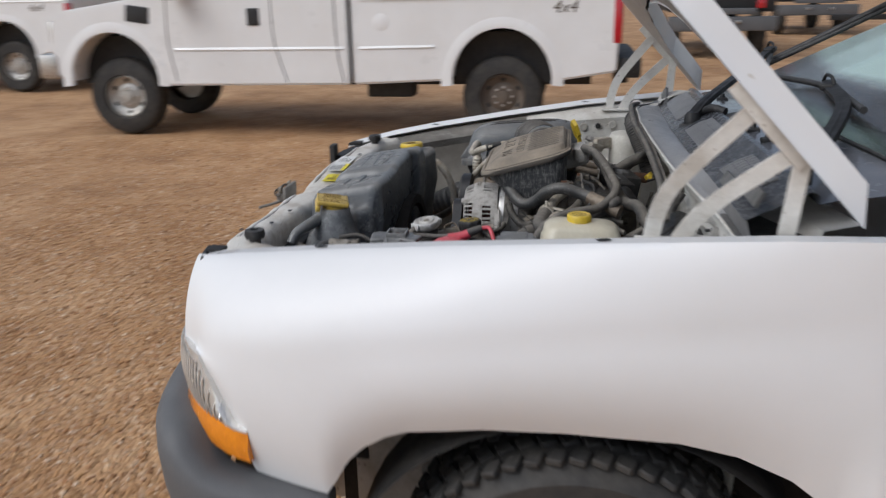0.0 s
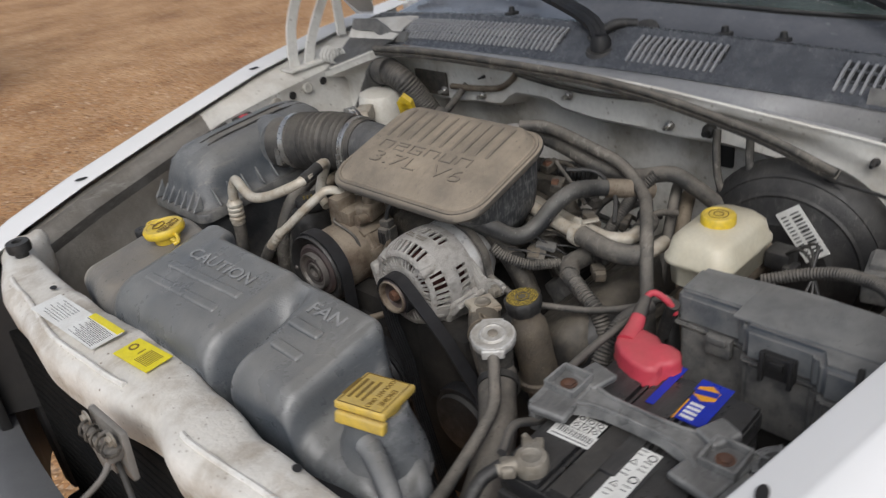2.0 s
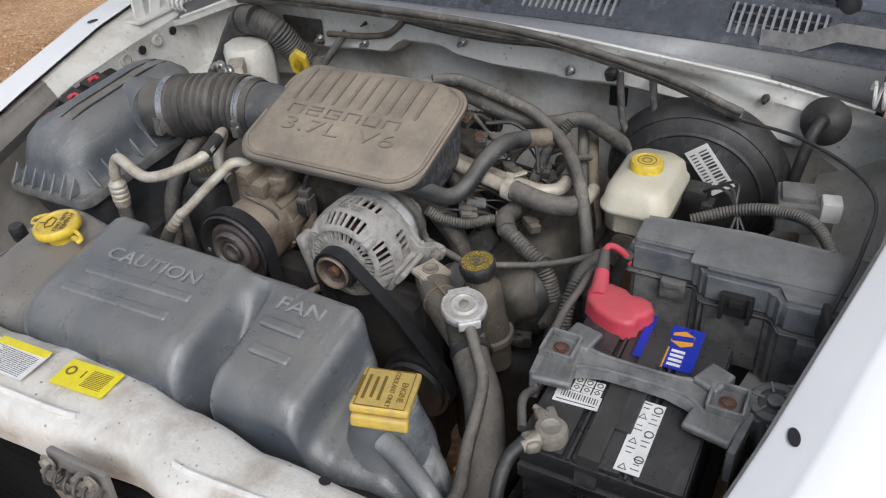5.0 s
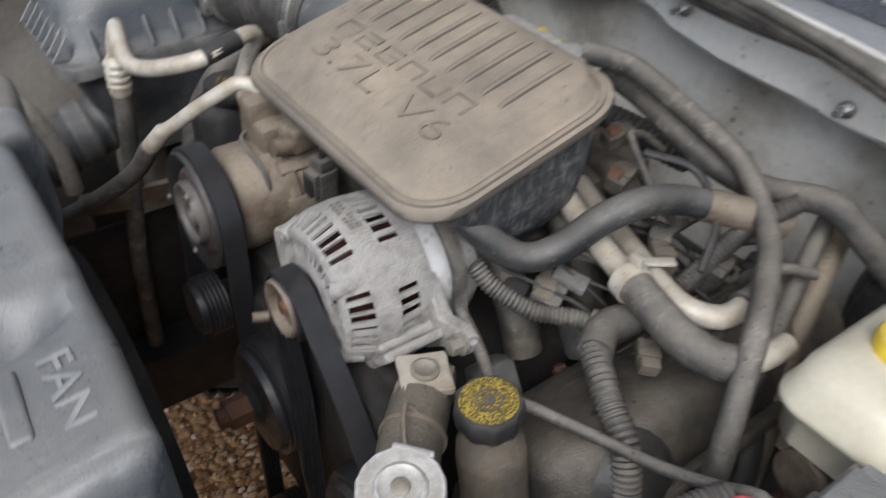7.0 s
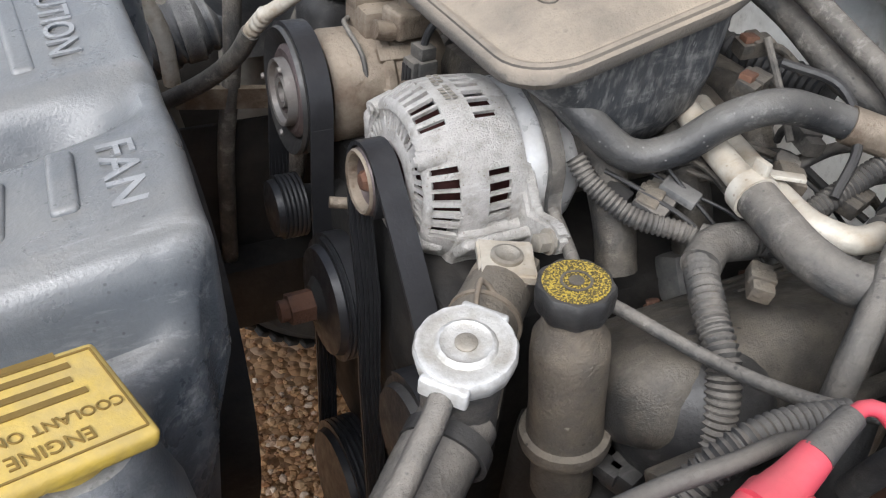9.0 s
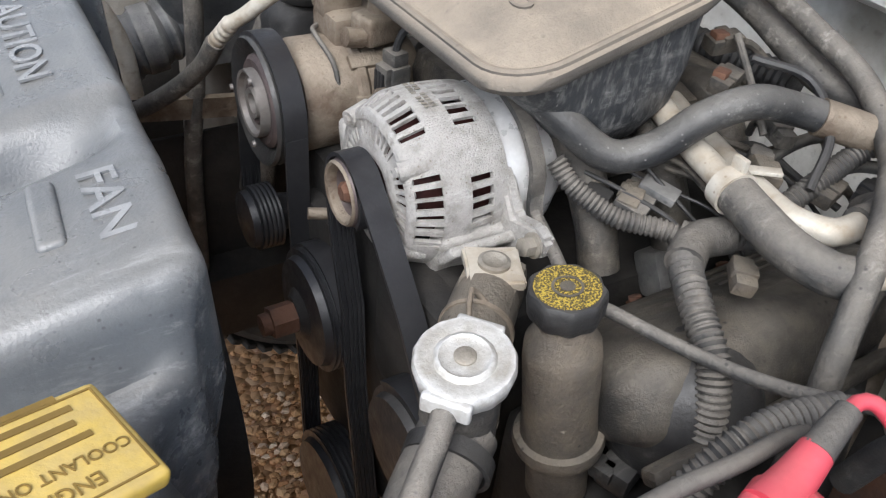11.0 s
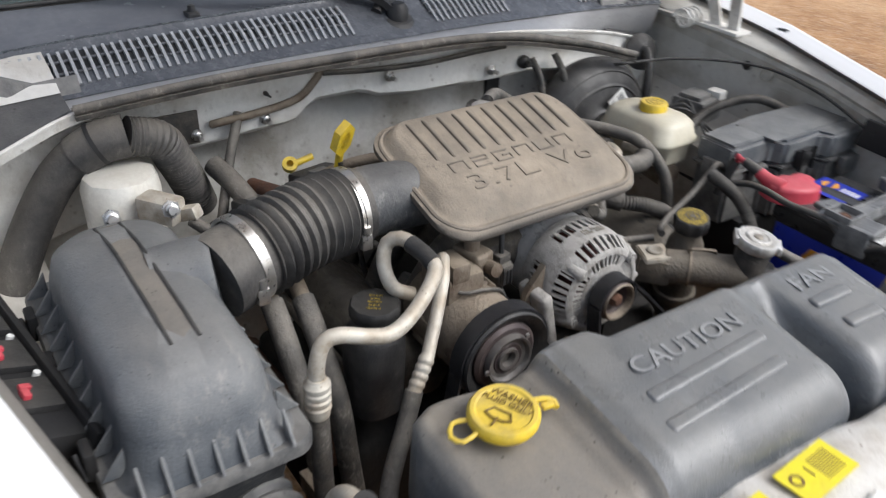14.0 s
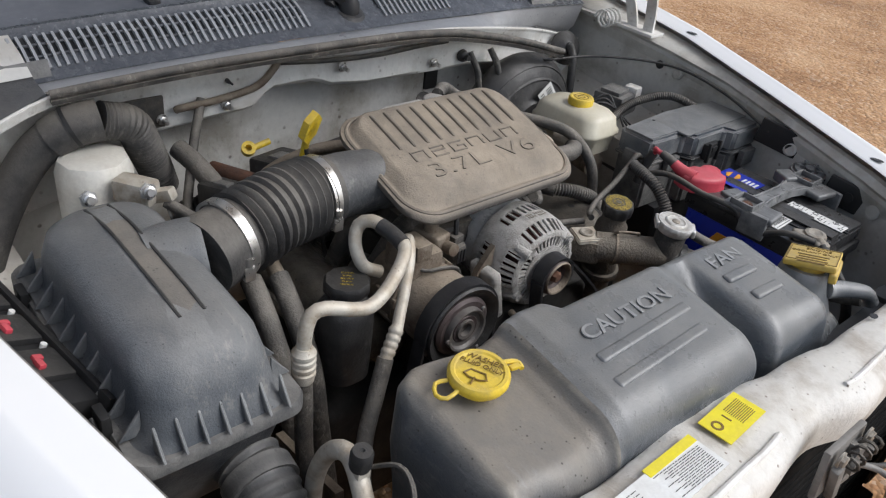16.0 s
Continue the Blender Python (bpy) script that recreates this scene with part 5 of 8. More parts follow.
part("winding", lathe([(0.001, 0.010), (0.040, 0.010), (0.050, 0.014), (0.056, 0.026), (0.058, 0.10), (0.001, 0.10)], ax(0.195), AX, 40), M_COPPER, alt)
case = part("case", cast_shell(((0.194, 0.027), (0.194, 0.041), (0.195, 0.043), (0.196, 0.0575), (0.1950, 0.0595), (0.1960, 0.0655), (0.1990, 0.0690), (0.2205, 0.0792), (0.2235, 0.080), (0.2435, 0.0815), (0.2465, 0.0815), (0.269, 0.080), (0.2715, 0.080), (0.286, 0.078), (0.286, 0.060)), 180, shell_gaps), M_ALU, alt, angle=32)
for a in (48, -48, 122, -122):
    part("case_boss", moved(join(tube([(0.192, 0, 0.0625), (0.215, 0, 0.070)], 0.0085, 14), lathe([(0.0045, 0), (0.0045, 0.003), (0.001, 0.003)], (0.192, 0, 0.0625), (-1, 0, 0), 6)), Matrix.Translation((0, A0[1], A0[2])) @ Matrix.Rotation(radians(a), 4, "X")), M_ALU, case)
part("cast_mark", join(*[moved(rbox((0.0045, 0.0028, 0.0008), (0.2370 - 0.0065 * (k % 2), 0.021 - 0.0046 * (k // 2), 0.0822), 0.0003), Matrix.Translation((0, A0[1], A0[2])) @ Matrix.Rotation(radians(3), 4, "X")) for k in range(18) if k not in (6, 9)]), M_LEAD, case)
part("mount_ear", prism([(-0.070, 0.985), (-0.094, 0.962), (-0.112, 0.938), (-0.140, 0.946), (-0.156, 0.940), (-0.156, 0.924), (-0.142, 0.914), (-0.112, 0.898), (-0.088, 0.874), (-0.060, 0.865)], 0.016, Matrix(((0, 0, 1, 0.280), (1, 0, 0, 0), (0, 1, 0, 0), (0, 0, 0, 1))), 0.004, 2), M_ALU, case)
for size, at, rot in (((0.075, 0.026, 0.060), (0.258, -0.082, 0.898), (24, 0, 0)), ((0.070, 0.010, 0.030), (0.252, -0.108, 0.912), (40, 0, 0)), ((0.060, 0.020, 0.095), (0.236, 0.064, 0.905), (-14, 0, 0))):
    part("mount_foot", rbox(size, at, 0.009, rot, 3), M_ALU, case)
part("mount_web", loft([[(x, 0.060, 0.985), (x, 0.090, 0.945), (x, 0.098, 0.880), (x, 0.060, 0.850)] for x in (0.236, 0.246)]), M_CAST, alt, "tan dusty cast bracket web")
part("rear_cover", join(lathe([(0.001, 0.0), (0.073, 0.0), (0.0745, 0.003), (0.0745, 0.048), (0.068, 0.060), (0.001, 0.060)], ax(0.288), AX, 12)), M_ZINC, alt, "bright steel rear cover")
ap = part("pulley", lathe([(0.001, 0.016), (0.012, 0.016), (0.020, 0.014), (0.0235, 0.007), (0.0255, 0.001), (0.0280, 0.0), (0.0295, 0.002), (0.031, 0.006), (0.0325, 0.009), (0.0325, 0.026), (0.02, 0.030), (0.012, 0.034), (0.001, 0.034)], ax(0.161), AX, 40), M_CLUTCH, alt)
part("pulley_rim", lathe([(0.0225, 0.0085), (0.0255, 0.0004), (0.0280, -0.0008), (0.0298, 0.0015), (0.0290, 0.0030), (0.0225, 0.0085)], ax(0.161), AX, 40, ring=True), M_CAST, ap, "tan dusty dished pulley rim")
part("pulley_nut", lathe([(0.0105, 0.0), (0.0105, 0.010), (0.007, 0.014), (0.001, 0.014)], ax(0.177), (-1, 0, 0), 6), M_RUST, ap)
part("strap", ribbon(spline([(0.312, -0.030, 1.019), (0.312, -0.070, 1.002), (0.311, -0.098, 0.972), (0.309, -0.1045, 0.940), (0.303, -0.118, 0.926)], 0.008), 0.014, 0.006, (1, 0, 0)), M_HOSE, alt)
part("strap_tail", tube([(0.305, -0.112, 0.934), (0.300, -0.138, 0.928), (0.285, -0.175, 0.930), (0.270, -0.205, 0.932)], 0.0060), M_HOSE, alt)
part("mounting_bolt", hexbolt((0.280, -0.145, 0.931), (-1, 0, 0.1), 0.0085, 0.012), M_LEAD, alt)
part("stud", tube([(0.20, 0.035, 0.868), (0.160, 0.048, 0.872)], 0.006), M_CAST, alt)

# air-conditioning compressor
comp = thing("ac_compressor", (0.22, AC[0], 0.86), "dusty tan cast metal air conditioning compressor with black pulley", "compressor")
part("body", join(lathe([(0.001, 0.0), (0.054, 0.0), (0.060, 0.01), (0.060, 0.055), (0.064, 0.058), (0.064, 0.066), (0.060, 0.07), (0.060, 0.12), (0.052, 0.135), (0.001, 0.135)], (0.196, AC[0], AC[1]), AX, 36),
                  rbox((0.07, 0.06, 0.05), (0.275, AC[0] + 0.01, AC[1] + 0.060), 0.01), rbox((0.045, 0.03, 0.03), (0.262, AC[0] + 0.02, AC[1] + 0.09), 0.006)), M_CAST, comp)
for k in range(9):
    part("body_lug", moved(rbox((0.05, 0.016, 0.010), (0.272, 0, 0.060), 0.003), Matrix.Translation((0, AC[0], AC[1])) @ Matrix.Rotation(2 * math.pi * k / 9, 4, "X")), M_CAST, comp)
cp = part("clutch_pulley", lathe([(0.050, 0.012), (0.058, 0.004), (0.066, 0.0), (0.068, 0.004), (0.0665, 0.008), (0.068, 0.012), (0.0665, 0.016), (0.068, 0.020), (0.0665, 0.024), (0.068, 0.030), (0.05, 0.036), (0.001, 0.036)], (0.158, AC[0], AC[1]), AX, 44), M_RUBBER, comp)
part("clutch_plate", lathe([(0.001, 0.016), (0.012, 0.016), (0.014, 0.008), (0.022, 0.006), (0.026, 0.012), (0.044, 0.010), (0.049, 0.014), (0.049, 0.03)], (0.152, AC[0], AC[1]), AX, 40), M_CLUTCH, cp, "dark brown steel clutch plate")
part("clutch_hub", lathe([(0.001, 0.012), (0.010, 0.012), (0.011, 0.004), (0.016, 0.003), (0.017, 0.008), (0.029, 0.006), (0.032, 0.001), (0.035, 0.0), (0.036, 0.004), (0.036, 0.014)], (0.1525, AC[0], AC[1]), AX, 40), M_HUB, cp, "pale dusty steel clutch hub")
for k in range(3):
    part("hub_rivet", lathe([(0.004, 0), (0.003, 0.003), (0.001, 0.003)], (0.150, AC[0] + 0.041 * math.cos(2.1 * k), AC[1] + 0.041 * math.sin(2.1 * k)), (-1, 0, 0), 10), M_HUB, cp)
part("manifold_block", join(rbox((0.050, 0.034, 0.030), (0.285, AC[0] - 0.030, AC[1] + 0.078), 0.006, (0, 0, 12), 3), lathe([(0.011, 0), (0.011, 0.016), (0.008, 0.019), (0.001, 0.019)], (0.285, AC[0] - 0.028, AC[1] + 0.092), n=16), lathe([(0.010, 0), (0.010, 0.020), (0.001, 0.021)], (0.262, AC[0] - 0.040, AC[1] + 0.072), (-1, 0, 0.2), 14)), M_CAST, comp)
part("coil_wire", tube([(0.232, AC[0] - 0.052, AC[1] + 0.020), (0.230, AC[0] - 0.040, AC[1] + 0.050), (0.226, AC[0] - 0.006, AC[1] + 0.066), (0.236, AC[0] + 0.020, AC[1] + 0.064), (0.27, AC[0] + 0.035, AC[1] + 0.066)], 0.0028, 8), M_HOSE, comp)
plug = thing("wire_connector", (0.28, 0.105, 0.95), "dusty grey upright connector between compressor and alternator", "connector")
part("shell", join(rbox((0.022, 0.026, 0.036), (0.28, 0.105, 0.965), 0.003, (0, 0, 8)), rbox((0.010, 0.020, 0.030), (0.268, 0.104, 0.968), 0.002, (0, 0, 8)), rbox((0.018, 0.022, 0.014), (0.28, 0.105, 0.990), 0.003, (0, 0, 8))), M_HOSE, plug)
part("lock_slot", join(*[rbox((0.002, 0.004, 0.022), (0.2622, 0.098 + 0.0065 * k, 0.966), 0.0005, (0, 0, 8)) for k in range(3)]), M_BLACK, plug)
part("wire", tube([(0.28, 0.105, 0.995), (0.285, 0.102, 1.015), (0.30, 0.09, 1.03), (0.32, 0.06, 1.02)], 0.004, 8), M_RUBBER, plug)
part("wire", tube([(0.28, 0.105, 0.950), (0.277, 0.098, 0.925), (0.265, 0.078, 0.895)], 0.004, 8), M_RUBBER, plug)

# ---- air box over the engine ----
cover = thing("engine_air_box", (0.36, 0.04, 0.95), "tan dust-covered black plastic engine air box lid", "air box")
TX = 0.275
cc = (0.358, 0.043)
def lidz(x):
    return 1.103 + TX * (x - cc[0])
rings = []
for hx, hy, r, dz, ox in ((0.098, 0.158, 0.045, -0.020, 0.0), (0.112, 0.172, 0.05, -0.019, 0.0), (0.116, 0.176, 0.05, -0.012, 0.0), (0.115, 0.175, 0.05, -0.006, 0.0), (0.109, 0.169, 0.047, -0.003, 0.0), (0.104, 0.164, 0.045, -0.003, 0.001), (0.099, 0.160, 0.042, 0.0005, 0.003), (0.087, 0.151, 0.036, 0.0115, 0.010), (0.079, 0.144, 0.032, 0.0145, 0.013), (0.05, 0.10, 0.02, 0.0150, 0.013)):
    rings.append(rrect(cc[0] + ox, cc[1], 1.103 + dz + TX * ox, hx, hy, r, 8, (TX, 0)))
lid = part("lid", loft(rings), M_COVER, cover, "tan dusty ribbed plastic lid", angle=50)
rim = rrect(cc[0], cc[1], 1.0985, 0.1075, 0.1675, 0.047, 8, (TX, 0))
part("lid_rim", tube(rim + rim[:1], 0.0042, 8, raw=True), M_COVER, lid)
for k in range(10):
    y = cc[1] + 0.118 - 0.0262 * k
    x0, x1 = cc[0] + 0.004, cc[0] + 0.084
    part("rib", tube([(x0, y, lidz(x0) + 0.0130), (x0 + 0.012, y, lidz(x0 + 0.012) + 0.0152), (x1 - 0.012, y, lidz(x1 - 0.012) + 0.0152), (x1, y, lidz(x1) + 0.0130)], 0.0034, 8), M_COVER, lid)
for word, dy in (("3.7L", 0.048), ("V6", -0.076)):
    part("engine_size_lettering", lettering(word, 0.042, face_up(0.306, cc[1] + dy, lidz(0.306) + 0.0146, (1, 0), 15.4) @ Matrix.Diagonal((1.62, 1.0, 1, 1)), 0.0018, 0.0004), M_COVER, lid)
EMBLEM = (((-1, -1), (-1, 1), (1, 1), (1, -1)), ((1, -1), (-1, -1), (-1, 0.2), (1, 0.2), (1, 1), (-1, 1)), ((1, 1), (-1, 1), (-1, -1), (1, -1), (1, 0), (0, 0)), ((-1, -1), (-1, 1), (1, 1), (1, -1)), ((-1, 1), (-1, -1), (1, -1), (1, 1)), ((-1, -1), (-1, 1), (1, 1), (1, -1)))
for k, shape in enumerate(EMBLEM):
    em = face_up(0.341, cc[1] + 0.098 - 0.037 * k, lidz(0.341) + 0.0146, (1, 0), 15.4)
    part("emblem_bar", tube([tuple(em @ Vector((0.0125 * u, 0.0095 * v, 0))) for u, v in shape], 0.0022, 6, raw=True), M_COVER, lid)
low = []
for z, x, y, hx, hy in ((0.0, 0.362, 0.041, 0.103, 0.162), (-0.022, 0.368, 0.034, 0.096, 0.153), (-0.05, 0.382, 0.012, 0.082, 0.130), (-0.08, 0.392, -0.016, 0.066, 0.098), (-0.105, 0.394, -0.030, 0.050, 0.072), (-0.122, 0.394, -0.036, 0.030, 0.045)):
    low.append(rrect(x, y, 1.088 + z, hx, hy, 0.04, 6, (TX * (1 + z * 6), 0)))
part("lower_box", loft(low), M_STREAK, cover, "black plastic lower box with pale streaks")
part("throat", tube([(0.395, 0.295, 1.062), (0.39, 0.24, 1.068), (0.37, 0.16, 1.072)], (0.050, 0.046), 28), M_PLASTIC, cover)
part("throttle_body", join(rbox((0.07, 0.10, 0.05), (0.485, 0.045, 1.085), 0.014, (0, -14, 0)), rbox((0.05, 0.05, 0.035), (0.50, 0.11, 1.08), 0.01), lathe([(0.02, 0), (0.02, 0.03), (0.014, 0.034), (0.001, 0.034)], (0.50, -0.02, 1.085), n=20)), M_ALU, cover)

# bellows and clamps
intake = thing("intake_hose", (0.37, 0.37, 1.0), "ribbed black rubber intake hose with two steel clamps", "hose")
HP = [(0.352, 0.475, 1.052), (0.362, 0.43, 1.058), (0.378, 0.36, 1.066), (0.392, 0.30, 1.064), (0.394, 0.27, 1.064)]
part("bellows", tube([HP[1], HP[2], HP[3]], 0.0555, 36, ripple=0.0042, pitch=0.0135), M_BELLOWS, intake)
part("cuff", tube([(0.345, 0.490, 1.050), HP[1]], 0.053, 36), M_BELLOWS, intake)
part("cuff", tube([HP[3], HP[4]], 0.053, 36), M_BELLOWS, intake)
for p, d in (((0.360, 0.447, 1.056), (0.22, -1, 0.12)), ((0.393, 0.288, 1.064), (0.05, -1, 0.0))):
    c = part("clamp", band(0.053, 0.0575, -0.0065, 0.0065, p, d, 48), M_STEEL, intake)
    part("clamp_screw", join(rbox((0.012, 0.016, 0.022), (p[0] - 0.055, p[1], p[2] - 0.022), 0.003), lathe([(0.005, 0), (0.005, 0.012), (0.001, 0.012)], (p[0] - 0.058, p[1], p[2] - 0.01), (0, 0, 1), 10)), M_STEEL, c)

# ---- air filter box ----
filt = thing("air_filter_box", (0.33, 0.57, 0.75), "dusty black plastic air filter box with clipped lid", "air filter box")
fc = (0.315, 0.575)
rings = []
for hx, hy, r, z, ox in ((0.200, 0.098, 0.03, 0.985, 0.01), (0.190, 0.088, 0.035, 0.988, 0.0), (0.183, 0.081, 0.04, 1.000, 0.0), (0.176, 0.077, 0.045, 1.035, 0.002), (0.168, 0.072, 0.05, 1.062, 0.003), (0.150, 0.060, 0.045, 1.078, 0.004), (0.12, 0.042, 0.03, 1.086, 0.004), (0.07, 0.02, 0.02, 1.089, 0.004)):
    rings.append(rrect(fc[0] + ox, fc[1], z, hx, hy, r, 8, (0.06, 0)))
fl = part("lid", loft(rings), M_FILTER, filt, angle=55)
for dy in (-0.0145, 0.0145):
    part("lid_rib", tube([(0.210, fc[1] + dy - 0.008, 1.0795), (0.25, fc[1] + dy - 0.007, 1.0857), (0.32, fc[1] + dy - 0.006, 1.0900), (0.40, fc[1] + dy - 0.004, 1.0944), (0.462, fc[1] + dy, 1.0885)], 0.0022, 8), M_RUBBER, fl)
part("dusty_band", loft([[(x, fc[1] - 0.008 + 0.024 * (x - 0.22) + d, z - abs(d) * 0.04) for d in (-0.0125, 0.0, 0.0125)] for x, z in ((0.212, 1.0803), (0.25, 1.0858), (0.32, 1.0900), (0.40, 1.0946), (0.462, 1.0890))], closed=False), M_BAND, fl, "grey-tan dusty band between lid ridges")
part("outlet_neck", tube([(0.36, 0.55, 1.040), (0.355, 0.51, 1.047), (0.348, 0.485, 1.050)], (0.056, 0.052), 32), M_FILTER, fl)
base = part("lower_case", loft([rrect(fc[0] + 0.01, fc[1], z, hx, hy, 0.025, 6, (0.04, 0)) for hx, hy, z in ((0.205, 0.103, 0.984), (0.207, 0.105, 0.980), (0.207, 0.105, 0.966), (0.190, 0.092, 0.962), (0.170, 0.085, 0.90), (0.14, 0.075, 0.82))]), M_PLASTIC, filt)


def gusset(x, y, z, turn):
    """A triangular web standing on the flange; turn: the way its foot points."""
    return moved(prism([(0, 0), (0.026, 0), (0, 0.034)], 0.004, bevel=0.001, seg=1), pose(x, y, z, 90, 0, turn) @ Matrix.Translation((0, 0, -0.002)))


for k in range(7):
    part("flange_gusset", gusset(fc[0] - 0.176, fc[1] - 0.075 + 0.025 * k, 0.978, 180), M_FILTER, filt)
for k in range(10):
    for s in (-1, 1):
        part("flange_gusset", gusset(fc[0] - 0.15 + 0.036 * k, fc[1] + s * 0.078, 0.982 + 0.002 * k, s * 90), M_FILTER, filt)
for x in (0.20, 0.36, 0.46):
    part("spring_clip", join(rbox((0.03, 0.012, 0.035), (x, fc[1] + 0.106, 0.985), 0.004), tube([(x - 0.012, fc[1] + 0.112, 0.97), (x, fc[1] + 0.117, 0.995), (x + 0.012, fc[1] + 0.112, 0.97)], 0.003)), M_BLACK, filt)
part("snorkel", join(tube([(0.19, 0.535, 0.87), (0.13, 0.53, 0.855), (0.06, 0.54, 0.82), (0.0, 0.58, 0.78)], 0.042, 28, ripple=0.0020, pitch=0.016), tube([(0.145, 0.53, 0.857), (0.12, 0.531, 0.852)], 0.047, 28)), M_PLASTIC, filt)

# ---- washer and coolant tank with the fan shroud ----
tank = thing("fluid_tank_shroud", (-0.07, 0.08, 0.72), "grey-black plastic fan shroud with washer and coolant tanks", "fluid tank")
ZT = [(-0.375, 0.90), (-0.355, 0.945), (-0.30, 0.975), (-0.245, 0.985), (-0.222, 1.000), (-0.200, 1.052), (-0.185, 1.058), (-0.09, 1.057), (-0.074, 1.050), (-0.060, 1.018), (-0.048, 1.012), (-0.034, 1.024), (-0.016, 1.060), (0.0, 1.065), (0.235, 1.067), (0.250, 1.062), (0.270, 1.041), (0.290, 1.034), (0.372, 1.036), (0.398, 1.035), (0.411, 1.027), (0.419, 1.00), (0.422, 0.94)]
XR = [(-0.375, -0.10), (-0.33, -0.075), (-0.245, -0.05), (-0.215, -0.015), (-0.19, 0.002), (-0.075, 0.008), (-0.05, 0.008), (0.0, 0.009), (0.180, 0.010), (0.199, 0.032), (0.235, 0.034), (0.275, 0.037), (0.38, 0.05), (0.405, 0.042), (0.420, 0.012)]
XF = [(-0.375, -0.135), (-0.33, -0.165), (-0.22, -0.178), (-0.08, -0.176), (-0.058, -0.125), (-0.045, -0.125), (-0.02, -0.176), (0.3, -0.172), (0.40, -0.156), (0.420, -0.122)]
RF = [(-0.375, 0.02), (-0.2, 0.035), (-0.08, 0.05), (0.25, 0.055), (0.35, 0.035), (0.447, 0.02)]
rows = []
for i in range(166):
    y = -0.375 + 0.005 * i
    if y > 0.4221:
        break
    zt, xr, xf, rf = ease(ZT, y), ease(XR, y), ease(XF, y), ease(RF, y)
    ring = []
    zf = zt - 0.02
    zt = max(zt, 1.058) if -0.09 < y < 0.0 else zt
    for k in range(8):
        a = radians(180 - 90 * k / 7)
        ring.append((xf + rf + rf * math.cos(a), y, zf - rf + rf * math.sin(a)))
    for u in (0.25, 0.5, 0.75):
        x0, x1 = xf + rf, xr - 0.018
        ring.append((x0 + (x1 - x0) * u, y, zf + (zt - zf) * u))
    for k in range(6):
        a = radians(90 - 90 * k / 5)
        ring.append((xr - 0.018 + 0.018 * math.cos(a), y, zt - 0.018 + 0.018 * math.sin(a)))
    ring += [(xr + 0.004, y, zt - 0.10), (xr - 0.01, y, zt - 0.17), (xr - 0.02, y, min(0.70, zt - 0.2)), (xf + 0.01, y, min(0.70, zt - 0.2)), (xf + 0.004, y, zt - 0.15)]
    rows.append(ring)
tb = part("tank_body", loft(rows[:127]), M_TANK, tank, angle=50)
part("washer_end", loft(rows[126:]), M_WASHER, tank, "brown dusty washer tank end", angle=50)
part("caution_lettering", lettering("CAUTION", 0.0315, face_up(-0.047, 0.112, 1.0602, (1, 0), 6) @ Matrix.Diagonal((1.18, 1, 1, 1)), 0.0010, -0.0004), M_TANK, tb)
part("fan_lettering", lettering("FAN", 0.0315, face_up(-0.036, -0.128, 1.0540, (1, 0), 6) @ Matrix.Diagonal((1.22, 1, 1, 1)), 0.0010, -0.0004), M_TANK, tb)
for x, y0, y1, ry in ((-0.078, 0.02, 0.205, 2), (-0.114, 0.03, 0.215, 2), (-0.068, -0.155, -0.088, -3), (-0.108, -0.162, -0.10, -3)):
    part("raised_bar", rbox((0.017, y1 - y0, 0.013), (x, (y0 + y1) / 2, (1.0580 if y0 > 0 else 1.0525) + (x + 0.03) * 0.175), 0.0059, (0, -6, ry), 6), M_TANK, tb)
# washer cap
wc = part("washer_cap", join(lathe([(0.022, -0.036), (0.022, -0.006), (0.034, -0.004), (0.036, 0.0), (0.036, 0.006), (0.033, 0.010), (0.029, 0.010), (0.027, 0.008), (0.001, 0.008)], (-0.019, 0.340, 1.047), (-0.06, 0.05, 1), 40),
                             moved(join(tube([(-0.040, 0.370, 1.047), (-0.050, 0.381, 1.046), (-0.066, 0.375, 1.045), (-0.066, 0.362, 1.045), (-0.050, 0.354, 1.047)], 0.0026, 8),
                             tube([(0.012, 0.322, 1.048), (0.022, 0.311, 1.047), (0.026, 0.303, 1.044), (0.020, 0.298, 1.042)], 0.0032, 8), rbox((0.014, 0.008, 0.005), (0.016, 0.306, 1.045), 0.002, (0, 0, -40))), pose(-0.019, 0.340, 0, 0, 0, -58) @ pose(0.019, -0.340, 0))), M_YELLOW, tank, "yellow washer fluid cap")
wm = face_up(-0.019, 0.340, 1.0557, (0.42, -0.91), 0)
part("cap_lettering", join(lettering("WASHER", 0.0115, wm @ pose(0, 0.0165, 0.002), 0.0004), lettering("FLUID ONLY", 0.0095, wm @ pose(0, 0.0065, 0.0015), 0.0004)), M_INKBROWN, wc)
part("cap_symbol", join(tube([tuple((wm @ Vector((x, y, 0)))) for x, y in ((-0.014, -0.012), (-0.009, -0.003), (0.009, -0.003), (0.014, -0.012), (0.006, -0.016), (-0.006, -0.016), (-0.014, -0.012))], 0.0012, 5, raw=True),
                        tube([tuple(wm @ Vector((x, y, 0))) for x, y in ((0, -0.014), (0, -0.026))], 0.0012, 5, raw=True)), M_INKBROWN, wc)
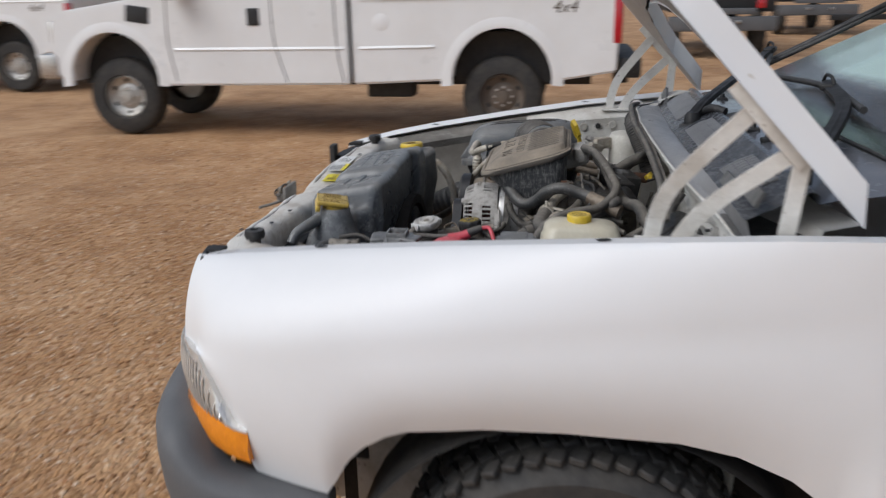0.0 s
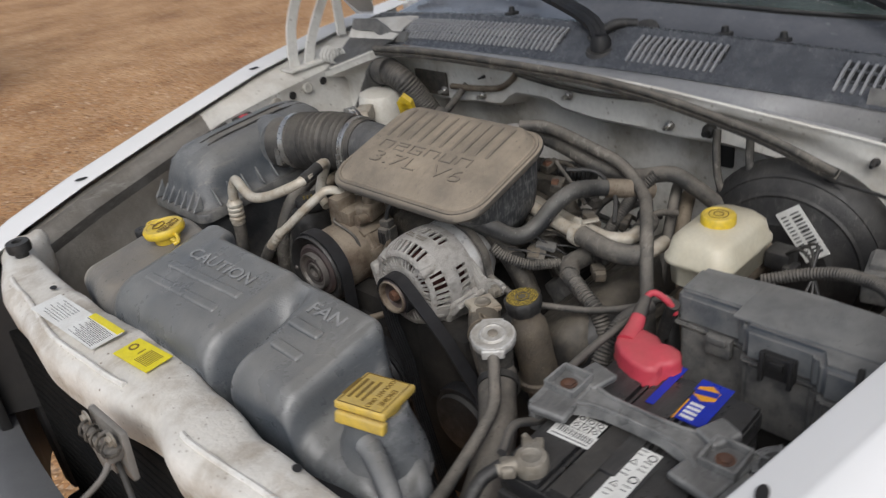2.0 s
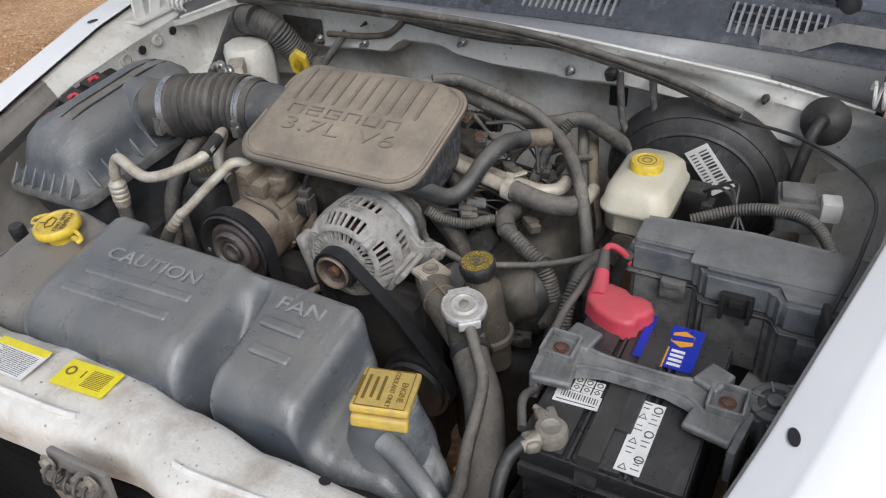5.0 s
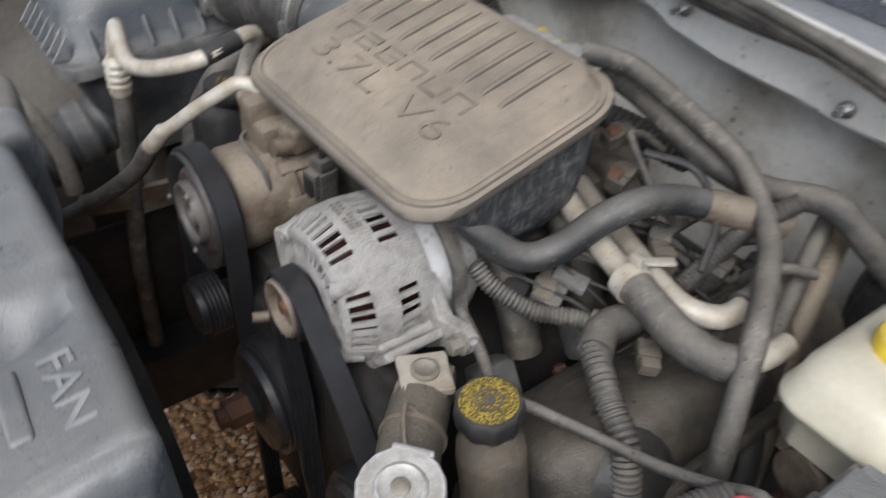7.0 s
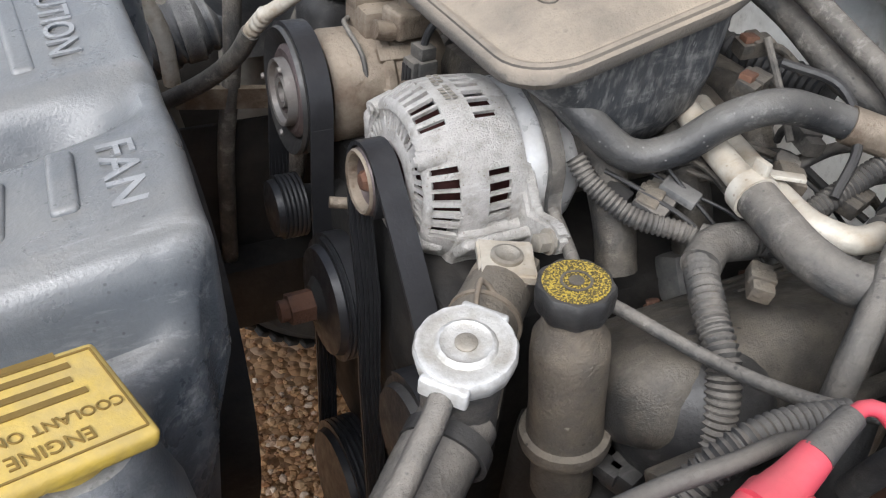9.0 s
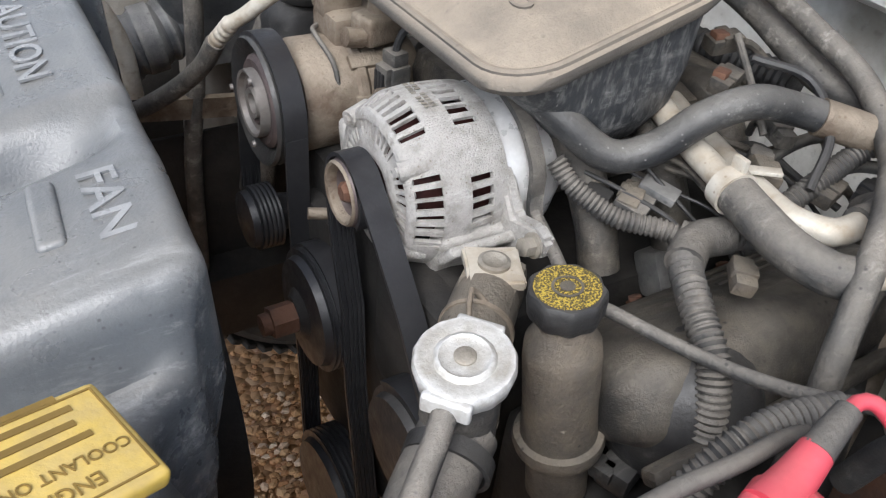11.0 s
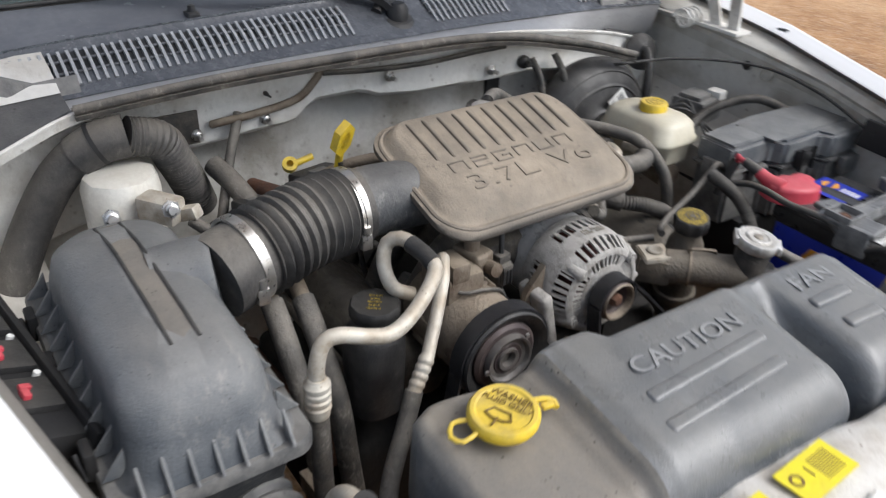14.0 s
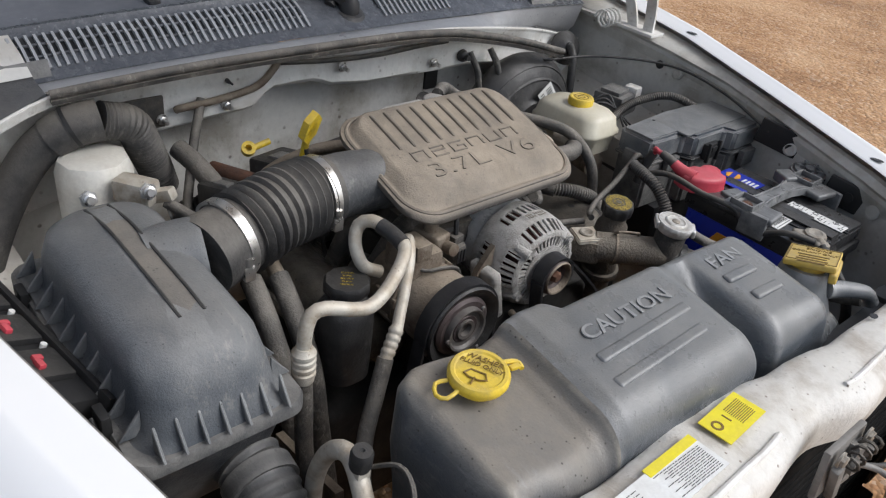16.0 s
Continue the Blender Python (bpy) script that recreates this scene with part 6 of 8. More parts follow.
# coolant cap
kc = part("coolant_cap", join(rbox((0.076, 0.068, 0.011), (-0.098, -0.288, 1.0335), 0.004, (4, 10, 18), 3), rbox((0.012, 0.066, 0.016), (-0.133, -0.299, 1.0245), 0.004, (4, 10, 18), 3), lathe([(0.026, -0.03), (0.027, -0.004), (0.030, 0.0)], (-0.094, -0.288, 1.030), (0.1, 0, 1), 28)), M_OCHRE, tank, "square faded yellow coolant cap")
km = pose(-0.098, -0.288, 1.0395, 4, 10, 18) @ pose(0, 0, 0, 0, 0, 180)
part("cap_lettering", join(lettering("ENGINE", 0.0105, km @ pose(0.004, 0.020, 0), 0.0004), lettering("COOLANT ONLY", 0.0085, km @ pose(0, 0.008, 0), 0.0004), *[moved(rbox((0.045 - 0.006 * (k % 2), 0.0035, 0.0008), (0, -0.004 - 0.009 * k, 0), 0), km) for k in range(4)]), M_INKBROWN, kc)
part("cap_border", join(*[moved(rbox(sz, at, 0), km) for sz, at in (((0.070, 0.001, 0.0008), (0, 0.0285, 0)), ((0.070, 0.001, 0.0008), (0, -0.0285, 0)), ((0.001, 0.057, 0.0008), (0.035, 0, 0)), ((0.001, 0.057, 0.0008), (-0.035, 0, 0)))]), M_INKBROWN, kc)
part("coolant_neck", lathe([(0.062, -0.075), (0.056, -0.045), (0.046, -0.018), (0.038, 0.004), (0.034, 0.022), (0.001, 0.024)], (-0.094, -0.284, 0.996), (0.06, -0.05, 1), 28), M_TANK, tank)
part("spout", tube([(-0.13, -0.30, 0.99), (-0.145, -0.335, 0.985), (-0.165, -0.375, 0.975), (-0.175, -0.392, 0.955)], (0.015, 0.011), 18), M_TANK, tank)

# ---- radiator cap, filler neck, hoses of the coolant ----
neck = thing("radiator_cap_neck", (0.14, -0.26, 0.86), "worn aluminium radiator cap on dusty coolant neck", "radiator cap")
rc = (0.129, -0.271, 0.983)
CAPN = (-0.12, -0.08, 1)
cap = part("cap", lathe([(0.027, -0.018), (0.0310, -0.014), (0.0325, -0.006), (0.0325, -0.002), (0.0310, 0.0008), (0.0270, 0.0012), (0.0200, 0.0002), (0.0185, 0.0022), (0.0165, 0.0030), (0.0150, 0.0016), (0.0120, 0.0012), (0.001, 0.0012)], rc, CAPN, 96, 16, 0.008), M_CAP, neck, angle=45)
for s in (-1, 1):
    part("cap_tab", join(rbox((0.007, 0.032, 0.014), (rc[0] + s * 0.0315 * 0.77, rc[1] + s * 0.0315 * 0.64, rc[2] - 0.0075 + s * 0.004), 0.003, (0, 0, 40), 3)), M_CAP, cap)
part("cap_rivet", lathe([(0.0072, 0), (0.0072, 0.0012), (0.006, 0.002), (0.001, 0.0022)], (rc[0], rc[1], rc[2] + 0.0012), CAPN, 20), M_LEAD, cap)
part("neck", tube([(0.130, -0.270, 0.965), (0.132, -0.268, 0.93), (0.135, -0.268, 0.90)], (0.027, 0.025), 24), M_HOSE, neck)
part("outlet", join(tube([(0.135, -0.265, 0.918), (0.175, -0.215, 0.920), (0.215, -0.175, 0.918)], 0.027, 24), rbox((0.055, 0.05, 0.045), (0.226, -0.165, 0.915), 0.012, (0, 0, 40))), M_NECK, neck)
part("bleed_flange", join(moved(prism([(0.026 * math.cos(a) * (1.25 if k % 2 == 0 else 0.85), 0.026 * math.sin(a) * (1.25 if k % 2 == 0 else 0.85)) for k, a in enumerate([math.pi * 2 * j / 8 for j in range(8)])], 0.010, bevel=0.002), pose(0.228, -0.162, 0.932, 0, 0, 20))), M_LINE, neck)
part("bleed_screw", lathe([(0.013, 0), (0.013, 0.003), (0.010, 0.004), (0.006, 0.002), (0.001, 0.002)], (0.228, -0.162, 0.942), n=24), M_LEAD, neck)
part("wire_clamp", join(lathe([(0.0272, -0.002), (0.0292, -0.002), (0.0292, 0.002), (0.0272, 0.002)], (0.190, -0.200, 0.919), (0.7, 0.7, 0), 32), tube([(0.175, -0.235, 0.94), (0.165, -0.225, 0.955), (0.185, -0.195, 0.957), (0.195, -0.20, 0.945)], 0.0022)), M_CAST, neck)
uh = thing("upper_radiator_hose", (0.0, -0.34, 0.8), "thick dusty rubber upper radiator hose", "hose")
part("hose", tube([(0.132, -0.272, 0.915), (0.10, -0.295, 0.905), (0.05, -0.335, 0.89), (-0.03, -0.372, 0.86), (-0.11, -0.385, 0.82), (-0.18, -0.385, 0.80)], 0.027, 24), M_HOSE, uh)
part("clamp", band(0.027, 0.0305, -0.006, 0.006, (0.115, -0.286, 0.909), (-0.7, -0.6, -0.2), 32), M_RUBBER, uh)


def hose(name, pts, r, mat, label, category="hose", ripple=0.0, pitch=0.007, n=14):
    """A loose hose or cable, one mesh."""
    ob = part(name, tube(pts, r, n, ripple=ripple, pitch=pitch), mat)
    return tagged(ob, label, category)


hose("overflow_hose", [(0.108, -0.288, 0.968), (0.085, -0.308, 0.955), (0.04, -0.340, 0.94), (-0.05, -0.362, 0.925), (-0.12, -0.385, 0.935), (-0.16, -0.39, 0.95)], 0.0085, M_HOSE, "thin grey rubber overflow hose from radiator cap")

# oil filler
oil = thing("oil_filler", (0.24, -0.24, 0.74), "grimy oil filler neck with worn yellow-printed black cap", "oil filler")
part("neck", lathe([(0.026, 0.0), (0.026, 0.050), (0.036, 0.056), (0.0375, 0.062), (0.036, 0.068), (0.031, 0.070), (0.0295, 0.10), (0.0300, 0.150), (0.0285, 0.166), (0.0225, 0.176), (0.0215, 0.20), (0.001, 0.20)], (0.252, -0.260, 0.765), (-0.10, 0.09, 1), 36), M_NECK, oil, "grimy tan-grey cast neck")
for k, z in enumerate((0.862, 0.872, 0.892)):
    part("cast_mark", tube([(0.224, -0.268 + 0.003 * k, z), (0.227, -0.278 + 0.003 * k, z + 0.003)], 0.0018, 6), M_NECK, oil)
OILN = (-0.08, 0.06, 1)
oc = part("cap", lathe([(0.0255, -0.022), (0.0270, -0.018), (0.0280, -0.006), (0.0275, -0.001), (0.0262, 0.001), (0.0250, 0.0012), (0.001, 0.0008)], (0.231, -0.242, 0.978), OILN, 96, 9, 0.035), M_RUBBER, oil, "scalloped dark grey plastic cap")
part("cap_print", lathe([(0.0238, 0.0), (0.0238, 0.0012), (0.001, 0.0012)], (0.231, -0.242, 0.9788), OILN, 40), M_OILCAP, oc)
part("cap_emblem", lathe([(0.0055, 0.0), (0.0055, 0.0006), (0.001, 0.0006)], (0.231, -0.242, 0.9802), OILN, 24), M_IRON, oc)
part("cap_emblem", band(0.0095, 0.0115, 0.0, 0.0005, (0.231, -0.242, 0.9801), OILN, 24), M_IRON, oc)

# ---- battery ----
bat = thing("battery", (0.08, -0.525, 0.76), "black car battery with blue and white labels", "battery")
part("case", rbox((0.256, 0.186, 0.185), (0.080, -0.525, 0.852), 0.006), M_CASE, bat)
part("top_cover", rbox((0.262, 0.192, 0.026), (0.080, -0.525, 0.948), 0.006), M_CASE, bat)
for dy in (-0.066, 0.004, 0.070):
    part("top_ridge", rbox((0.256, 0.055, 0.010), (0.080, -0.525 + dy, 0.963), 0.003), M_CASE, bat)
part("front_lip", rbox((0.01, 0.19, 0.02), (-0.052, -0.525, 0.925), 0.003), M_CASE, bat)
part("vent_strip", join(rbox((0.18, 0.028, 0.006), (0.10, -0.530, 0.970), 0.002), rbox((0.262, 0.004, 0.004), (0.08, -0.490, 0.966), 0.001), rbox((0.262, 0.004, 0.004), (0.08, -0.556, 0.966), 0.001)), M_CASE, bat)
part("blue_side", rbox((0.236, 0.002, 0.148), (0.080, -0.4305, 0.858), 0.0008), M_BLUE, bat, "blue printed side panel")
part("side_emblem", moved(prism([(0.022 * math.cos(math.pi * k / 3), 0.022 * math.sin(math.pi * k / 3)) for k in range(6)], 0.002), pose(0.115, -0.428, 0.895, 90, 0, 0)), M_ORANGE, bat)
part("blue_label", rbox((0.082, 0.042, 0.001), (0.175, -0.561, 0.9695), 0), M_BLUE, bat, "blue top label")
part("blue_label", rbox((0.084, 0.011, 0.001), (0.178, -0.512, 0.9725), 0), M_BLUE, bat)
part("emblem", moved(prism([(0.016 * math.cos(math.pi * k / 3), 0.016 * math.sin(math.pi * k / 3)) for k in range(6)], 0.001), pose(0.192, -0.558, 0.9701)), M_ORANGE, bat)
part("emblem_band", rbox((0.010, 0.028, 0.0012), (0.192, -0.558, 0.9708), 0, (0, 0, 12)), M_BLUE, bat)
part("label_bar", join(*[rbox((0.0045, 0.017, 0.0012), (0.167 - 0.0085 * k, -0.558, 0.9702), 0) for k in range(4)]), M_WLABEL, bat)
part("label_edge", rbox((0.040, 0.004, 0.0012), (0.152, -0.544, 0.9702), 0), M_ORANGE, bat)
part("white_label", rbox((0.112, 0.029, 0.001), (0.012, -0.555, 0.9698), 0), M_WLABEL, bat, "white warning label")
lp = []
for k in range(3):
    lp += [band(0.0042, 0.0054, 0, 0.0006, (0.058 - 0.040 * k, -0.563, 0.9704), (0, 0, 1), 18), band(0.0045, 0.0058, 0, 0.0006, (0.042 - 0.040 * k, -0.549, 0.9704), (0, 0, 1), 3)]
for k in range(15):
    lp.append(rbox((0.0011, 0.010 - 0.003 * (k % 2), 0.0006), (0.064 - 0.0072 * k, -0.549 if k % 5 < 2 else -0.562, 0.9704), 0))
lp.append(rbox((0.060, 0.0035, 0.0006), (0.018, -0.572, 0.9704), 0))
part("label_print", join(*lp), M_INK, bat)
part("white_label", rbox((0.022, 0.056, 0.001), (0.038, -0.469, 0.9698), 0, (0, 0, 3)), M_WLABEL, bat)
part("label_print", join(*[rbox((0.010, 0.0009 + 0.0006 * (k % 2), 0.0006), (0.041, -0.493 + 0.0032 * k, 0.9704), 0, (0, 0, 3)) for k in range(15)], rbox((0.0012, 0.048, 0.0006), (0.031, -0.469, 0.9704), 0, (0, 0, 3))), M_INK, bat)
part("icon_label", join(*[rbox((0.011, 0.011, 0.001), (0.056 + 0.013 * (k % 2), -0.462 - 0.013 * (k // 2), 0.9698), 0) for k in range(6)]), M_WLABEL, bat)
part("icon_print", join(*[band(0.0028, 0.004, 0, 0.0006, (0.056 + 0.013 * (k % 2), -0.462 - 0.013 * (k // 2), 0.9703), (0, 0, 1), 12 if k % 2 else 4) for k in range(6)]), M_INK, bat)
part("top_teeth", join(*[rbox((0.005, 0.0016, 0.001), (0.118, -0.468 - 0.0035 * k, 0.9690), 0) for k in range(12)]), M_WLABEL, bat)
part("positive_post", lathe([(0.010, 0), (0.009, 0.018), (0.001, 0.019)], (0.185, -0.462, 0.965), n=16), M_LEAD, bat)
part("negative_post", lathe([(0.010, 0), (0.009, 0.020), (0.001, 0.021)], (-0.030, -0.462, 0.965), n=16), M_LEAD, bat)
tagged(part("battery_clamp", join(lathe([(0.0105, -0.002), (0.019, -0.002), (0.020, 0.002), (0.020, 0.014), (0.018, 0.018), (0.012, 0.019), (0.0105, 0.018)], (-0.030, -0.462, 0.968), n=28), rbox((0.030, 0.013, 0.014), (-0.016, -0.446, 0.976), 0.004, (0, 0, 42), 3), rbox((0.030, 0.011, 0.013), (-0.008, -0.456, 0.976), 0.004, (0, 0, 38), 3),
                                       tube([(-0.002, -0.430, 0.978), (-0.012, -0.462, 0.978)], 0.0042, 10), rbox((0.026, 0.018, 0.016), (-0.052, -0.446, 0.976), 0.006, (0, 0, 40), 3), tube([(-0.044, -0.452, 0.978), (-0.062, -0.438, 0.976)], (0.010, 0.0085), 14))
                  , M_LEAD), "dull corroded battery terminal clamp on negative post", "clamp")
br = thing("battery_bracket", (0.10, -0.53, 0.96), "grey plastic battery hold-down bracket with bolts", "bracket")
part("bar", loft([[(0.088 - w, y, 0.979), (0.088 - w * 0.86, y, 0.991), (0.088 + w * 0.86, y, 0.991), (0.088 + w, y, 0.979)] for w, y in ((0.034, -0.445), (0.023, -0.466), (0.0165, -0.49), (0.0155, -0.53), (0.0165, -0.565), (0.024, -0.592), (0.038, -0.615))]), M_BRACKET, br, angle=45)
for x in (0.076, 0.100):
    part("bracket_rib", tube([(x + (x - 0.088) * 0.9, -0.448, 0.991), (x, -0.48, 0.992), (x, -0.58, 0.992), (x + (x - 0.088) * 1.3, -0.612, 0.990)], 0.0026, 8), M_BRACKET, br)
# end plates with bolt pockets, ears and feet
part("end_plate", join(rbox((0.095, 0.050, 0.012), (0.078, -0.431, 0.988), 0.005, (0, 0, 6), 3), rbox((0.040, 0.040, 0.010), (0.122, -0.444, 0.990), 0.004, (0, 0, -14), 3), rbox((0.05, 0.012, 0.045), (0.060, -0.411, 0.972), 0.004, (0, 0, 4), 2)), M_BRACKET, br)
part("end_plate", join(rbox((0.085, 0.056, 0.012), (0.070, -0.628, 0.984), 0.005, (0, 0, -10), 3), rbox((0.040, 0.034, 0.022), (0.112, -0.612, 0.988), 0.005, (0, 0, -24), 3), rbox((0.07, 0.010, 0.05), (0.05, -0.657, 0.962), 0.004, (0, 0, -8), 2)), M_BRACKET, br)
for x, y, z in ((0.090, -0.428, 0.994), (0.084, -0.634, 0.990)):
    for ex, ey, sx, sy in ((0.021, 0, 0.004, 0.042), (-0.021, 0, 0.004, 0.042), (0, 0.020, 0.042, 0.004), (0, -0.020, 0.042, 0.004)):
        part("pocket_rim", rbox((sx, sy, 0.014), (x + ex, y + ey, z + 0.003), 0.0016, (0, 0, 0)), M_BRACKET, br)
    part("bolt", hexbolt((x, y, z - 0.001), (0, 0, 1), 0.008, 0.004), M_RUST, br)
part("strap", ribbon([(x, -0.512, 0.972 if x > -0.05 else 0.93) for x in (0.09, 0.05, 0.0, -0.045, -0.055, -0.057)], 0.026, 0.003, (0, 1, 0)), M_RUBBER, br)
red = thing("terminal_cover", (0.205, -0.465, 0.96), "red soft plastic battery terminal cover and cable", "terminal cover")
BOOT = [(0.238, -0.424), (0.212, -0.418), (0.184, -0.424), (0.162, -0.442), (0.148, -0.466), (0.145, -0.486), (0.155, -0.499), (0.172, -0.499), (0.182, -0.510), (0.200, -0.514), (0.218, -0.507), (0.225, -0.492), (0.222, -0.478), (0.234, -0.468), (0.240, -0.446)]
BC = (0.196, -0.462)


def boot_ring(k, z, dx=0.0):
    return [(BC[0] + dx + (0.236 - (0.236 - x) * 0.74 - BC[0]) * k, BC[1] + (y - BC[1]) * k, z + 0.05 * (x - BC[0])) for x, y in BOOT]


part("boot", join(loft([boot_ring(1.04, 0.966), boot_ring(1.04, 0.971), boot_ring(1.0, 0.973), boot_ring(1.0, 0.987), boot_ring(0.95, 0.993), boot_ring(0.80, 0.9955), boot_ring(0.4, 0.9965)]),
                  tube([(0.208, -0.436, 0.988), (0.234, -0.431, 0.994), (0.252, -0.427, 1.002)], (0.0145, 0.0100), 18)), M_RED, red, angle=50)
part("cable_sleeve", tube([(0.250, -0.428, 1.002), (0.266, -0.424, 1.008), (0.280, -0.421, 1.013)], (0.0098, 0.0078), 14), M_BELLOWS, red)
part("cable", tube([(0.274, -0.422, 1.011), (0.288, -0.420, 1.014), (0.297, -0.425, 1.014), (0.303, -0.435, 1.006), (0.308, -0.444, 0.994), (0.312, -0.448, 0.980)], 0.0048, 14), M_RED, red)
part("cable_sleeve", tube([(0.310, -0.446, 0.996), (0.316, -0.436, 0.970), (0.32, -0.425, 0.93)], 0.009, 14), M_RUBBER, red)
tray = tagged(part("battery_tray", join(rbox((0.30, 0.22, 0.02), (0.08, -0.525, 0.748), 0.006), rbox((0.02, 0.2, 0.30), (0.20, -0.525, 0.60), 0.005)), M_BLACK), "black steel battery tray under the battery", "tray")

hose("ground_cable", [(-0.055, -0.440, 0.978), (-0.085, -0.428, 0.965), (-0.125, -0.432, 0.92), (-0.135, -0.45, 0.86), (-0.12, -0.47, 0.80)], 0.0085, M_RUBBER, "black battery ground cable from negative clamp", "cable")
hose("ground_cable", [(-0.045, -0.432, 0.985), (0.0, -0.415, 0.985), (0.06, -0.414, 0.955), (0.10, -0.408, 0.985), (0.168, -0.403, 0.985), (0.220, -0.407, 0.987), (0.255, -0.406, 0.984), (0.30, -0.402, 0.965)], 0.0056, M_BELLOWS, "black cable along the battery to the fuse box", "cable")
hose("charge_cable", [(0.262, -0.215, 0.940), (0.285, -0.240, 0.933), (0.312, -0.295, 0.930), (0.320, -0.345, 0.945), (0.328, -0.390, 0.965), (0.332, -0.420, 0.985), (0.335, -0.440, 0.975)], 0.0055, M_HOSE, "grey sleeved cable crossing to the fuse box", "cable")

# horn-like canister beside the battery
hn = thing("horn", (0.145, -0.685, 0.85), "round dusty black horn beside the battery", "horn")
hb = part("horn_body", lathe([(0.030, 0), (0.036, 0.01), (0.036, 0.075), (0.034, 0.082), (0.030, 0.082), (0.028, 0.086), (0.020, 0.088), (0.018, 0.085), (0.010, 0.085), (0.009, 0.091), (0.001, 0.091)], (0.112, -0.690, 0.908), (-0.1, 0.08, 1), 36), M_BRACKET, hn)
for k in range(6):
    part("horn_rib", moved(rbox((0.016, 0.003, 0.003), (0.021, 0, 0.0885), 0.001), pose(0.112, -0.690, 0.908) @ Vector((0, 0, 1)).rotation_difference(Vector((-0.1, 0.08, 1)).normalized()).to_matrix().to_4x4() @ pose(0, 0, 0, 0, 0, 60 * k + 20)), M_BRACKET, hb)
part("tag", rbox((0.03, 0.002, 0.02), (0.092, -0.662, 0.925), 0, (0, 0, -20)), M_RED, hn)

# ---- fuse box ----
fb = thing("fuse_box", (0.33, -0.58, 0.86), "dusty dark grey plastic fuse box with latched lid", "fuse box")
FBO = [(0.318, -0.446), (0.400, -0.446), (0.412, -0.60), (0.405, -0.72), (0.385, -0.755), (0.262, -0.755), (0.262, -0.662), (0.286, -0.650), (0.288, -0.556), (0.316, -0.545)]
part("lid", join(prism(FBO[::-1], 0.050, pose(0, 0, 0.964), 0.007, 3), rbox((0.055, 0.10, 0.003), (0.355, -0.50, 1.0148), 0.0015), rbox((0.09, 0.22, 0.004), (0.345, -0.645, 1.0145), 0.0018)), M_FILTER, fb)
part("lid_edge", prism([(0.355 + (x - 0.355) * 1.03, -0.60 + (y + 0.60) * 1.02) for x, y in FBO][::-1], 0.007, pose(0, 0, 0.959), 0.0025, 2), M_PLASTIC, fb)
part("base", prism([(0.355 + (x - 0.355) * 0.96, -0.60 + (y + 0.60) * 0.97) for x, y in FBO][::-1], 0.105, pose(0, 0, 0.856), 0.006, 2), M_PLASTIC, fb)
part("latch", join(rbox((0.012, 0.044, 0.034), (0.281, -0.606, 0.976), 0.003), rbox((0.008, 0.006, 0.044), (0.273, -0.588, 0.976), 0.002), rbox((0.008, 0.006, 0.044), (0.273, -0.624, 0.976), 0.002), rbox((0.006, 0.018, 0.012), (0.273, -0.606, 0.982), 0.002)), M_BLACK, fb)
part("latch", join(rbox((0.012, 0.036, 0.030), (0.309, -0.515, 0.955), 0.003), rbox((0.008, 0.026, 0.010), (0.303, -0.515, 0.966), 0.002)), M_PLASTIC, fb)
part("latch", rbox((0.014, 0.046, 0.034), (0.252, -0.712, 0.950), 0.003), M_PLASTIC, fb)
part("side_clip", rbox((0.03, 0.010, 0.03), (0.36, -0.441, 0.965), 0.003), M_PLASTIC, fb)
part("fuse_box_stand", rbox((0.10, 0.22, 0.12), (0.35, -0.60, 0.80), 0.01), M_BLACK, fb)

# ---- brakes ----
boo = thing("brake_booster", (0.69, -0.47, 0.83), "large round black brake booster on the firewall", "brake booster")
part("shell", lathe([(0.001, 0.0), (0.078, 0.0), (0.088, 0.010), (0.118, 0.016), (0.145, 0.030), (0.158, 0.046), (0.164, 0.056), (0.168, 0.070), (0.160, 0.090), (0.130, 0.11), (0.001, 0.11)], (0.640, -0.458, 0.895), (1, 0, 0.05), 56), M_RUBBER, boo)
for r, h in ((0.124, 0.0175), (0.150, 0.034)):
    part("pressed_ring", lathe([(r - 0.004, -0.0005), (r, -0.0018), (r + 0.004, 0.002), (r, 0.004), (r - 0.004, -0.0005)], (0.640 + h, -0.458, 0.895 + h * 0.05), (1, 0, 0.05), 56, ring=True), M_RUBBER, boo)
lm = Matrix.Translation((0.6365, -0.492, 0.970)) @ Matrix(((0, 0, -1, 0), (-1, 0, 0, 0), (0, 1, 0, 0), (0, 0, 0, 1))) @ Matrix.Rotation(radians(-52), 4, "Z")
lb = part("label", moved(rbox((0.092, 0.044, 0.0012), (0, 0, 0.004), 0), lm), M_WLABEL, boo, "pale printed label")
part("label_print", join(*[moved(rbox((0.0022 + 0.001 * (k % 3), 0.016, 0.0006), (-0.036 + 0.0065 * k, 0.008, 0.005), 0), lm) for k in range(12)], *[moved(rbox((0.0022, 0.010, 0.0006), (-0.036 + 0.0065 * k, -0.012, 0.005), 0), lm) for k in range(12)]), M_INK, lb)
mc = thing("brake_fluid_reservoir", (0.50, -0.42, 0.88), "milky plastic brake fluid reservoir with yellow cap", "reservoir")
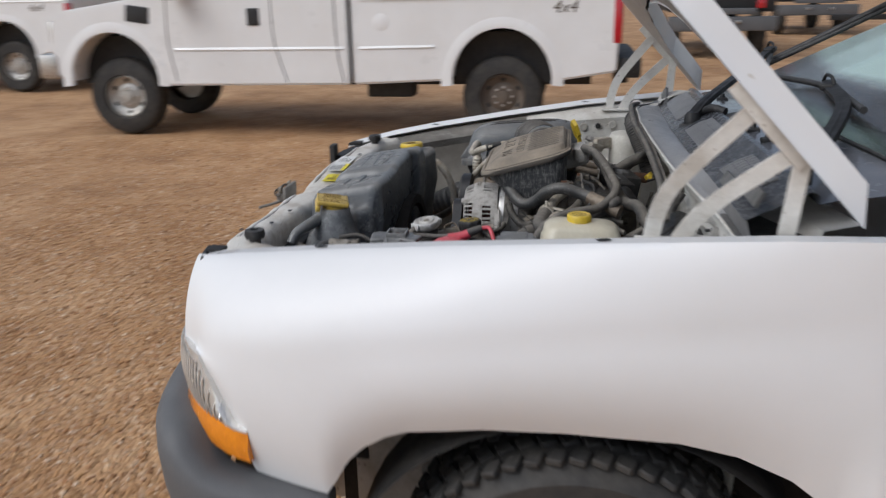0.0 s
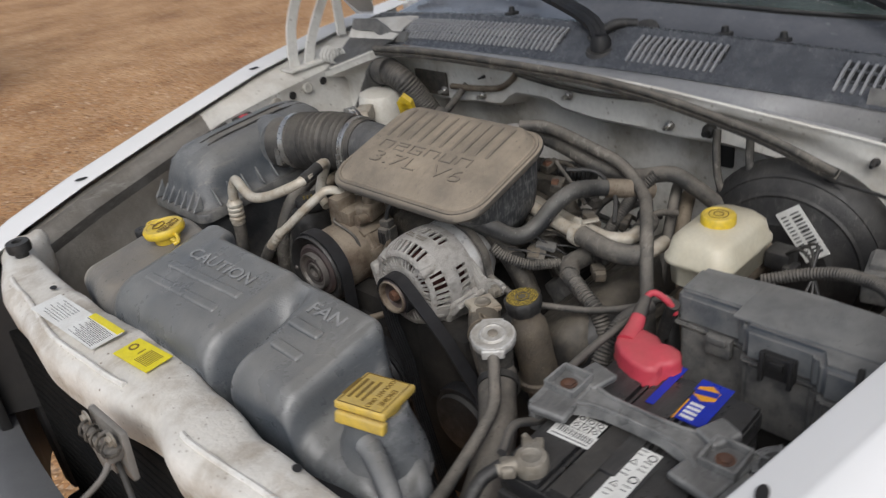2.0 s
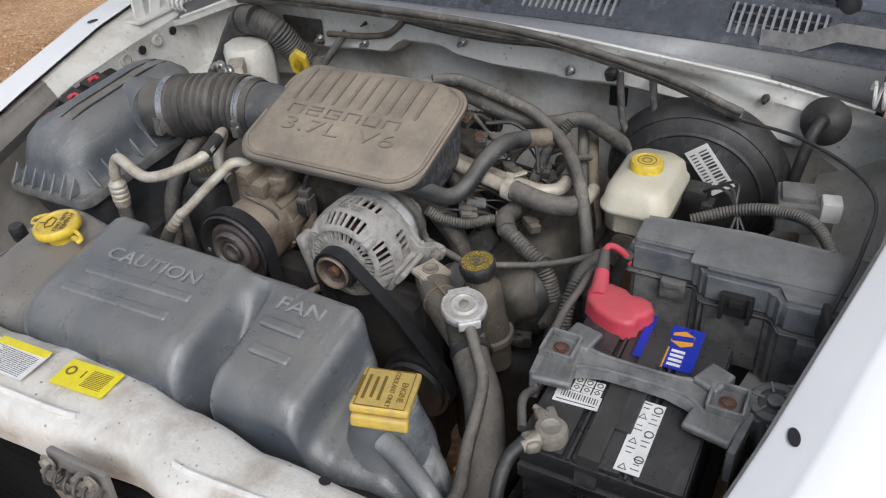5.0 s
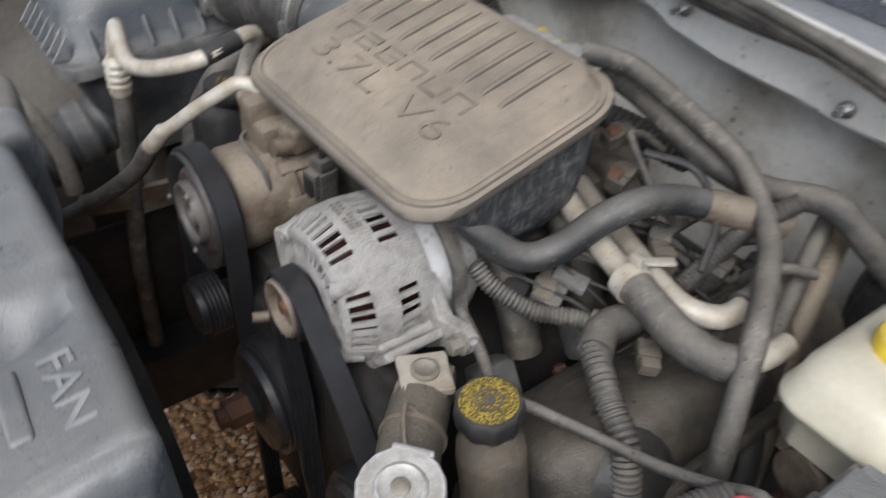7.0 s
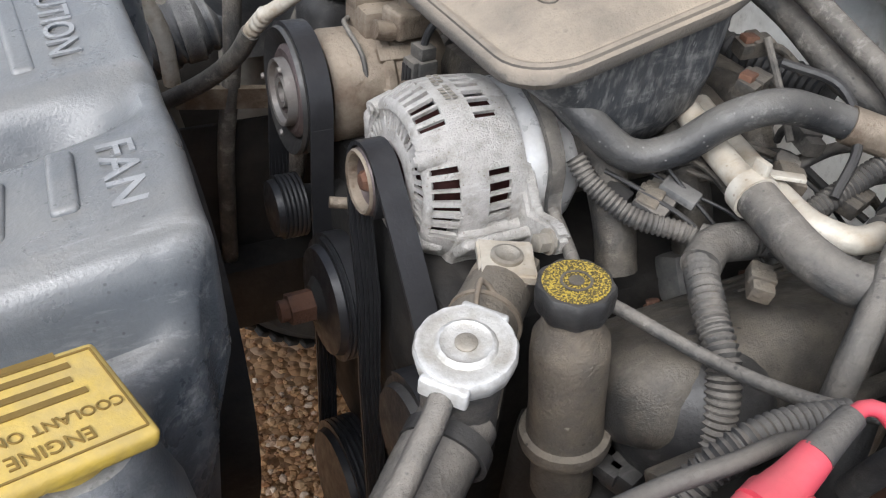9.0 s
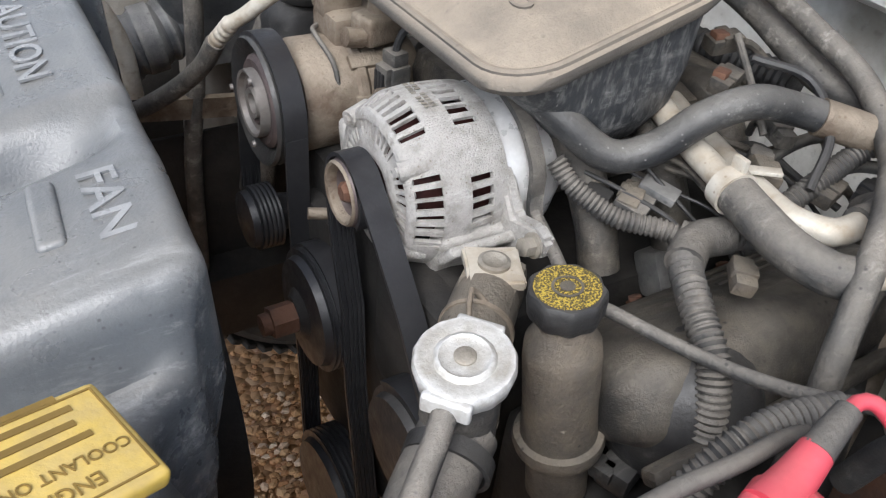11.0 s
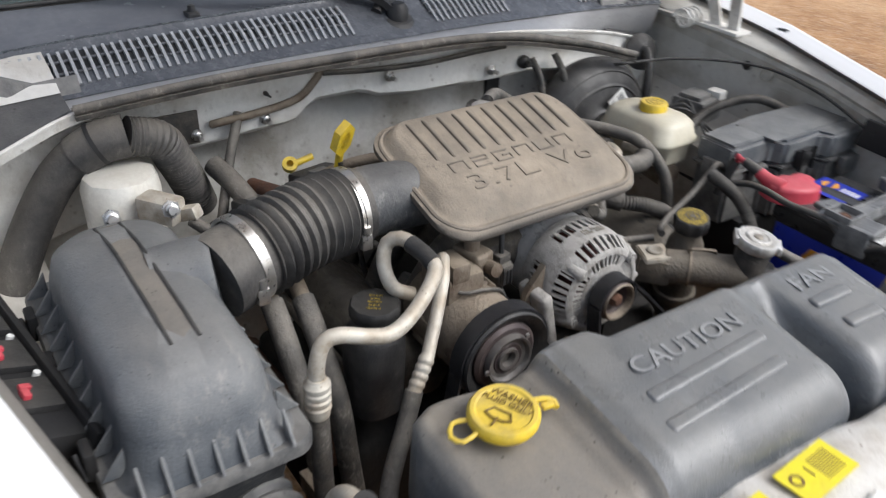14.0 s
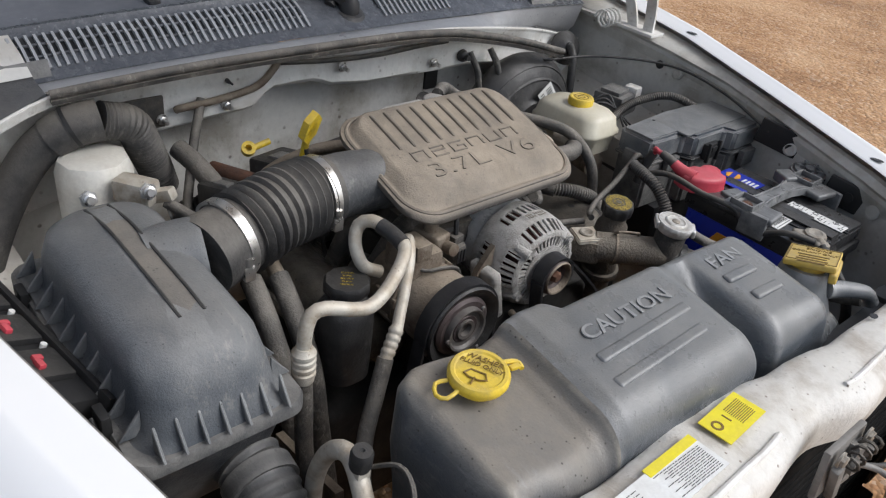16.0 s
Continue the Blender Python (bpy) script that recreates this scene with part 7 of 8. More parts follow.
part("tank", loft([rrect(0.497, -0.418, z + 0.008, hx, hy, r, 8, (-0.03, 0)) for hx, hy, r, z in ((0.060, 0.040, 0.02, 0.935), (0.078, 0.048, 0.028, 0.942), (0.082, 0.050, 0.03, 0.975), (0.088, 0.056, 0.03, 0.980), (0.088, 0.056, 0.03, 0.986), (0.084, 0.052, 0.03, 0.992), (0.080, 0.048, 0.03, 1.012), (0.070, 0.040, 0.03, 1.022), (0.04, 0.02, 0.02, 1.026))]), M_MILKY, mc, angle=60)
bc = part("cap", lathe([(0.022, -0.004), (0.026, 0.0), (0.026, 0.012), (0.024, 0.015), (0.020, 0.0155), (0.019, 0.0145), (0.001, 0.0145)], (0.492, -0.417, 1.034), n=40, lobes=20, lobe=0.015), M_YELLOW, mc, "yellow screw cap")
part("cap_ring", join(band(0.0135, 0.015, 0, 0.0008, (0.492, -0.417, 1.0482), (0, 0, 1), 30), band(0.006, 0.008, 0, 0.0008, (0.492, -0.417, 1.0482), (0, 0, 1), 24)), M_INKBROWN, bc)
part("master_cylinder", join(tube([(0.62, -0.445, 0.925), (0.42, -0.41, 0.925)], 0.024, 20), rbox((0.05, 0.06, 0.03), (0.46, -0.418, 0.938), 0.008)), M_CAST, mc)
part("level_connector", join(rbox((0.04, 0.04, 0.03), (0.565, -0.488, 0.960), 0.006), rbox((0.03, 0.02, 0.02), (0.55, -0.51, 0.95), 0.004)), M_RUBBER, mc)

# abs unit and connector behind the fuse box
ab = thing("relay_module", (0.60, -0.63, 0.93), "grey module with pale plug by the booster", "module")
part("body", join(rbox((0.075, 0.085, 0.050), (0.572, -0.652, 0.966), 0.006, (0, 0, 10)), rbox((0.05, 0.05, 0.012), (0.570, -0.640, 0.994), 0.004, (0, 0, 10))), M_PLASTIC, ab)
part("plug", rbox((0.034, 0.030, 0.034), (0.556, -0.690, 0.985), 0.005, (0, 0, 10)), M_INNER, ab, "pale grey plug")
hose("wiring_loom", [(0.47, -0.50, 0.97), (0.49, -0.56, 0.99), (0.48, -0.62, 1.01), (0.44, -0.68, 1.02), (0.36, -0.73, 0.99)], 0.009, M_BELLOWS, "corrugated black wiring loom behind the fuse box", "wiring", 0.0009, 0.005)
for k in range(3):
    hose("thin_wire", [(0.56, -0.49, 0.965), (0.53, -0.53 - 0.01 * k, 1.0 + 0.008 * k), (0.50, -0.56, 0.99), (0.47, -0.56 - 0.012 * k, 0.96)], 0.0025, M_RUBBER, "thin black wire by the brake reservoir", "wire", n=6)

# ---- hoses and lines on the driver's side of the engine ----
hose("heater_hose", [(0.300, -0.062, 1.050), (0.318, -0.104, 1.024), (0.352, -0.134, 0.995), (0.385, -0.152, 1.004), (0.415, -0.168, 1.034), (0.452, -0.182, 1.048), (0.500, -0.190, 1.036), (0.535, -0.210, 1.026)], 0.0145, M_HEATER, "black rubber heater hose under the air box")
hose("heater_hose_end", [(0.520, -0.200, 1.030), (0.553, -0.225, 1.021), (0.590, -0.245, 1.008)], 0.0165, M_CAST, "tan dusty hose end near the firewall")
hose("coolant_pipe", [(0.500, -0.060, 0.980), (0.490, -0.095, 0.978), (0.468, -0.165, 0.979), (0.442, -0.222, 0.988), (0.434, -0.262, 0.990), (0.450, -0.288, 0.990), (0.480, -0.292, 0.992)], 0.0112, M_LINE, "dusty white metal coolant pipe with bend", "pipe")
hose("pipe_elbow", [(0.474, -0.292, 0.9915), (0.500, -0.292, 0.992), (0.525, -0.280, 0.985), (0.54, -0.262, 0.965)], 0.0155, M_HOSE, "dusty grey rubber elbow on the coolant pipe")
hose("coolant_pipe", [(0.462, -0.050, 1.004), (0.449, -0.080, 1.004), (0.428, -0.150, 0.999), (0.414, -0.222, 0.993)], 0.0118, M_LINE, "dusty white metal coolant pipe", "pipe")
hose("coolant_hose", [(0.416, -0.212, 0.994), (0.409, -0.245, 0.991), (0.403, -0.285, 0.988), (0.410, -0.318, 0.986), (0.424, -0.332, 0.986)], 0.0170, M_HOSE, "thick dusty grey coolant hose")
hose("pipe_stub", [(0.420, -0.330, 0.986), (0.445, -0.338, 0.988), (0.475, -0.338, 0.985)], 0.0115, M_LINE, "pale metal pipe stub in a coolant hose", "pipe")
tagged(part("hose_tie", join(band(0.0172, 0.0195, -0.009, 0.006, (0.415, -0.216, 0.993), (-0.2, -0.95, -0.05), 24), rbox((0.045, 0.010, 0.004), (0.440, -0.212, 1.004), 0.0015, (0, 0, -35)), rbox((0.006, 0.014, 0.014), (0.416, -0.214, 1.016), 0.002)), M_LINE), "pale plastic tie round the coolant pipes", "tie")
hose("vacuum_hose", [(0.505, -0.030, 1.118), (0.535, -0.071, 1.112), (0.572, -0.138, 1.072), (0.582, -0.193, 1.046), (0.543, -0.258, 1.022), (0.480, -0.302, 1.019), (0.430, -0.332, 1.006), (0.391, -0.356, 0.957), (0.379, -0.367, 0.890), (0.38, -0.37, 0.80)], 0.0110, M_HOSE, "long dusty brown vacuum hose arching beside the engine")
hose("vacuum_hose", [(0.54, -0.030, 1.095), (0.565, -0.075, 1.070), (0.588, -0.145, 1.030), (0.608, -0.205, 1.018), (0.630, -0.262, 1.026), (0.648, -0.300, 1.000), (0.668, -0.335, 0.965), (0.672, -0.37, 0.94)], 0.0145, M_HOSE, "dusty grey hose toward the brake booster")
hose("heater_hose", [(0.700, -0.258, 0.955), (0.650, -0.276, 0.936), (0.575, -0.306, 0.890), (0.525, -0.335, 0.840), (0.47, -0.36, 0.76)], 0.0135, M_CAST, "dusty hose running down beside the reservoir")
hose("heater_hose", [(0.690, -0.244, 0.985), (0.650, -0.258, 0.972), (0.568, -0.289, 0.925), (0.495, -0.318, 0.865), (0.45, -0.345, 0.78)], 0.010, M_HOSE, "dusty hose running down beside the valve cover")
hose("heater_hose", [(0.545, -0.310, 0.868), (0.520, -0.325, 0.842), (0.49, -0.345, 0.80), (0.46, -0.365, 0.74)], 0.0165, M_RUBBER, "black sleeve on the lower part of a heater hose")
hose("wiring_loom", [(0.318, -0.110, 0.985), (0.326, -0.130, 0.968), (0.349, -0.162, 0.951), (0.380, -0.190, 0.947), (0.400, -0.214, 0.940)], 0.0085, M_HOSE, "brown corrugated engine wiring loom", "wiring", 0.001, 0.0045)
hose("wiring_loom", [(0.458, -0.232, 0.944), (0.440, -0.225, 0.947), (0.404, -0.214, 0.948), (0.370, -0.226, 0.946), (0.344, -0.268, 0.938), (0.330, -0.310, 0.914), (0.317, -0.332, 0.858), (0.302, -0.335, 0.785)], 0.0125, M_HOSE, "thick corrugated grey wiring loom across the valve cover", "wiring", 0.0014, 0.0055)
tagged(part("loom_joint", join(tube([(0.425, -0.220, 0.948), (0.404, -0.214, 0.947), (0.388, -0.216, 0.947), (0.366, -0.230, 0.945)], 0.0165, 18), tube([(0.390, -0.200, 0.946), (0.400, -0.216, 0.947)], 0.0125, 16)), M_HOSE), "taped branch joint of the wiring loom", "wiring")
hose("wiring_loom", [(0.478, -0.226, 0.965), (0.515, -0.228, 0.986), (0.554, -0.232, 1.008), (0.587, -0.257, 1.042)], 0.0095, M_BELLOWS, "black corrugated loom by the firewall", "wiring", 0.0012, 0.0045)
hose("wire_end", [(0.462, -0.224, 0.955), (0.482, -0.227, 0.967)], 0.006, M_RUST, "bare copper-coloured wire end of a loom", "wire")
hose("wiring_loom", [(0.322, -0.402, 0.972), (0.285, -0.392, 0.970), (0.253, -0.388, 0.962), (0.222, -0.386, 0.935), (0.200, -0.386, 0.890), (0.175, -0.388, 0.83)], 0.0110, M_BELLOWS, "dark corrugated loom beside the battery", "wiring", 0.0012, 0.005)
rnd = random.Random(8)
for k in range(7):
    x, y = 0.38 + 0.03 * k, -0.13 - 0.02 * (k % 4)
    hose("engine_wire", [(x, y + 0.03, 0.955), (x + rnd.uniform(0, 0.03), y, 0.968 + rnd.uniform(0, 0.015)), (x + rnd.uniform(0.02, 0.06), y - 0.03, 0.955 + rnd.uniform(-0.01, 0.015)), (x + 0.05, y - 0.07, 0.93)], rnd.choice((0.002, 0.0028, 0.004)), rnd.choice((M_RUBBER, M_IRON, M_RUBBER)), "dusty engine wire in the clutter beside the air box", "wire", n=8)
for k in range(3):
    y = -0.17 - 0.05 * k
    hose("fuel_line", [(0.60, y - 0.02, 0.99 - 0.01 * k), (0.56, y, 0.98), (0.52, y + 0.01, 0.95), (0.47, y - 0.01, 0.93)], 0.006, M_HOSE, "dusty narrow fuel line behind the engine", "pipe", n=10)
hose("harness_branch", [(0.505, -0.13, 1.055), (0.53, -0.175, 1.05), (0.522, -0.215, 1.02), (0.49, -0.235, 0.985)], 0.0042, M_RUBBER, "twisted black wire looping beside the air box", "wire", n=8)
hose("harness_branch", [(0.50, -0.11, 1.07), (0.505, -0.14, 1.03), (0.50, -0.17, 1.0)], 0.0035, M_HOSE, "thin dusty wire beside the air box", "wire", n=8)
for k, (x, y, z, rz, mt) in enumerate(((0.465, -0.140, 1.045, 20, M_RUST), (0.505, -0.095, 1.055, -10, M_RUST), (0.375, -0.150, 0.955, 35, M_NECK), (0.475, -0.20, 0.985, 60, M_NECK), (0.52, -0.235, 0.975, 15, M_IRON), (0.50, -0.175, 0.975, 40, M_HOSE), (0.535, -0.16, 0.99, 75, M_HOSE), (0.56, -0.25, 0.97, 10, M_RUBBER), (0.41, -0.255, 0.935, 50, M_NECK))):
    c = thing("wire_connector", (x, y, z), "small dusty plastic wire connector on the engine", "connector", "engine connectors")
    part("shell", join(rbox((0.034, 0.019, 0.015), (x, y, z), 0.003, (8, -6, rz)), rbox((0.013, 0.022, 0.010), (x, y, z + 0.005), 0.002, (8, -6, rz)), tube([(x, y, z), (x + 0.03 * math.cos(radians(rz)), y + 0.03 * math.sin(radians(rz)), z - 0.004), (x + 0.055 * math.cos(radians(rz)), y + 0.05 * math.sin(radians(rz)) - 0.01, z - 0.025)], 0.004, 8)), M_IRON if mt is M_RUST else mt, c)
    if mt is M_RUST:
        part("lock_tab", rbox((0.014, 0.012, 0.007), (x - 0.008, y, z + 0.008), 0.002, (0, 0, rz)), mt, c)

cr = random.Random(21)
for k in range(5):
    x0, y0 = 0.35 + 0.036 * k, -0.115 - 0.012 * (k % 3)
    hose("sensor_wire", [(x0, y0, 0.968), (x0 + 0.02, y0 - 0.03 + cr.uniform(-0.01, 0.01), 0.962 + cr.uniform(-0.012, 0.006)), (x0 + 0.045, y0 - 0.07, 0.945 + cr.uniform(-0.01, 0.01)), (x0 + 0.06, y0 - 0.10, 0.925)], cr.choice((0.0016, 0.0022, 0.003)), cr.choice((M_RUBBER, M_IRON, M_RUBBER)), "thin dusty sensor wire over the valve cover", "wire", n=8)
sb = thing("coil_connector", (0.385, -0.150, 0.94), "flat grey two-part coil connector with clip", "connector", "coil connectors")
part("body", rbox((0.055, 0.030, 0.016), (0.385, -0.150, 0.952), 0.004, (12, -4, 28)), M_HOSE, sb)
part("latch_clip", rbox((0.020, 0.034, 0.008), (0.400, -0.158, 0.962), 0.002, (12, -4, 28)), M_PLASTIC, sb)
part("pin_block", rbox((0.022, 0.024, 0.013), (0.352, -0.133, 0.953), 0.003, (12, -4, 28)), M_RUBBER, sb)
copy_thing(sb, pose(0.085, -0.045, 0.03, 0, 0, 8))

# ---- passenger side: lines, can, reservoir ----
acl = []
acl.append(hose("ac_line", [(0.178, 0.443, 0.985), (0.179, 0.441, 1.016), (0.182, 0.430, 1.039), (0.178, 0.412, 1.044), (0.171, 0.378, 1.033), (0.170, 0.350, 1.027), (0.182, 0.314, 1.034), (0.206, 0.272, 1.052), (0.226, 0.258, 1.061), (0.258, 0.262, 1.068), (0.283, 0.270, 1.070), (0.297, 0.281, 1.059), (0.290, 0.290, 1.034), (0.275, 0.285, 1.005), (0.268, 0.26, 0.99)], 0.0095, M_LINE, "bent pale metal air conditioning line", "pipe"))
acl.append(hose("ac_line", [(0.280, 0.205, 1.005), (0.268, 0.214, 1.030), (0.250, 0.226, 1.038), (0.232, 0.238, 1.026), (0.206, 0.264, 0.998), (0.188, 0.284, 0.975), (0.176, 0.297, 0.962)], 0.0085, M_LINE, "thin bent pale air conditioning line", "pipe"))
for nm, at, d, r in (("hose_ferrule", (0.176, 0.444, 0.944), (0.03, -0.02, 1), 0.0135), ("hose_ferrule", (0.163, 0.325, 0.928), (0.3, -0.6, 0.75), 0.0088)):
    rings = [(r * 0.9, 0.0), (r * 1.02, 0.003), (r * 1.02, 0.008)]
    for k in range(4):
        z = 0.010 + 0.010 * k
        rings += [(r * 1.02, z), (r * 1.16, z + 0.002), (r * 1.16, z + 0.006), (r * 1.02, z + 0.008)]
    part(nm, lathe(rings + [(r * 0.8, 0.054)], at, d, 24), M_LINE, acl[0] if r > 0.01 else acl[1], "ringed metal ferrule")
hose("ac_hose", [(0.177, 0.444, 0.950), (0.174, 0.444, 0.90), (0.168, 0.445, 0.82), (0.15, 0.44, 0.70), (0.14, 0.43, 0.50)], 0.0125, M_HOSE, "black air conditioning hose running down")
hose("ac_hose", [(0.165, 0.322, 0.932), (0.150, 0.345, 0.892), (0.118, 0.385, 0.845), (0.06, 0.425, 0.80), (0.0, 0.455, 0.77)], 0.0115, M_HOSE, "dusty air conditioning hose running down")
part("line_sleeve", tube([(0.224, 0.259, 1.0605), (0.245, 0.2605, 1.065), (0.268, 0.265, 1.069)], 0.0112, 16), M_RUBBER, acl[0], "black heat sleeve")
for y0, z0, mt, dark in ((0.422, 0.978, M_HOSE, "dusty brown"), (0.379, 0.968, M_HOSE, "dusty grey")):
    hose("heater_hose", [(0.352, y0 - 0.003, z0 + 0.006), (0.320, y0, z0 - 0.012), (0.285, y0 + 0.002, z0 - 0.045), (0.255, y0, z0 - 0.10), (0.24, y0 - 0.005, z0 - 0.20), (0.22, y0 - 0.01, 0.66)], 0.0155, mt, dark + " heater hose beside the air filter box")
    hose("heater_tube", [(0.350, y0 - 0.003, z0 + 0.005), (0.40, y0 - 0.01, z0 + 0.018), (0.46, y0 - 0.02, z0 + 0.015), (0.56, y0 - 0.04, z0)], 0.0115, M_CAST, "dusty tan heater tube below the intake hose", "pipe")
acl.append(hose("ac_line", [(0.095, 0.480, 0.80), (0.090, 0.480, 0.87), (0.068, 0.480, 0.93), (0.038, 0.481, 0.965), (0.012, 0.483, 0.968), (-0.02, 0.490, 0.94), (-0.05, 0.50, 0.90)], 0.0115, M_LINE, "pale curved air conditioning line behind the washer tank", "pipe"))
port = thing("service_port", (-0.004, 0.484, 0.96), "black capped air conditioning service port", "service port")
part("cap", lathe([(0.012, 0.0), (0.013, 0.004), (0.013, 0.022), (0.011, 0.027), (0.003, 0.027), (0.001, 0.024)], (0.0, 0.484, 0.975), (-0.1, 0, 1), 22), M_RUBBER, port)
part("stem", rbox((0.02, 0.018, 0.02), (0.0, 0.484, 0.968), 0.004), M_LINE, port)
sens = thing("pressure_sensor", (-0.06, 0.50, 0.9), "wired pressure sensor on a bracket by the tank", "sensor")
part("bracket", join(rbox((0.05, 0.05, 0.03), (-0.07, 0.485, 0.93), 0.006), lathe([(0.012, 0), (0.012, 0.03), (0.008, 0.034), (0.001, 0.034)], (-0.08, 0.475, 0.94), n=16)), M_LEAD, sens)
part("wire", tube([(0.0, 0.47, 0.965), (-0.03, 0.455, 0.985), (-0.06, 0.46, 0.985), (-0.085, 0.475, 0.965)], 0.003, 6), M_HOSE, sens)

psr = thing("steering_fluid_reservoir", (0.26, 0.32, 0.8), "black power steering reservoir with printed cap", "reservoir")
part("tank", loft([rrect(0.262, 0.322, z, h, h, h * 0.8, 6) for h, z in ((0.036, 0.84), (0.038, 0.90), (0.038, 0.955), (0.030, 0.968), (0.022, 0.974))]), M_RUBBER, psr)
pc = part("cap", lathe([(0.030, 0.0), (0.033, 0.004), (0.033, 0.016), (0.030, 0.020), (0.001, 0.020)], (0.272, 0.314, 0.975), n=40, lobes=10, lobe=0.02), M_RUBBER, psr)
pm = face_up(0.272, 0.314, 0.9955, (0.8, -0.6), 0)
part("cap_print", join(*[moved(rbox((0.018 - 0.004 * (k % 2), 0.003, 0.0006), (0, -0.014 + 0.007 * k, 0), 0), pm) for k in range(5)]), M_OILCAP, pc)

acc = thing("ac_accumulator", (0.63, 0.52, 0.85), "pale silver air conditioning accumulator can with fittings", "accumulator")
part("can", lathe([(0.001, 0.0), (0.052, 0.0), (0.055, 0.01), (0.056, 0.195), (0.050, 0.212), (0.036, 0.217), (0.001, 0.217)], (0.652, 0.512, 0.850), n=9), M_SILVER, acc)
part("fitting_block", join(rbox((0.06, 0.035, 0.035), (0.572, 0.482, 1.036), 0.006, (0, 0, 35)), rbox((0.05, 0.02, 0.02), (0.555, 0.455, 1.028), 0.005, (0, 20, 35))), M_LINE, acc)
for at in ((0.592, 0.545, 1.028), (0.545, 0.476, 1.045)):
    v = part("valve", join(lathe([(0.009, 0), (0.009, 0.016), (0.006, 0.017), (0.006, 0.026), (0.001, 0.026)], at, (-0.8, 0.1, 0.3), 16), lathe([(0.013, -0.002), (0.013, 0.006)], at, (-0.8, 0.1, 0.3), 6)), M_STEEL, acc)
ev = thing("drain_hose", (0.66, 0.60, 0.88), "thick black corrugated hose looping over the accumulator", "hose")
DH = [(0.67, 0.695, 0.885), (0.700, 0.640, 0.975), (0.700, 0.585, 1.055), (0.684, 0.535, 1.098), (0.672, 0.490, 1.108), (0.672, 0.445, 1.092), (0.692, 0.420, 1.045), (0.715, 0.395, 0.985), (0.73, 0.38, 0.94)]
part("smooth_hose", tube(DH[:5], 0.0285, 24), M_BELLOWS, ev)
part("corrugated_hose", tube(DH[4:], 0.028, 24, ripple=0.0012, pitch=0.0065), M_BELLOWS, ev)
part("joint_sleeve", tube([(0.690, 0.555, 1.084), (0.680, 0.525, 1.102), (0.673, 0.488, 1.108)], 0.0315, 24), M_BELLOWS, ev)
part("hose_tie", band(0.031, 0.033, -0.003, 0.003, (0.681, 0.528, 1.101), (-0.2, -0.9, 0.4), 28), M_BLACK, ev)
hose("thin_line", [(0.728, 0.30, 1.085), (0.69, 0.335, 1.03), (0.645, 0.37, 0.97), (0.61, 0.40, 0.90)], 0.008, M_HOSE, "dusty grey line beside the accumulator")
hose("ac_suction_line", [(0.545, 0.45, 1.02), (0.50, 0.42, 1.0), (0.44, 0.40, 1.0), (0.40, 0.40, 0.985)], 0.009, M_HOSE, "dusty tan line from the accumulator", "pipe")

# dipsticks
for at, d, nm in (((0.487, 0.240, 1.120), (-0.5, 0.1, 1), "big"), ((0.70, 0.218, 0.988), (-0.2, 0.9, 0.25), "small")):
    dp = thing("dipstick", (at[0], at[1], at[2] - 0.05), "yellow plastic loop handle of an engine dipstick", "dipstick", "dipsticks")
    if nm == "big":
        m = Matrix.Translation(at) @ Matrix.Rotation(radians(20), 4, "Z") @ Matrix.Rotation(radians(70), 4, "Y")
        part("handle", join(moved(lathe([(0.010, -0.006), (0.018, -0.006), (0.018, 0.006), (0.010, 0.006), (0.010, -0.006)], n=6), m @ Matrix.Diagonal((1.7, 1.0, 1, 1))), tube([(at[0] + 0.008, at[1], at[2] - 0.02), (at[0] + 0.02, at[1], at[2] - 0.06)], 0.006)), M_YELLOW, dp)
    else:
        part("handle", join(lathe([(0.006, -0.006), (0.013, -0.006), (0.013, 0.006), (0.006, 0.006), (0.006, -0.006)], (at[0], at[1] + 0.012, at[2]), (-0.6, 0.2, 0.7), 18), tube([at, (at[0] + 0.0, at[1] - 0.03, at[2] + 0.006)], 0.006)), M_YELLOW, dp)
    part("stem", tube([(at[0] + 0.01, at[1] - 0.02 if nm == "small" else at[1], at[2] - 0.04), (at[0] - 0.02, at[1] - 0.03, 0.85)], 0.004), M_IRON, dp)

# relay panel with red plugs on the passenger wing
rp = thing("relay_box", (0.345, 0.722, 0.99), "dark relay box with red plugs on the inner wing", "relay box")
rm = pose(0.350, 0.734, 1.010, 24, -6, 10)
part("panel", moved(rbox((0.27, 0.075, 0.035), (0, 0, 0), 0.008), rm), M_BLACK, rp)
part("frame", moved(rbox((0.29, 0.010, 0.055), (0, -0.044, -0.006), 0.004), rm), M_BLACK, rp)
for k in range(3):
    x = -0.07 + 0.07 * k
    part("relay", moved(rbox((0.052, 0.058, 0.012), (x, 0, 0.020), 0.004), rm), M_RUBBER, rp)
    part("plug", moved(join(rbox((0.015, 0.009, 0.008), (x - 0.006, 0.006, 0.028), 0.003), rbox((0.008, 0.012, 0.007), (x + 0.006, 0.002, 0.027), 0.002)), rm), M_RED, rp, "red plug")
    part("terminal", moved(lathe([(0.004, 0), (0.004, 0.006), (0.001, 0.006)], (x + 0.035, -0.024, 0.018), (0, 0, 1), 10), rm), M_WLABEL, rp)

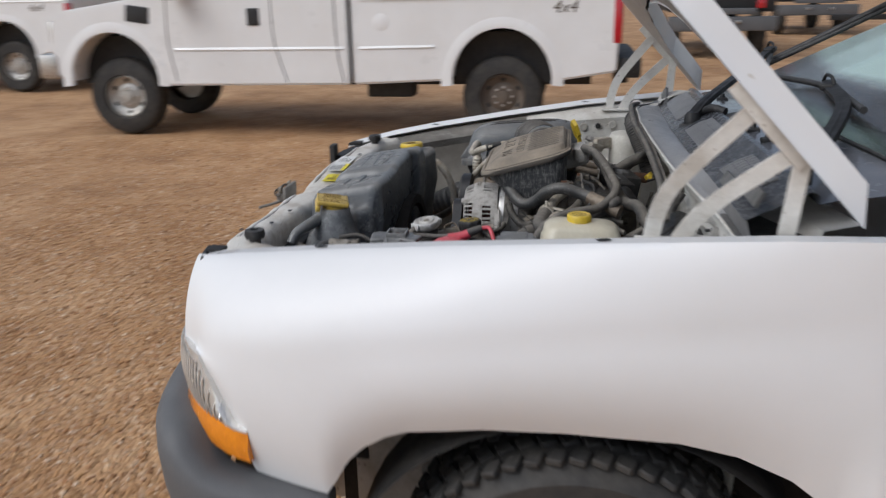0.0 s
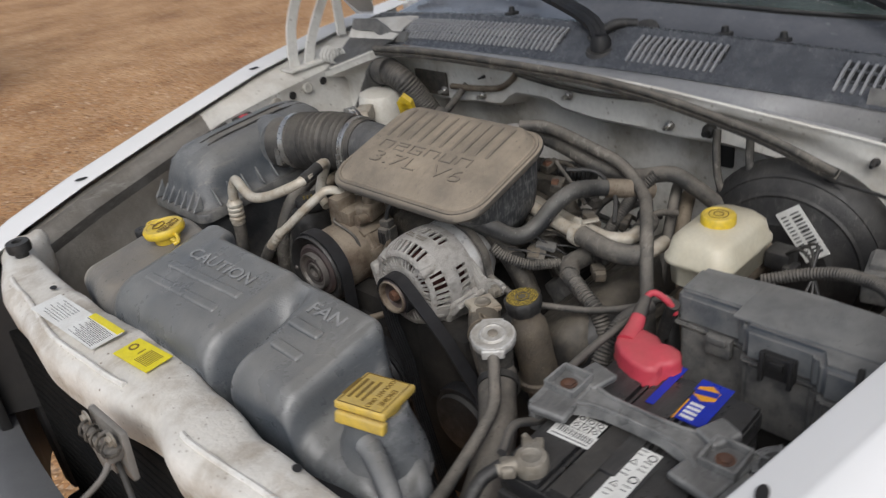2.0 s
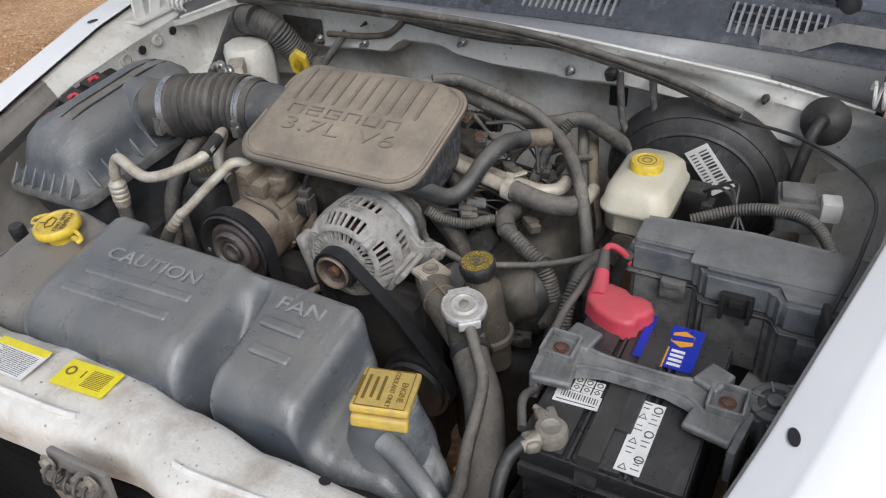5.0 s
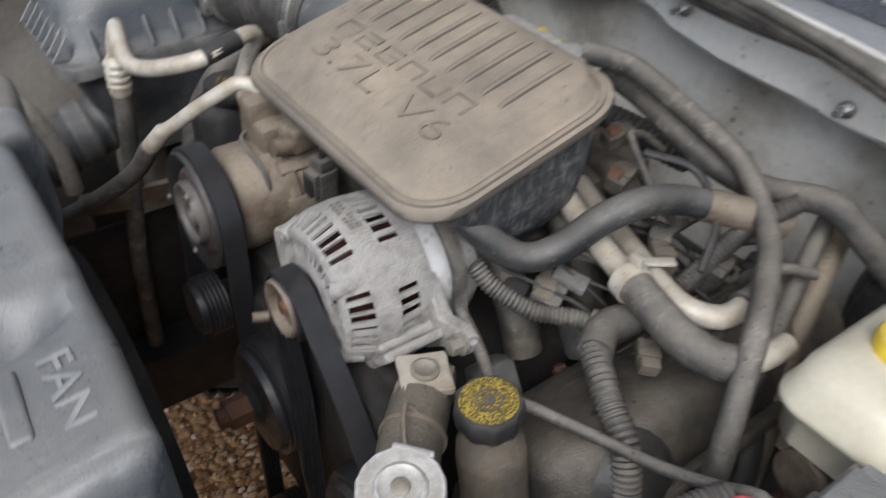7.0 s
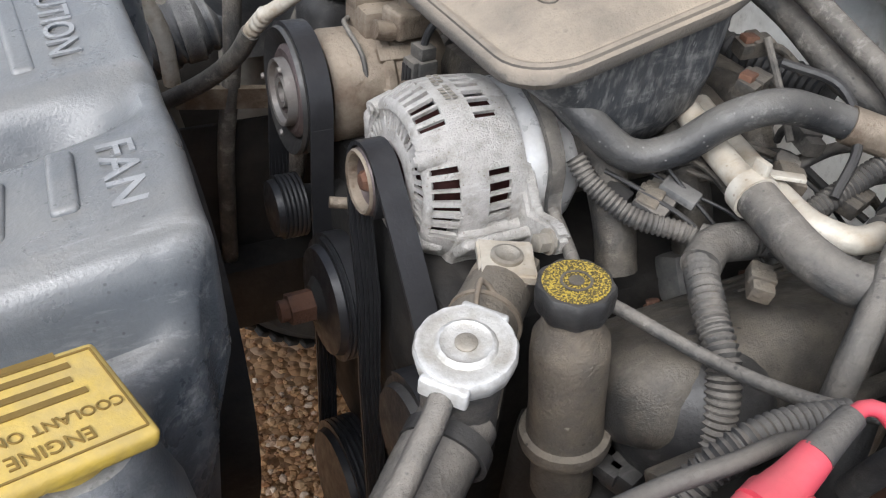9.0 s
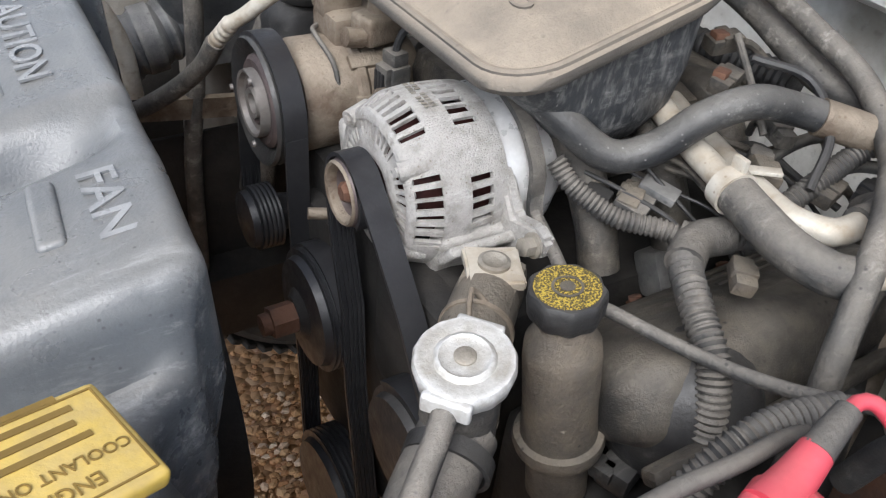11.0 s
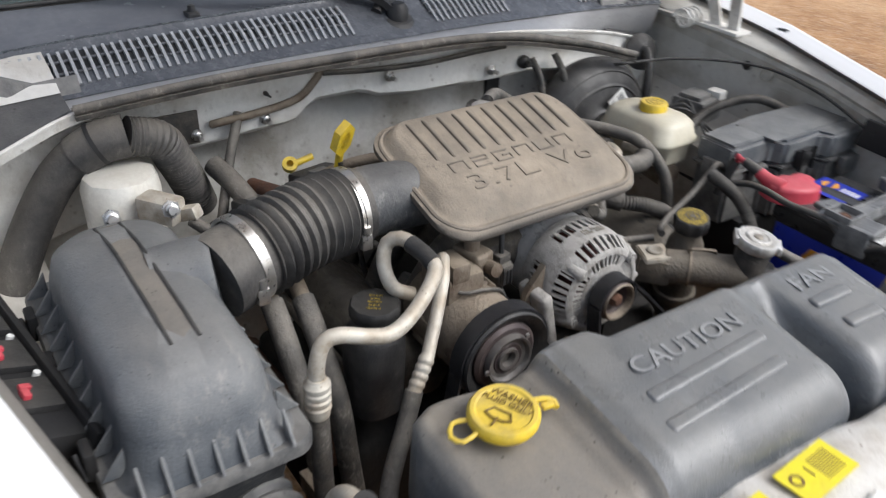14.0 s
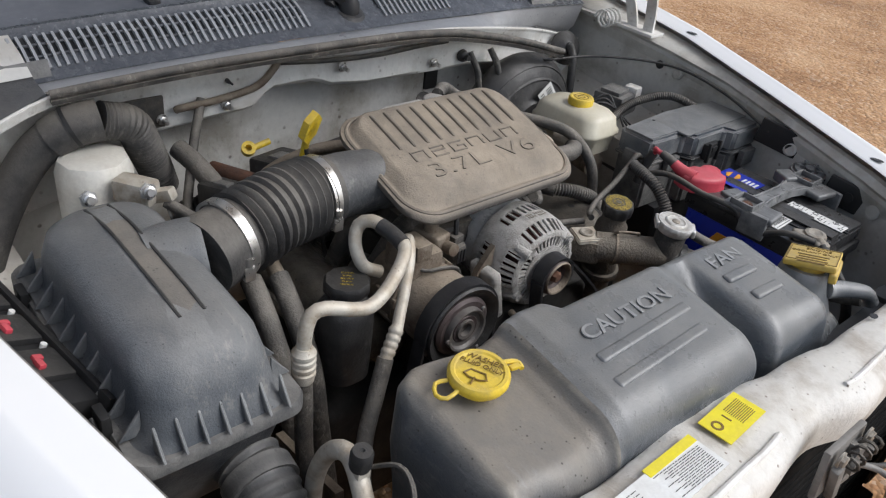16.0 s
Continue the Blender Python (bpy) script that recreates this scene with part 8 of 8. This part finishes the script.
# black harness added as clutter, to darken the recess behind the engine
hose("firewall_harness", [(0.66, 0.40, 0.92), (0.635, 0.30, 0.945), (0.62, 0.16, 0.96), (0.62, 0.02, 0.985), (0.63, -0.10, 0.99)], 0.018, M_RUBBER, "thick black harness added behind the engine", "wiring", 0.0012, 0.009)
hose("heater_pipe", [(0.70, 0.30, 0.965), (0.655, 0.285, 0.97), (0.61, 0.25, 0.965), (0.575, 0.20, 0.95)], 0.015, M_RUST, "rusty heater pipe from the firewall", "pipe")
hose("heater_hose", [(0.70, 0.36, 1.02), (0.65, 0.345, 1.0), (0.60, 0.33, 0.96), (0.55, 0.33, 0.88)], 0.017, M_HOSE, "dusty heater hose from the firewall")
hose("breather_hose", [(0.60, 0.30, 0.93), (0.585, 0.26, 1.0), (0.545, 0.20, 1.045), (0.51, 0.14, 1.06)], 0.010, M_CAST, "tan breather hose to the air box")
for bx0, by0, bz0, sz in ((0.60, 0.335, 0.975, (0.06, 0.05, 0.04)), (0.635, 0.21, 0.965, (0.05, 0.09, 0.07)), (0.60, 0.10, 0.985, (0.07, 0.10, 0.05))):
    cb = thing("harness_plug", (bx0, by0, bz0), "dark dusty harness plug behind the engine", "connector", "rear harness plugs")
    part("shell", rbox(sz, (bx0, by0, bz0), 0.007, (6, 8, 20)), M_RUBBER, cb)
    part("clip", rbox((sz[0] * 0.5, sz[1] * 0.4, 0.012), (bx0 - 0.01, by0, bz0 + sz[2] / 2), 0.003, (6, 8, 20)), M_PLASTIC, cb)

# firewall fittings
for x, y, z in ((0.728, 0.371, 1.062), (0.728, 0.255, 1.066), (0.719, -0.205, 1.075), (0.722, 0.02, 1.10)):
    st = thing("firewall_stud", (x, y, z), "small steel stud and nut on the firewall", "stud", "firewall studs")
    part("nut", join(hexbolt((x, y, z), (-1, 0, 0), 0.007), lathe([(0.004, 0), (0.004, 0.02), (0.001, 0.02)], (x, y, z), (-1, 0, 0), 10)), M_STEEL, st)
for x, y, z, r in ((0.738, -0.284, 1.079, 0.013), (0.775, -0.548, 1.058, 0.007), (0.752, 0.25, 1.108, 0.004)):
    tagged(part("firewall_grommet", lathe([(r, -0.004), (r, 0.003), (r * 0.8, 0.008), (r * 0.5, 0.010), (r * 0.45, 0.02), (0.001, 0.02)], (x - 0.02, y, z), (-1, 0, 0), 24), M_RUBBER), "black rubber grommet in the firewall", "grommet")
hose("firewall_pipe", [(0.728, 0.345, 1.074), (0.722, 0.335, 1.078), (0.720, 0.27, 1.082), (0.722, 0.20, 1.092), (0.726, 0.165, 1.115), (0.726, 0.15, 1.135)], 0.0065, M_CAST, "dusty metal pipe along the firewall", "pipe")
hose("firewall_loom", [(0.722, 0.15, 1.128), (0.712, 0.06, 1.122), (0.708, -0.05, 1.118), (0.706, -0.15, 1.122), (0.70, -0.22, 1.125)], 0.0045, M_HOSE, "thin loom under the hood seal", "wiring")
tagged(part("heat_shield", rbox((0.006, 0.10, 0.055), (0.731, 0.415, 1.075), 0.003), M_IRON), "dark plate bolted to the firewall beam", "plate")
for y in (-0.30, -0.36):
    hose("brake_line", [(0.715, y, 1.085), (0.695, y - 0.01, 1.05), (0.69, y - 0.02, 1.00), (0.69, y - 0.05, 0.93)], 0.007, M_HOSE, "dusty hose dropping from a firewall grommet", "hose")
hose("wing_cable", [(0.68, -0.50, 1.05), (0.62, -0.63, 1.06), (0.50, -0.735, 1.062), (0.36, -0.738, 1.05), (0.22, -0.712, 1.02)], 0.003, M_RUBBER, "thin black cable along the inner wing", "cable")

tagged(part("pedal_grommet", join(lathe([(0.040, -0.003), (0.041, 0.004), (0.030, 0.012), (0.012, 0.020), (0.010, 0.026), (0.001, 0.026)], (0.748, -0.650, 1.035), (-1, 0.25, 0.45), 28), tube([(0.728, -0.645, 1.046), (0.705, -0.635, 1.025), (0.69, -0.625, 0.96), (0.685, -0.62, 0.91)], 0.010)), M_RUBBER), "large black rubber grommet with hose in the firewall corner", "grommet")
# black block set on the firewall for the dark inside an opening
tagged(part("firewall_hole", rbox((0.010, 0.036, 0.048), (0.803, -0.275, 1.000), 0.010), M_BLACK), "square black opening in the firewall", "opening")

# labels on the support
lab = thing("emission_label", (-0.222, 0.25, 1.0), "white printed emission label on the radiator support", "label")
zs = 1.0045
part("sheet", rbox((0.050, 0.205, 0.0012), (-0.228, 0.268, zs), 0, (0, 0, 2)), M_WLABEL, lab)
part("yellow_strip", rbox((0.012, 0.090, 0.0014), (-0.203, 0.212, zs + 0.0005), 0, (0, 0, 2)), M_YLABEL, lab)
lr = random.Random(3)
dashes = []
for k in range(13):
    y = 0.173
    while y < 0.246 - 0.008 * (k % 3):
        w = lr.uniform(0.003, 0.010)
        dashes.append(rbox((0.0008, w, 0.0004), (-0.2125 - 0.0028 * k, y + w / 2, zs + 0.0009), 0, (0, 0, 2)))
        y += w + 0.0016
part("print", join(*dashes), M_INK, lab)
dashes = []
for k in range(8):
    y = 0.285
    while y < 0.345 - 0.012 * (k % 2):
        w = lr.uniform(0.003, 0.011)
        dashes.append(rbox((0.0008, w, 0.0004), (-0.212 - 0.0048 * k, y + w / 2, zs + 0.0009), 0, (0, 0, 2)))
        y += w + 0.002
part("print", join(*dashes), M_INK, lab)
ylb = thing("coolant_label", (-0.210, 0.095, 1.0), "yellow printed sticker on the radiator support", "label")
part("sheet", rbox((0.044, 0.086, 0.0012), (-0.208, 0.092, 1.0005), 0, (0, 0, 4)), M_YLABEL, ylb)
part("emblem", join(band(0.0048, 0.0078, 0, 0.0005, (-0.206, 0.121, 1.0012), (0, 0, 1), 20), rbox((0.013, 0.0022, 0.0005), (-0.205, 0.100, 1.0014), 0, (0, 0, 4))), M_INKBROWN, ylb)
part("print", join(*[rbox((0.0009, 0.032, 0.0005), (-0.194 - 0.0026 * k, 0.075, 1.0014), 0, (0, 0, 4)) for k in range(11)]), M_INKBROWN, ylb)

# ---- other vehicles on the lot ----
def far_pickup(at, r_wheel, label, m_rear):
    """A long-bed extended-cab pickup, facing -x, its rear hub at at (ground level)."""
    X, Y, _ = at
    t = thing("white_pickup", (X - 2, Y + 0.9, 0), label, "pickup truck", "parked white pickups")
    wb, side = 4.17, Y - 0.10

    def arch(cx, rr, n=12):
        return [(cx + rr * math.cos(math.pi * k / n), 0.60 + rr * 1.02 * math.sin(math.pi * k / n)) for k in range(n + 1)]

    def slab(o, y0, y1, name, mat, bevel=0.02, label=""):
        return part(name, moved(prism(o, y1 - y0, bevel=bevel), Matrix(((1, 0, 0, 0), (0, 0, -1, y1), (0, 1, 0, 0), (0, 0, 0, 1)))), mat, t, label, angle=30)

    bed = [(X - 1.53, 0.56)] + [(x, z) for x, z in reversed(arch(X, 0.52))] + [(X + 0.60, 0.60), (X + 1.13, 0.68), (X + 1.16, 1.42), (X + 1.12, 1.46), (X - 1.53, 1.46)]
    bed = [(x, z) for x, z in bed]
    slab(bed, side, side + 1.95, "bed", M_TRUCK)
    fx = X - wb
    cab = [(X - 1.56, 0.56), (X - 1.56, 1.46), (X - 1.60, 1.98), (X - 1.75, 2.03), (X - 2.9, 2.03), (X - 3.05, 2.0), (X - 3.72, 1.47), (X - 4.66, 1.34), (X - 4.82, 1.25), (X - 4.88, 0.95), (X - 4.86, 0.66), (fx - 0.50, 0.62)] + [(x, z) for x, z in reversed(arch(fx, 0.50))] + [(fx + 0.56, 0.55)]
    slab(cab[::-1], side, side + 1.95, "cab", M_TRUCK)
    for cx in (X, fx):
        o = [(cx + 0.54 * math.cos(a), 0.60 + 0.55 * math.sin(a)) for a in [math.pi * k / 16 for k in range(17)]]
        # solid black block gives the arch its shaded inside
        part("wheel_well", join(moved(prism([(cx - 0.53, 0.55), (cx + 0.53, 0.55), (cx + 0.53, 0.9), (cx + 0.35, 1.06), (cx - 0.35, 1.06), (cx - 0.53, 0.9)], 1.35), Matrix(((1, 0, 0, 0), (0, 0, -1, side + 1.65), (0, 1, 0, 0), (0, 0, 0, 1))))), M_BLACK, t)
        part("arch_flare", loft([[(cx + q * math.cos(a), side + d, 0.60 + q * 1.02 * math.sin(a)) for q, d in ((0.50, 0.03), (0.503, -0.010), (0.545, -0.014), (0.62, 0.003))] for a in [math.pi * (k - 0.5) / 17 for k in range(19)]]), M_TRUCK, t)
        wheel((cx, Y + 0.16, r_wheel), r_wheel, 0.25, t, -1, M_TYRE, m_rear if cx == X else M_PIN, tread=False)
        wheel((cx, Y + 1.65, r_wheel), r_wheel, 0.25, t, 1, M_TYRE, M_PIN, tread=False)
    # windows, door seams, crease, handle, badge, lamps, bumpers
    part("side_window", moved(prism([(X - 3.50, 1.49), (X - 2.43, 1.47), (X - 2.43, 1.93), (X - 2.98, 1.93)], 0.02, bevel=0.004), Matrix(((1, 0, 0, 0), (0, 0, -1, side + 0.012), (0, 1, 0, 0), (0, 0, 0, 1)))), M_DARKGLASS, t)
    part("side_window", moved(prism([(X - 2.30, 1.48), (X - 1.76, 1.48), (X - 1.76, 1.92), (X - 2.30, 1.93)], 0.02, bevel=0.004), Matrix(((1, 0, 0, 0), (0, 0, -1, side + 0.012), (0, 1, 0, 0), (0, 0, 0, 1)))), M_DARKGLASS, t)
    for pts in ([(X - 3.50, 1.45), (X - 3.52, 1.0), (X - 3.46, 0.60)], [(X - 2.36, 1.95), (X - 2.36, 1.1), (X - 2.30, 0.8), (X - 2.24, 0.585)], [(X - 1.70, 1.95), (X - 1.69, 1.0), (X - 1.63, 0.585)], [(X - 1.545, 1.44), (X - 1.545, 0.57)]):
        part("panel_gap", tube([(x, side + 0.001, z) for x, z in pts], 0.007 if pts[0][0] < X - 1.6 else 0.014, 6), M_INK, t)
    part("body_crease", join(ribbon([(X - 3.45, side - 0.004, 0.935), (X - 1.62, side - 0.004, 0.935)], 0.03, 0.004, (0, 0.5, 1)), ribbon([(X - 1.45, side - 0.004, 0.935), (X - 0.68, side - 0.004, 0.945)], 0.03, 0.004, (0, 0.5, 1)),
                             ribbon([(X - 1.45, side - 0.003, 1.40), (X + 1.08, side - 0.003, 1.40)], 0.02, 0.008, (0, 0.5, 1))), M_TRUCK, t)
    part("door_handle", rbox((0.13, 0.03, 0.17), (X - 2.56, side, 1.25), 0.01), M_BLACK, t)
    part("fender_vent", rbox((0.26, 0.02, 0.17), (X - 3.83, side + 0.002, 1.29), 0.02, (0, 8, 0)), M_BLACK, t)
    part("fuel_door", lathe([(0.085, -0.004), (0.085, 0.001), (0.082, 0.002), (0.001, 0.002)], (X - 1.22, side, 1.18), (0, -1, 0), 28), M_TRUCK, t)
    part("drive_badge", lettering("4x4", 0.16, Matrix(((1, 0.25, 0, X + 0.62), (0, 0, -1, side - 0.002), (0, 1, 0, 1.30), (0, 0, 0, 1))), 0.002), M_PINDARK, t)
    part("tail_light", rbox((0.09, 0.10, 0.42), (X + 1.125, side + 0.04, 1.16), 0.03), M_REDLENS, t)
    part("rear_bumper", join(rbox((0.20, 1.9, 0.20), (X + 1.27, side + 0.97, 0.72), 0.03), rbox((0.14, 0.5, 0.12), (X + 1.22, side + 0.9, 0.56), 0.02), rbox((0.08, 0.02, 0.12), (X + 1.27, side + 0.015, 0.73), 0.01)), M_BLACK, t)
    part("front_bumper", rbox((0.22, 2.0, 0.26), (X - 4.93, side + 0.97, 0.76), 0.04), M_STEEL, t)
    part("headlamp", rbox((0.10, 0.3, 0.30), (X - 4.855, side + 0.20, 1.08), 0.03), M_LENS, t)
    part("mirror", join(rbox((0.12, 0.22, 0.30), (X - 3.36, side - 0.17, 1.58), 0.03), rbox((0.05, 0.12, 0.04), (X - 3.36, side - 0.03, 1.50), 0.01)), M_BLACK, t)
    part("frame_rail", join(rbox((5.6, 0.1, 0.14), (X - 1.9, side + 0.5, 0.58), 0.01), rbox((5.6, 0.1, 0.14), (X - 1.9, side + 1.45, 0.58), 0.01), rbox((0.10, 1.5, 0.10), (X, side + 0.97, 0.42), 0.02), rbox((0.10, 1.5, 0.10), (fx, side + 0.97, 0.42), 0.02),
                            rbox((0.5, 0.3, 0.2), (X - 1.2, side + 0.4, 0.5), 0.03)), M_BLACK, t)
    return t


far_pickup((-0.19, 6.20, 0), 0.415, "white long-bed pickup truck with brown steel rear wheel on gravel", M_PINDARK)
far_pickup((-8.3, 9.9, 0), 0.40, "white pickup truck parked farther off on the gravel", M_PIN)


def flatbed(at):
    x, y, z = at
    t = thing("work_truck", at, "black utility truck parked at the back of the gravel lot", "truck")
    part("body", join(rbox((2.1, 4.6, 0.7), (x, y + 2.3, 1.25), 0.08), rbox((1.9, 2.0, 0.7), (x, y + 2.8, 1.9), 0.12)), M_BLACK, t)
    part("bumper", join(rbox((2.1, 0.25, 0.28), (x, y - 0.1, 0.68), 0.04), rbox((1.3, 0.18, 0.12), (x, y - 0.12, 0.92), 0.03)), M_BUMPER, t)
    for s in (-1, 1):
        part("lamp", join(rbox((0.16, 0.05, 0.16), (x + s * 0.75, y - 0.03, 1.05), 0.02)), M_AMBER if s < 0 else M_REDLENS, t)
        part("plate_lamp", rbox((0.08, 0.04, 0.06), (x + s * 0.3, y - 0.24, 0.72), 0.01), M_STEEL, t)
        for yy in (0.7, 3.6):
            w = wheel((0, 0, 0), 0.40, 0.26, None, s, M_TYRE, M_PINDARK, tread=False)
            for o in (w, *w.children):
                o.data.transform(Matrix.Translation((x + s * 0.85, y + yy, 0.40)) @ Matrix.Rotation(radians(-90), 4, "Z") if True else Matrix())
                o.data.transform(Matrix.Translation(-Vector(at)))
            w.parent = t
    part("rack_upright", join(*[rbox((0.05, 0.05, 1.1), (x + dx, y + 0.1, 1.9), 0.01) for dx in (-0.9, -0.3, 0.3, 0.9)], rbox((1.9, 0.05, 0.06), (x, y + 0.1, 2.4), 0.01), rbox((1.9, 0.05, 0.05), (x, y + 0.1, 1.95), 0.01)), M_BUMPER, t)
    return t


flatbed((3.5, 15.4, 0))
flatbed((7.3, 22.5, 0))


def trailer(at):
    x, y, _ = at
    t = thing("flat_trailer", at, "low twin-axle trailer with white wheels on the gravel lot", "trailer")
    part("deck", join(rbox((6.0, 2.0, 0.14), (x + 2.2, y + 1.2, 0.78), 0.02), rbox((0.10, 2.0, 0.10), (x - 0.8, y + 1.2, 0.62), 0.01)), M_INNER, t)
    part("rail", rbox((6.0, 0.06, 0.06), (x + 2.2, y + 0.2, 0.92), 0.01), M_REDLENS, t)
    part("plank", join(*[rbox((5.8, 0.2, 0.04), (x + 2.2, y + 0.35 + 0.24 * k, 0.87), 0.005) for k in range(8)]), M_CAST, t)
    for dx in (0.0, 0.95):
        wheel((x + dx, y, 0.38), 0.38, 0.22, t, -1, M_TYRE, M_PIN, tread=False, rim_r=0.23)
    part("jack_stand", rbox((0.08, 0.08, 0.75), (x - 1.4, y + 0.6, 0.40), 0.01), M_RUST, t)
    part("tongue", rbox((2.0, 0.12, 0.12), (x - 1.6, y + 1.0, 0.70), 0.01), M_BLACK, t)
    return t


trailer((8.7, 16.2, 0))
